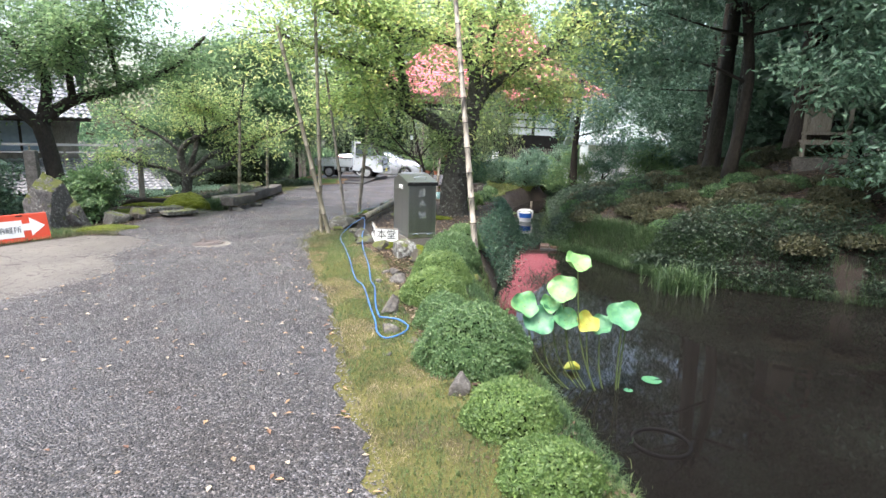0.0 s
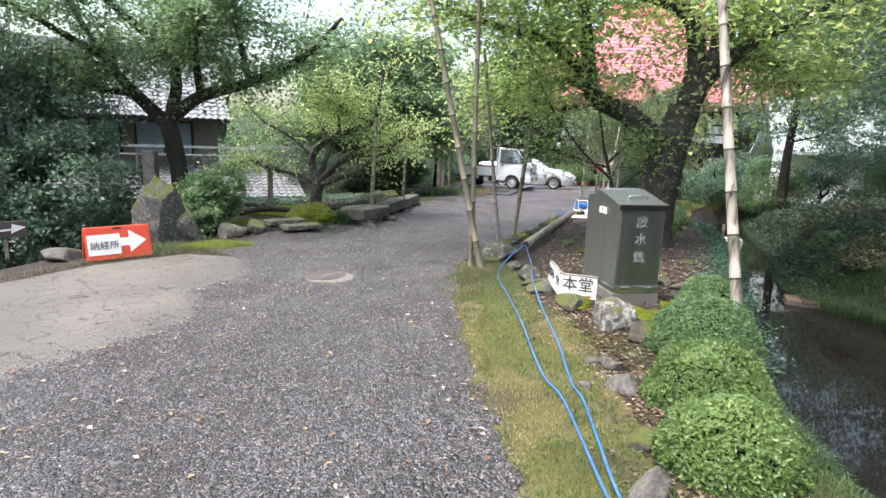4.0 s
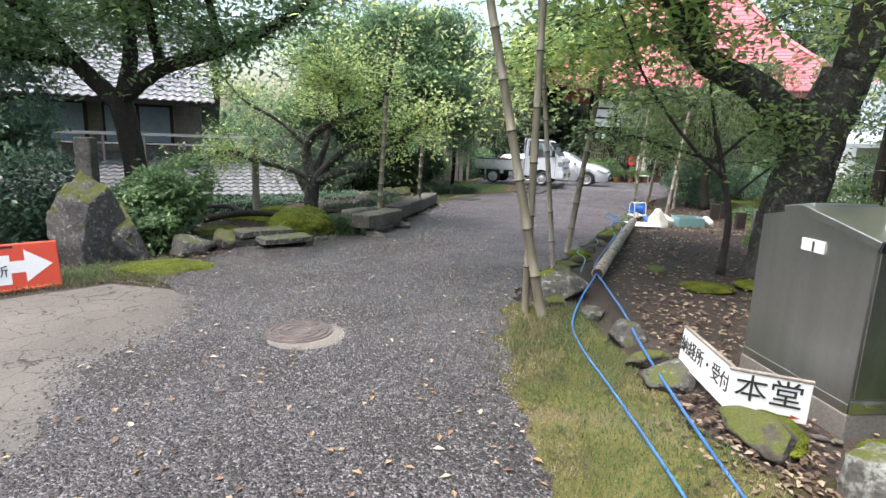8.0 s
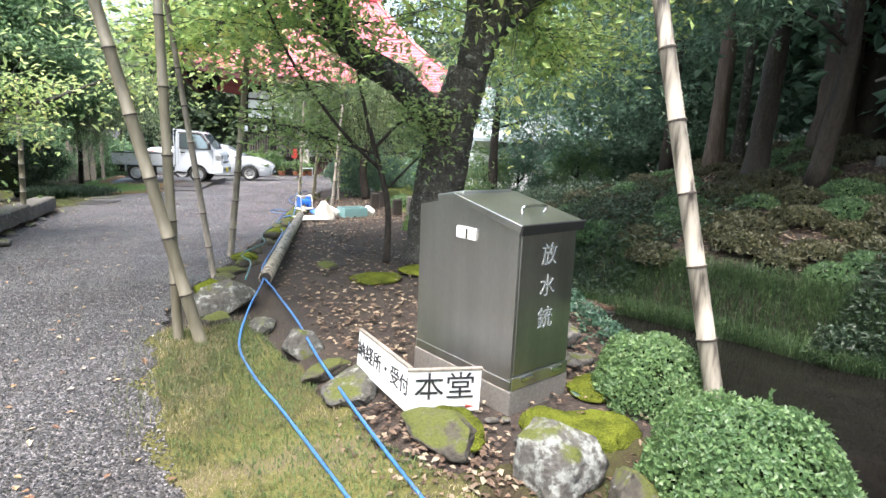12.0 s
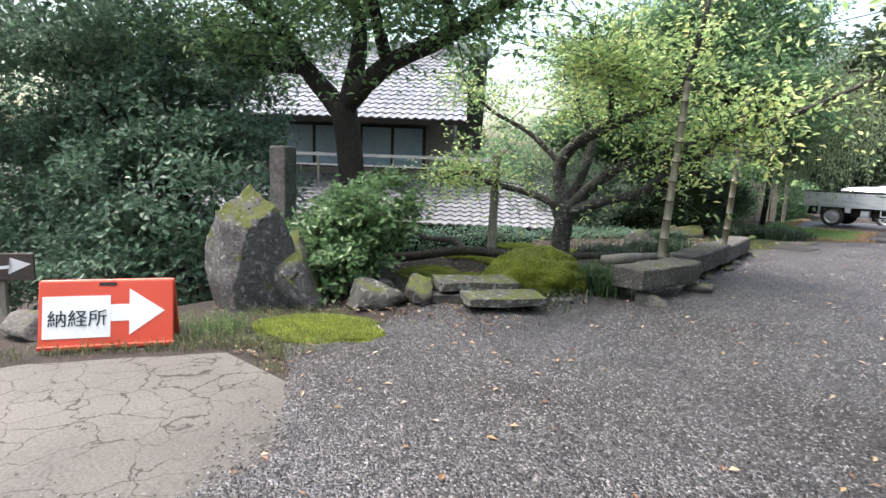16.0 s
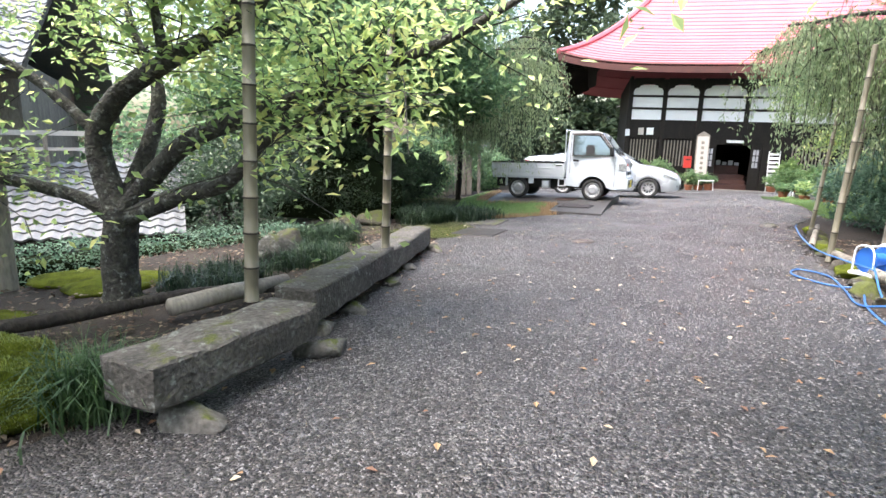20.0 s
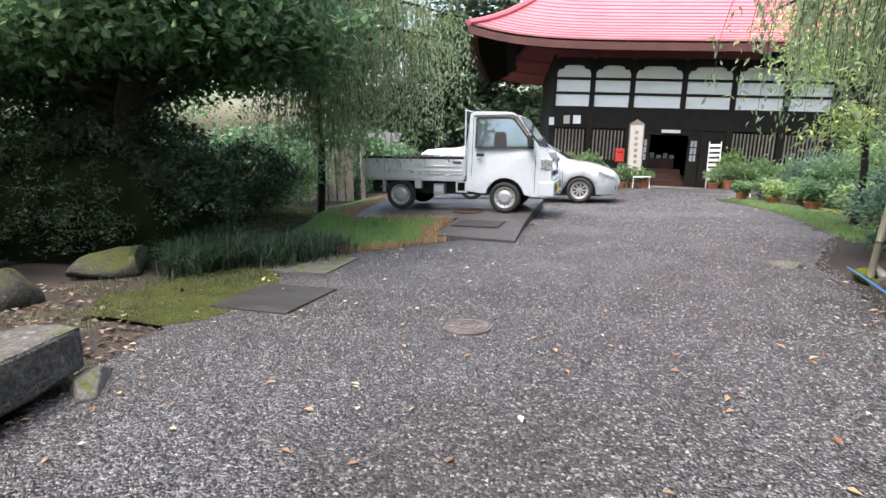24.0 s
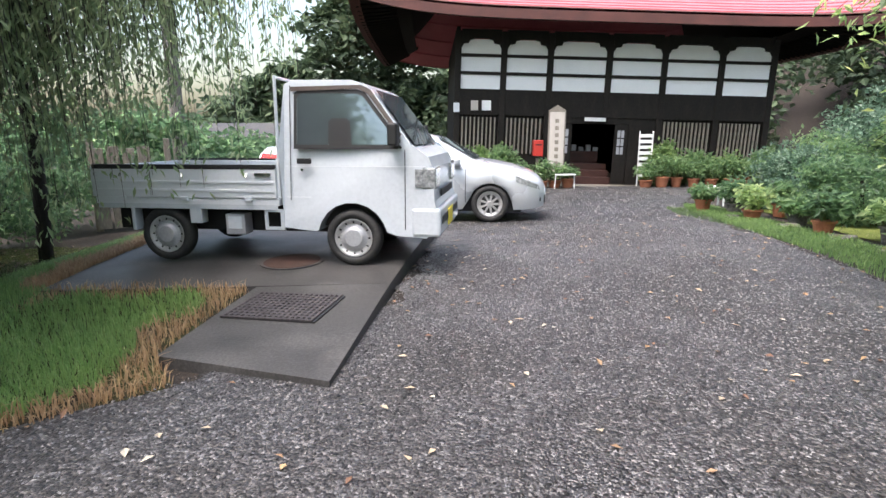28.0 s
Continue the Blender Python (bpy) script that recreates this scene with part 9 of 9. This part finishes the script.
for k, (x, y, a, b, h, m_, lb) in enumerate([(-0.5, 17.3, 0.28, 0.22, 0.26, "sack", "slumped white plastic sack on the soil"), (0.3, 17.4, 0.24, 0.22, 0.3, "sack", "slumped pale sack beside a crate"), (-0.75, 16.6, 0.2, 0.2, 0.42, "sack", "full clear plastic sack by the path"), (-0.8, 18.0, 0.2, 0.16, 0.16, "blue_plastic", "crumpled blue plastic sheet")]):
    stone(x, y, a, b, h, 700 + k, m_, 40 * k, label=lb, name="sack", category="sack", rough=0.35, z=gz(x, y))
cr = thing("crate", -0.1, 17.2, gz(-0.1, 17.2), "grey-green plastic crate full of clippings", "crate", rz=15)
for x0, x1, y0, y1 in ((-0.27, 0.27, -0.2, -0.18), (-0.27, 0.27, 0.18, 0.2), (-0.27, -0.25, -0.18, 0.18), (0.25, 0.27, -0.18, 0.18)):
    part("side", MB().cbox(x0, x1, y0, y1, 0, 0.2, 0.004), M["crate"], cr)
part("bottom", MB().cbox(-0.25, 0.25, -0.18, 0.18, 0, 0.1, 0.004), M["leaf_litter"], cr)
wb = part("white_board", MB().cbox(-0.3, 0.3, -0.22, 0.22, 0, 0.015, 0.004), M["white_plastic"])
wb.matrix_world = pose(-1.05, 16.45, gz(-1.05, 16.45) + 0.05, 3, 2, 20)
tagged(wb, "white plastic board lying on the ground", "board")

# soil bed between drive and pond: litter
n = 5200
y = rg.uniform(8.2, 21, n)
lo, hi = np.interp(y, [8.2, 9.5, 11.5, 21], [-1.2, -1.6, -1.95, -0.7]), np.minimum(near_x(y) - 0.25, 1.2)
x = lo + (hi - lo) * rg.uniform(0, 1, n)
tagged(part("leaf_litter", leaves(MB(), np.stack([x, y, land_z(x, y) + 0.012], 1), 0.06, 0.04, 0.0, 1.0, flat=True), M["leaf_litter"]), "fallen leaves on the dark soil bed", "leaf litter", kind="stuff")
# sapling near the cabinet
tree("cherry_sapling", -0.62, 11.9, ([(0, 0, 0), (0.0, 0, 0.6), (-0.12, 0.0, 1.1), (-0.2, 0, 1.4)], 0.035, 0.022),
    [([(-0.1, 0, 1.0), (-0.5, -0.15, 1.35), (-0.95, -0.3, 1.9), (-1.25, -0.35, 2.5)], 0.022, 0.008), ([(-0.15, 0, 1.2), (0.15, -0.1, 1.5), (0.55, -0.2, 1.55)], 0.018, 0.007), ([(-0.2, 0, 1.35), (-0.3, 0.1, 1.9), (-0.4, 0.1, 2.5)], 0.018, 0.007), ([(-0.15, 0, 1.15), (-0.7, 0.1, 1.3), (-1.2, 0.2, 1.45)], 0.016, 0.006), ([(0.0, 0, 0.8), (0.4, 0.1, 1.15), (0.8, 0.15, 1.3)], 0.014, 0.006)],
    M["bark_dark"], M["leaf_light"], "thin cherry sapling with pale green and yellow leaves", twigs=170, reach=0.6, per=20, size=(0.085, 0.04), seed=81, scatter=0.11, up=0.05, twig_r=0.005, grow=1.15)
# stakes and shade under the weeping cherry
for x0, y0, x1, y1, h, r in ((-1.05, 19.2, -0.9, 19.15, 2.5, 0.045), (-0.4, 21.7, -0.2, 21.6, 2.6, 0.04), (0.1, 20.5, 0.15, 20.4, 2.2, 0.05), (-0.4, 18.2, -0.15, 18.2, 2.4, 0.05), (-0.62, 20.3, -0.35, 20.2, 2.5, 0.04)):
    bamboo(x0, y0, gz(x0, y0), x1, y1, gz(x0, y0) + h, r, "wood_grey" if r > 0.045 else "bamboo", "slim pole staking the weeping cherry", nodes=7, group="poles under the weeping cherry")
for k, (x, y, h) in enumerate([(1.0, 16.4, 0.5), (0.7, 18.6, 0.42), (1.0, 19.0, 0.42), (0.9, 17.2, 0.4)]):
    t = thing("stone_post", x, y, float(land_z(x, y)) - 0.05, "short dark wooden bollard in the garden", "post", "garden posts")
    part("shaft", MB().cbox(-0.09, 0.09, -0.09, 0.09, 0, h, 0.02), M["wood_dark"] if k else M["stone"], t)
clump_tree("camellia_bush", 0.9, 21.8, None, [((0, 0, 0.7), (0.8, 0.8, 0.7)), ((0.5, 0.8, 0.9), (0.9, 0.8, 0.8)), ((-0.2, 1.0, 0.5), (0.6, 0.7, 0.5))], M["bark_dark"], M["leaf_ever"], "dense dark evergreen bush under the weeping cherry", 12000, (0.08, 0.035), 82, clump=0.15, category="bush")
for k, (x, y, r, h) in enumerate([(0.6, 14.3, 0.32, 0.36), (1.0, 15.2, 0.3, 0.36), (2.9, 15.6, 0.4, 0.4), (3.1, 16.8, 0.42, 0.45), (2.4, 18.2, 0.4, 0.4), (1.5, 18.9, 0.35, 0.35), (0.4, 13.2, 0.26, 0.3)]):
    azalea(x, y, r, h, ("leaf_lime", "leaf_bush")[k % 2], 830 + k, "rounded azalea at the head of the pond", dens=0.32, size=(0.055, 0.03), group="bushes at the head of the pond")

# wooden rail beyond the pond
fence = thing("rail_fence", 3.4, 20.6, float(land_z(3.4, 20.6)), "low fence of peeled poles beyond the pond", "fence", rz=14)
for k in range(4):
    part("post", MB().tube([(k * 0.9, 0, 0), (k * 0.9, 0, 0.75)], 0.045, seg=8), M["wood_grey"], fence)
for zz, t_ in ((0.3, 0.1), (0.6, 0.22)):
    part("rail", MB().tube([(-0.3, 0.05, zz - t_), (2.9, 0.05, zz + 0.1)], 0.04, seg=8), M["bamboo"], fence)
gf_ = thing("grey_fence", 6.2, 27.5, float(land_z(6.2, 27.5)), "grey corrugated metal fence beyond the pond", "fence")
for k in range(22):
    part("sheet", MB().cbox(k * 0.16, k * 0.16 + 0.13, 0, 0.03, 0, 1.0, 0.01), M["bed_grey"], gf_)

# planting and pots before the hall
M["terracotta"] = surf("terracotta", [(0.2, 0.07, 0.035), (0.3, 0.11, 0.055), (0.36, 0.16, 0.09)], 7, 50, 0.85, 0.2)


def pot_plant(x, y, r, h, ph, leaf, seed, z=None, mat="terracotta"):
    z0 = gz(x, y) if z is None else z
    t = thing("potted_plant", x, y, z0, "green plant in a brown clay pot before the hall", "potted plant", "potted plants")
    part("pot", MB().tube([(0, 0, 0), (0, 0, h * 0.85), (0, 0, h * 0.86), (0, 0, h)], [r * 0.7, r * 0.95, r * 1.08, r * 1.08], seg=18), M[mat], t)
    q = np.random.default_rng(seed)
    n = 380
    d = q.normal(size=(n, 3))
    d /= np.linalg.norm(d, axis=1)[:, None]
    p = d * q.uniform(0.4, 1, (n, 1)) * np.array([r * 2.0, r * 2.0, ph / 2]) + np.array([0, 0, h + ph / 2])
    for k in range(4):
        part("stalk", MB().tube([(0, 0, h - 0.02), tuple(q.normal(size=2) * r) + (h + ph * 0.8,)], 0.01, 0.005, seg=5), M["stem"], t)
    part("foliage", leaves(MB(), p, 0.12, 0.06, 0.3), M[leaf], t)
    return t


for k, (x, y) in enumerate([(0.35, 37.7), (0.75, 37.75), (1.15, 37.7), (3.6, 37.7), (4.1, 37.7), (4.6, 37.8), (5.1, 37.7), (5.7, 37.8), (6.3, 37.7), (7.0, 37.8), (-0.4, 37.9), (-1.0, 37.9)]):
    pot_plant(x, y, rg.uniform(0.16, 0.22), rg.uniform(0.22, 0.34), rg.uniform(0.4, 0.8), ("leaf_bush", "leaf_mid")[k % 2], 850 + k)
for k, (x, y) in enumerate([(1.85, 30.5), (2.15, 30.0), (2.0, 29.2), (2.2, 28.4), (2.0, 27.6), (2.25, 26.8), (2.7, 29.6), (3.2, 31.0)]):
    pot_plant(x, y, rg.uniform(0.11, 0.15), rg.uniform(0.16, 0.24), rg.uniform(0.25, 0.45), ("leaf_mid", "leaf_maple", "leaf_light")[k % 3], 870 + k, mat=("terracotta", "stone")[k % 2])
for k, (x, y, rr, hh) in enumerate([(-1.9, 38.2, 0.8, 1.3), (-0.9, 38.3, 0.7, 1.2), (4.3, 38.4, 0.6, 1.3), (5.3, 38.3, 0.7, 1.2), (6.4, 38.3, 0.7, 1.1), (7.6, 38.2, 0.8, 1.2), (-3.2, 38.5, 0.7, 1.3)]):
    clump_tree("hydrangea_bush", x, y, None, [((0, 0, hh * 0.5), (rr * 0.8, rr * 0.6, hh * 0.45)), ((0.2, 0.1, hh * 0.8), (rr * 0.5, rr * 0.5, hh * 0.25))], M["bark"], M["leaf_mid" if k % 2 else "leaf_lime"], "broad-leaved bush before the hall's slatted front", 1600, (0.16, 0.1), 890 + k, clump=0.2, category="bush")
tab = thing("wooden_tablet", 0.88, 38.3, gz(0.88, 38.3) + 0.1, "tall pale wooden name tablet with a pointed top", "signboard")
part("board", MB().add([(-0.27, -0.03, 0.3), (0.27, -0.03, 0.3), (0.27, -0.03, 2.3), (0, -0.03, 2.47), (-0.27, -0.03, 2.3), (-0.27, 0.03, 0.3), (0.27, 0.03, 0.3), (0.27, 0.03, 2.3), (0, 0.03, 2.47), (-0.27, 0.03, 2.3)], [(0, 1, 2, 3, 4), (9, 8, 7, 6, 5), (0, 5, 6, 1), (1, 6, 7, 2), (2, 7, 8, 3), (3, 8, 9, 4), (4, 9, 5, 0)]), M["wood_grey"], tab)
M["pale_board"] = surf("pale_board", [(0.4, 0.37, 0.33), (0.52, 0.48, 0.43)], 4, 40, 0.8, 0.2, stretch=(1, 1, 0.2))
part("face", MB().box(-0.23, 0.23, -0.036, -0.031, 0.4, 2.25), M["pale_board"], tab)
for k in range(7):
    part("character_bar", MB().box(-0.06, 0.06, -0.039, -0.0365, 0.6 + k * 0.22, 0.72 + k * 0.22), M["wood_grey"], tab)
for s in (-1, 1):
    part("leg", MB().cbox(s * 0.22 - 0.035, s * 0.22 + 0.035, -0.035, 0.035, -0.15, 0.32, 0.005), M["wood_grey"], tab)
M["post_red"] = plain("post_red", (0.45, 0.04, 0.03), 0.4)
mbx = thing("post_box", 0.38, 38.75, TZ + 0.16, "red post box on a stand by the entrance", "post box")
part("stand", MB().cbox(-0.05, 0.05, -0.05, 0.05, 0, 1.1, 0.01), M["wood_grey"], mbx)
part("case", MB().cbox(-0.16, 0.16, -0.13, 0.13, 1.1, 1.62, 0.02), M["post_red"], mbx)
part("slot", MB().box(-0.1, 0.1, -0.135, -0.131, 1.45, 1.49), M["black"], mbx)
bd = thing("white_stand", 3.75, 38.3, gz(3.75, 38.3), "white lattice stand with papers beside the entrance", "stand")
for x0 in (-0.22, 0.2):
    part("upright", MB().cbox(x0, x0 + 0.03, -0.02, 0.02, 0, 1.75, 0.004), M["white_paint"], bd)
for k in range(8):
    part("slat", MB().cbox(-0.2, 0.2, -0.015, 0.015, 0.3 + k * 0.18, 0.4 + k * 0.18, 0.003), M["white_paint"], bd)
st = thing("white_stool", 2.6, 31.6, gz(2.6, 31.6), "small white stool among the pots", "stool")
part("seat", MB().cbox(-0.2, 0.2, -0.14, 0.14, 0.36, 0.4, 0.01), M["white_paint"], st)
for x0 in (-0.18, 0.15):
    for y0 in (-0.12, 0.09):
        part("leg", MB().cbox(x0, x0 + 0.03, y0, y0 + 0.03, 0, 0.36, 0.004), M["white_paint"], st)
sh = thing("plant_shelf", 0.95, 37.2, gz(0.95, 37.2), "low white metal plant stand", "stand")
part("top", MB().cbox(-0.3, 0.3, -0.12, 0.12, 0.42, 0.45, 0.005), M["white_paint"], sh)
for x0 in (-0.29, 0.26):
    part("leg", MB().tube([(x0, 0, 0.42), (x0 * 1.1, 0, 0)], 0.015, seg=6), M["white_paint"], sh)
for x0, zz, w, h, m_ in ((-2.25, 2.25, 0.2, 0.3, "bed_grey"), (-1.65, 2.3, 0.24, 0.32, "pale_board"), (-1.25, 2.3, 0.3, 0.32, "plaster")):
    t = thing("wall_plate", x0, TY - 0.13, TZ + zz + 0.45, "small notice plate fixed to the hall's beam", "plate", "plates on the beam")
    part("plate", MB().cbox(-w / 2, w / 2, -0.02, 0.02, 0, h, 0.004), M[m_], t)

# grass margin and border before the pots
n = 5000
y = rg.uniform(23.6, 31, n)
x = np.interp(y, [23.6, 25.3, 27, 30, 31], [0.75, 1.15, 1.25, 1.15, 1.4]) + rg.uniform(0, 0.75, n) * np.interp(y, [23.6, 28, 31], [0.5, 1, 0.4])
grass("border_grass", np.stack([x, y, plane_z(x, y) - 0.01], 1), 0.08, 0.008, "grass", "bright grass border before the flower pots", 0.6)
for k, (x, y) in enumerate([(1.3, 25.2), (1.7, 26.2), (1.95, 27.2), (2.0, 28.2), (1.8, 29.4), (-0.85, 22.3), (2.4, 25.4)]):
    stone(x, y, 0.25, 0.2, 0.14, 910 + k, "stone", 50 * k, label="flat grey border stone", flat=0.4)
clump_tree("fern_bush", 2.6, 26.0, None, [((0, 0, 0.35), (0.7, 0.6, 0.35)), ((0.6, 0.8, 0.4), (0.6, 0.6, 0.4))], M["bark"], M["leaf_light"], "light green leafy border plant", 3000, (0.1, 0.04), 95, clump=0.15, category="bush")

# utility pole, old fence and shed past the truck
up_ = thing("utility_pole", -8.6, 33.0, gz(-8.6, 33), "pale concrete utility pole", "pole")
part("pole", MB().tube([(0, 0, 0), (0, 0, 7)], 0.16, 0.11, seg=14), M["concrete"], up_)
of = thing("board_fence", -8.5, 29.6, float(land_z(-8.5, 29.6)), "weathered grey boards and posts by the hedge", "fence", rz=25)
for k in range(4):
    part("board", MB().cbox(k * 0.22, k * 0.22 + 0.18, -0.02, 0.02, 0.05, 1.35 + 0.03 * (k % 2), 0.006), M["wood_grey"], of)
for k in (0, 1.1):
    part("post", MB().cbox(k - 0.05, k + 0.05, 0.02, 0.12, 0, 1.5, 0.01), M["wood_grey"], of)
sd = thing("shed", -12.2, 47.0, -1.2, "small dark outbuilding with a tiled roof far behind the truck", "building")
part("wall", MB().box(-1.6, 1.6, 0, 2.4, 0, 2.2), M["wood_dark"], sd)
for s in (-1, 1):
    part("roof", MB().cbox(-2.0, 2.0, 0, 1.7, 0, 0.1, 0.02), M["dark_concrete"], sd, m=pose(0, 1.2, 2.95, -24, 0, 0) if s > 0 else pose(0, 1.2, 2.95, -24, 0, 180))
lg = thing("cut_log", -6.75, 15.62, gz(-6.75, 15.6) + 0.12, "short pale cut log lying behind the stone block", "log", rz=70)
part("log", MB().tube([(-0.6, 0, 0.0), (-0.1, 0.02, 0.0), (0.5, 0, 0)], [0.07, 0.075, 0.065], seg=12, wob=0.05), M["wood_grey"], lg, smooth=True)
part("stub", MB().tube([(0.1, 0, 0.03), (0.2, 0.02, 0.16)], 0.025, 0.02, seg=7), M["bark"], lg)

# ---- loose stones and leaves on the drive, last ----
def chips(n, y0, y1, size, seed, margin=False):
    q = np.random.default_rng(seed)
    y = q.uniform(y0, y1, n)
    lx, rxx = rx(y, L_EDGE), rx(y, R_EDGE)
    x = lx + (rxx - lx) * q.uniform(-0.01, 1.02, n)
    if margin:
        x = lx + 0.05 - np.abs(q.normal(size=n)) * (0.1 + 0.3 * np.abs(np.sin(y * 2.1) * np.sin(y * 5.3)))
    c = np.stack([x, y, plane_z(x, y) + 0.012], 1)
    s = size * q.uniform(0.5, 1.5, (n, 1))
    a = q.uniform(0, np.pi, n)
    ca, sa = np.cos(a)[:, None], np.sin(a)[:, None]
    ex = np.concatenate([ca, sa, 0 * ca], 1) * s * q.uniform(0.9, 1.5, (n, 1))
    ey = np.concatenate([-sa, ca, 0 * ca], 1) * s * q.uniform(0.6, 1.0, (n, 1))
    ez = np.array([0, 0, 1.0]) * s * q.uniform(0.35, 0.75, (n, 1)) + ex * q.normal(size=(n, 1)) * 0.2
    v = np.stack([c + ex, c - 0.5 * ex + ey, c - 0.5 * ex - ey, c + ez], 1)
    mb = MB()
    mb.v.append(v.reshape(-1, 3))
    b = np.arange(n)[:, None] * 4
    mb.n = 4 * n
    mb.f = np.concatenate([b + np.array([i, (i + 1) % 3, 3]) for i in range(3)]).tolist()
    return mb


tagged(part("gravel_stones", chips(215000, -0.5, 29, 0.008, 901), M["stone_chip"]), "loose crushed grey stones of the drive", "gravel", kind="stuff")
tagged(part("gravel_stones", chips(16000, 29, 38.3, 0.014, 902), M["stone_chip"]), "loose crushed grey stones before the hall", "gravel", kind="stuff")
tagged(part("gravel_stones", chips(5500, 0.5, 9.6, 0.0075, 904, True), M["stone_chip"]), "gravel strewn over the edge of the concrete", "gravel", kind="stuff")
q = np.random.default_rng(903)
n = 1250
y = q.uniform(0, 30, n)
lx, rxx = rx(y, L_EDGE), rx(y, R_EDGE)
u = q.uniform(0, 1, n)
u = np.where(q.uniform(0, 1, n) < 0.5, np.where(q.uniform(0, 1, n) < 0.5, u**3, 1 - u**3), u)
x = lx + (rxx - lx) * u
tagged(part("fallen_leaves", leaves(MB(), np.stack([x, y, plane_z(x, y) + 0.026], 1), 0.055, 0.032, 0.0, 1.0, flat=True), M["leaf_fallen"]), "yellow and brown leaves scattered on the gravel", "fallen leaves", kind="stuff")

# litter, moss and thin grass on the bed along the far side of the drive
y = q.uniform(9.9, 22.2, 3600)
x = rx(y, L_EDGE) - 0.05 - np.abs(q.normal(size=3600)) * 0.9
c = np.stack([x, y, plane_z(x, y) + 0.01], 1)
tagged(part("leaf_litter", leaves(MB(), c[:2000], 0.06, 0.036, 0.0, 1.0, flat=True), M["leaf_litter"]), "brown leaves and twigs on the garden bed", "leaf litter", kind="stuff")
spot = np.array([noise.noise(Vector((p[0] * 1.5, p[1] * 1.5, 6))) for p in c]) > 0.1
near = np.repeat(c[spot], 9, 0)
near = near + q.normal(size=near.shape) * (0.05, 0.05, 0)
grass("bed_grass", near, 0.06, 0.005, "grass_dull", "thin grass and moss on the garden bed", 0.9)
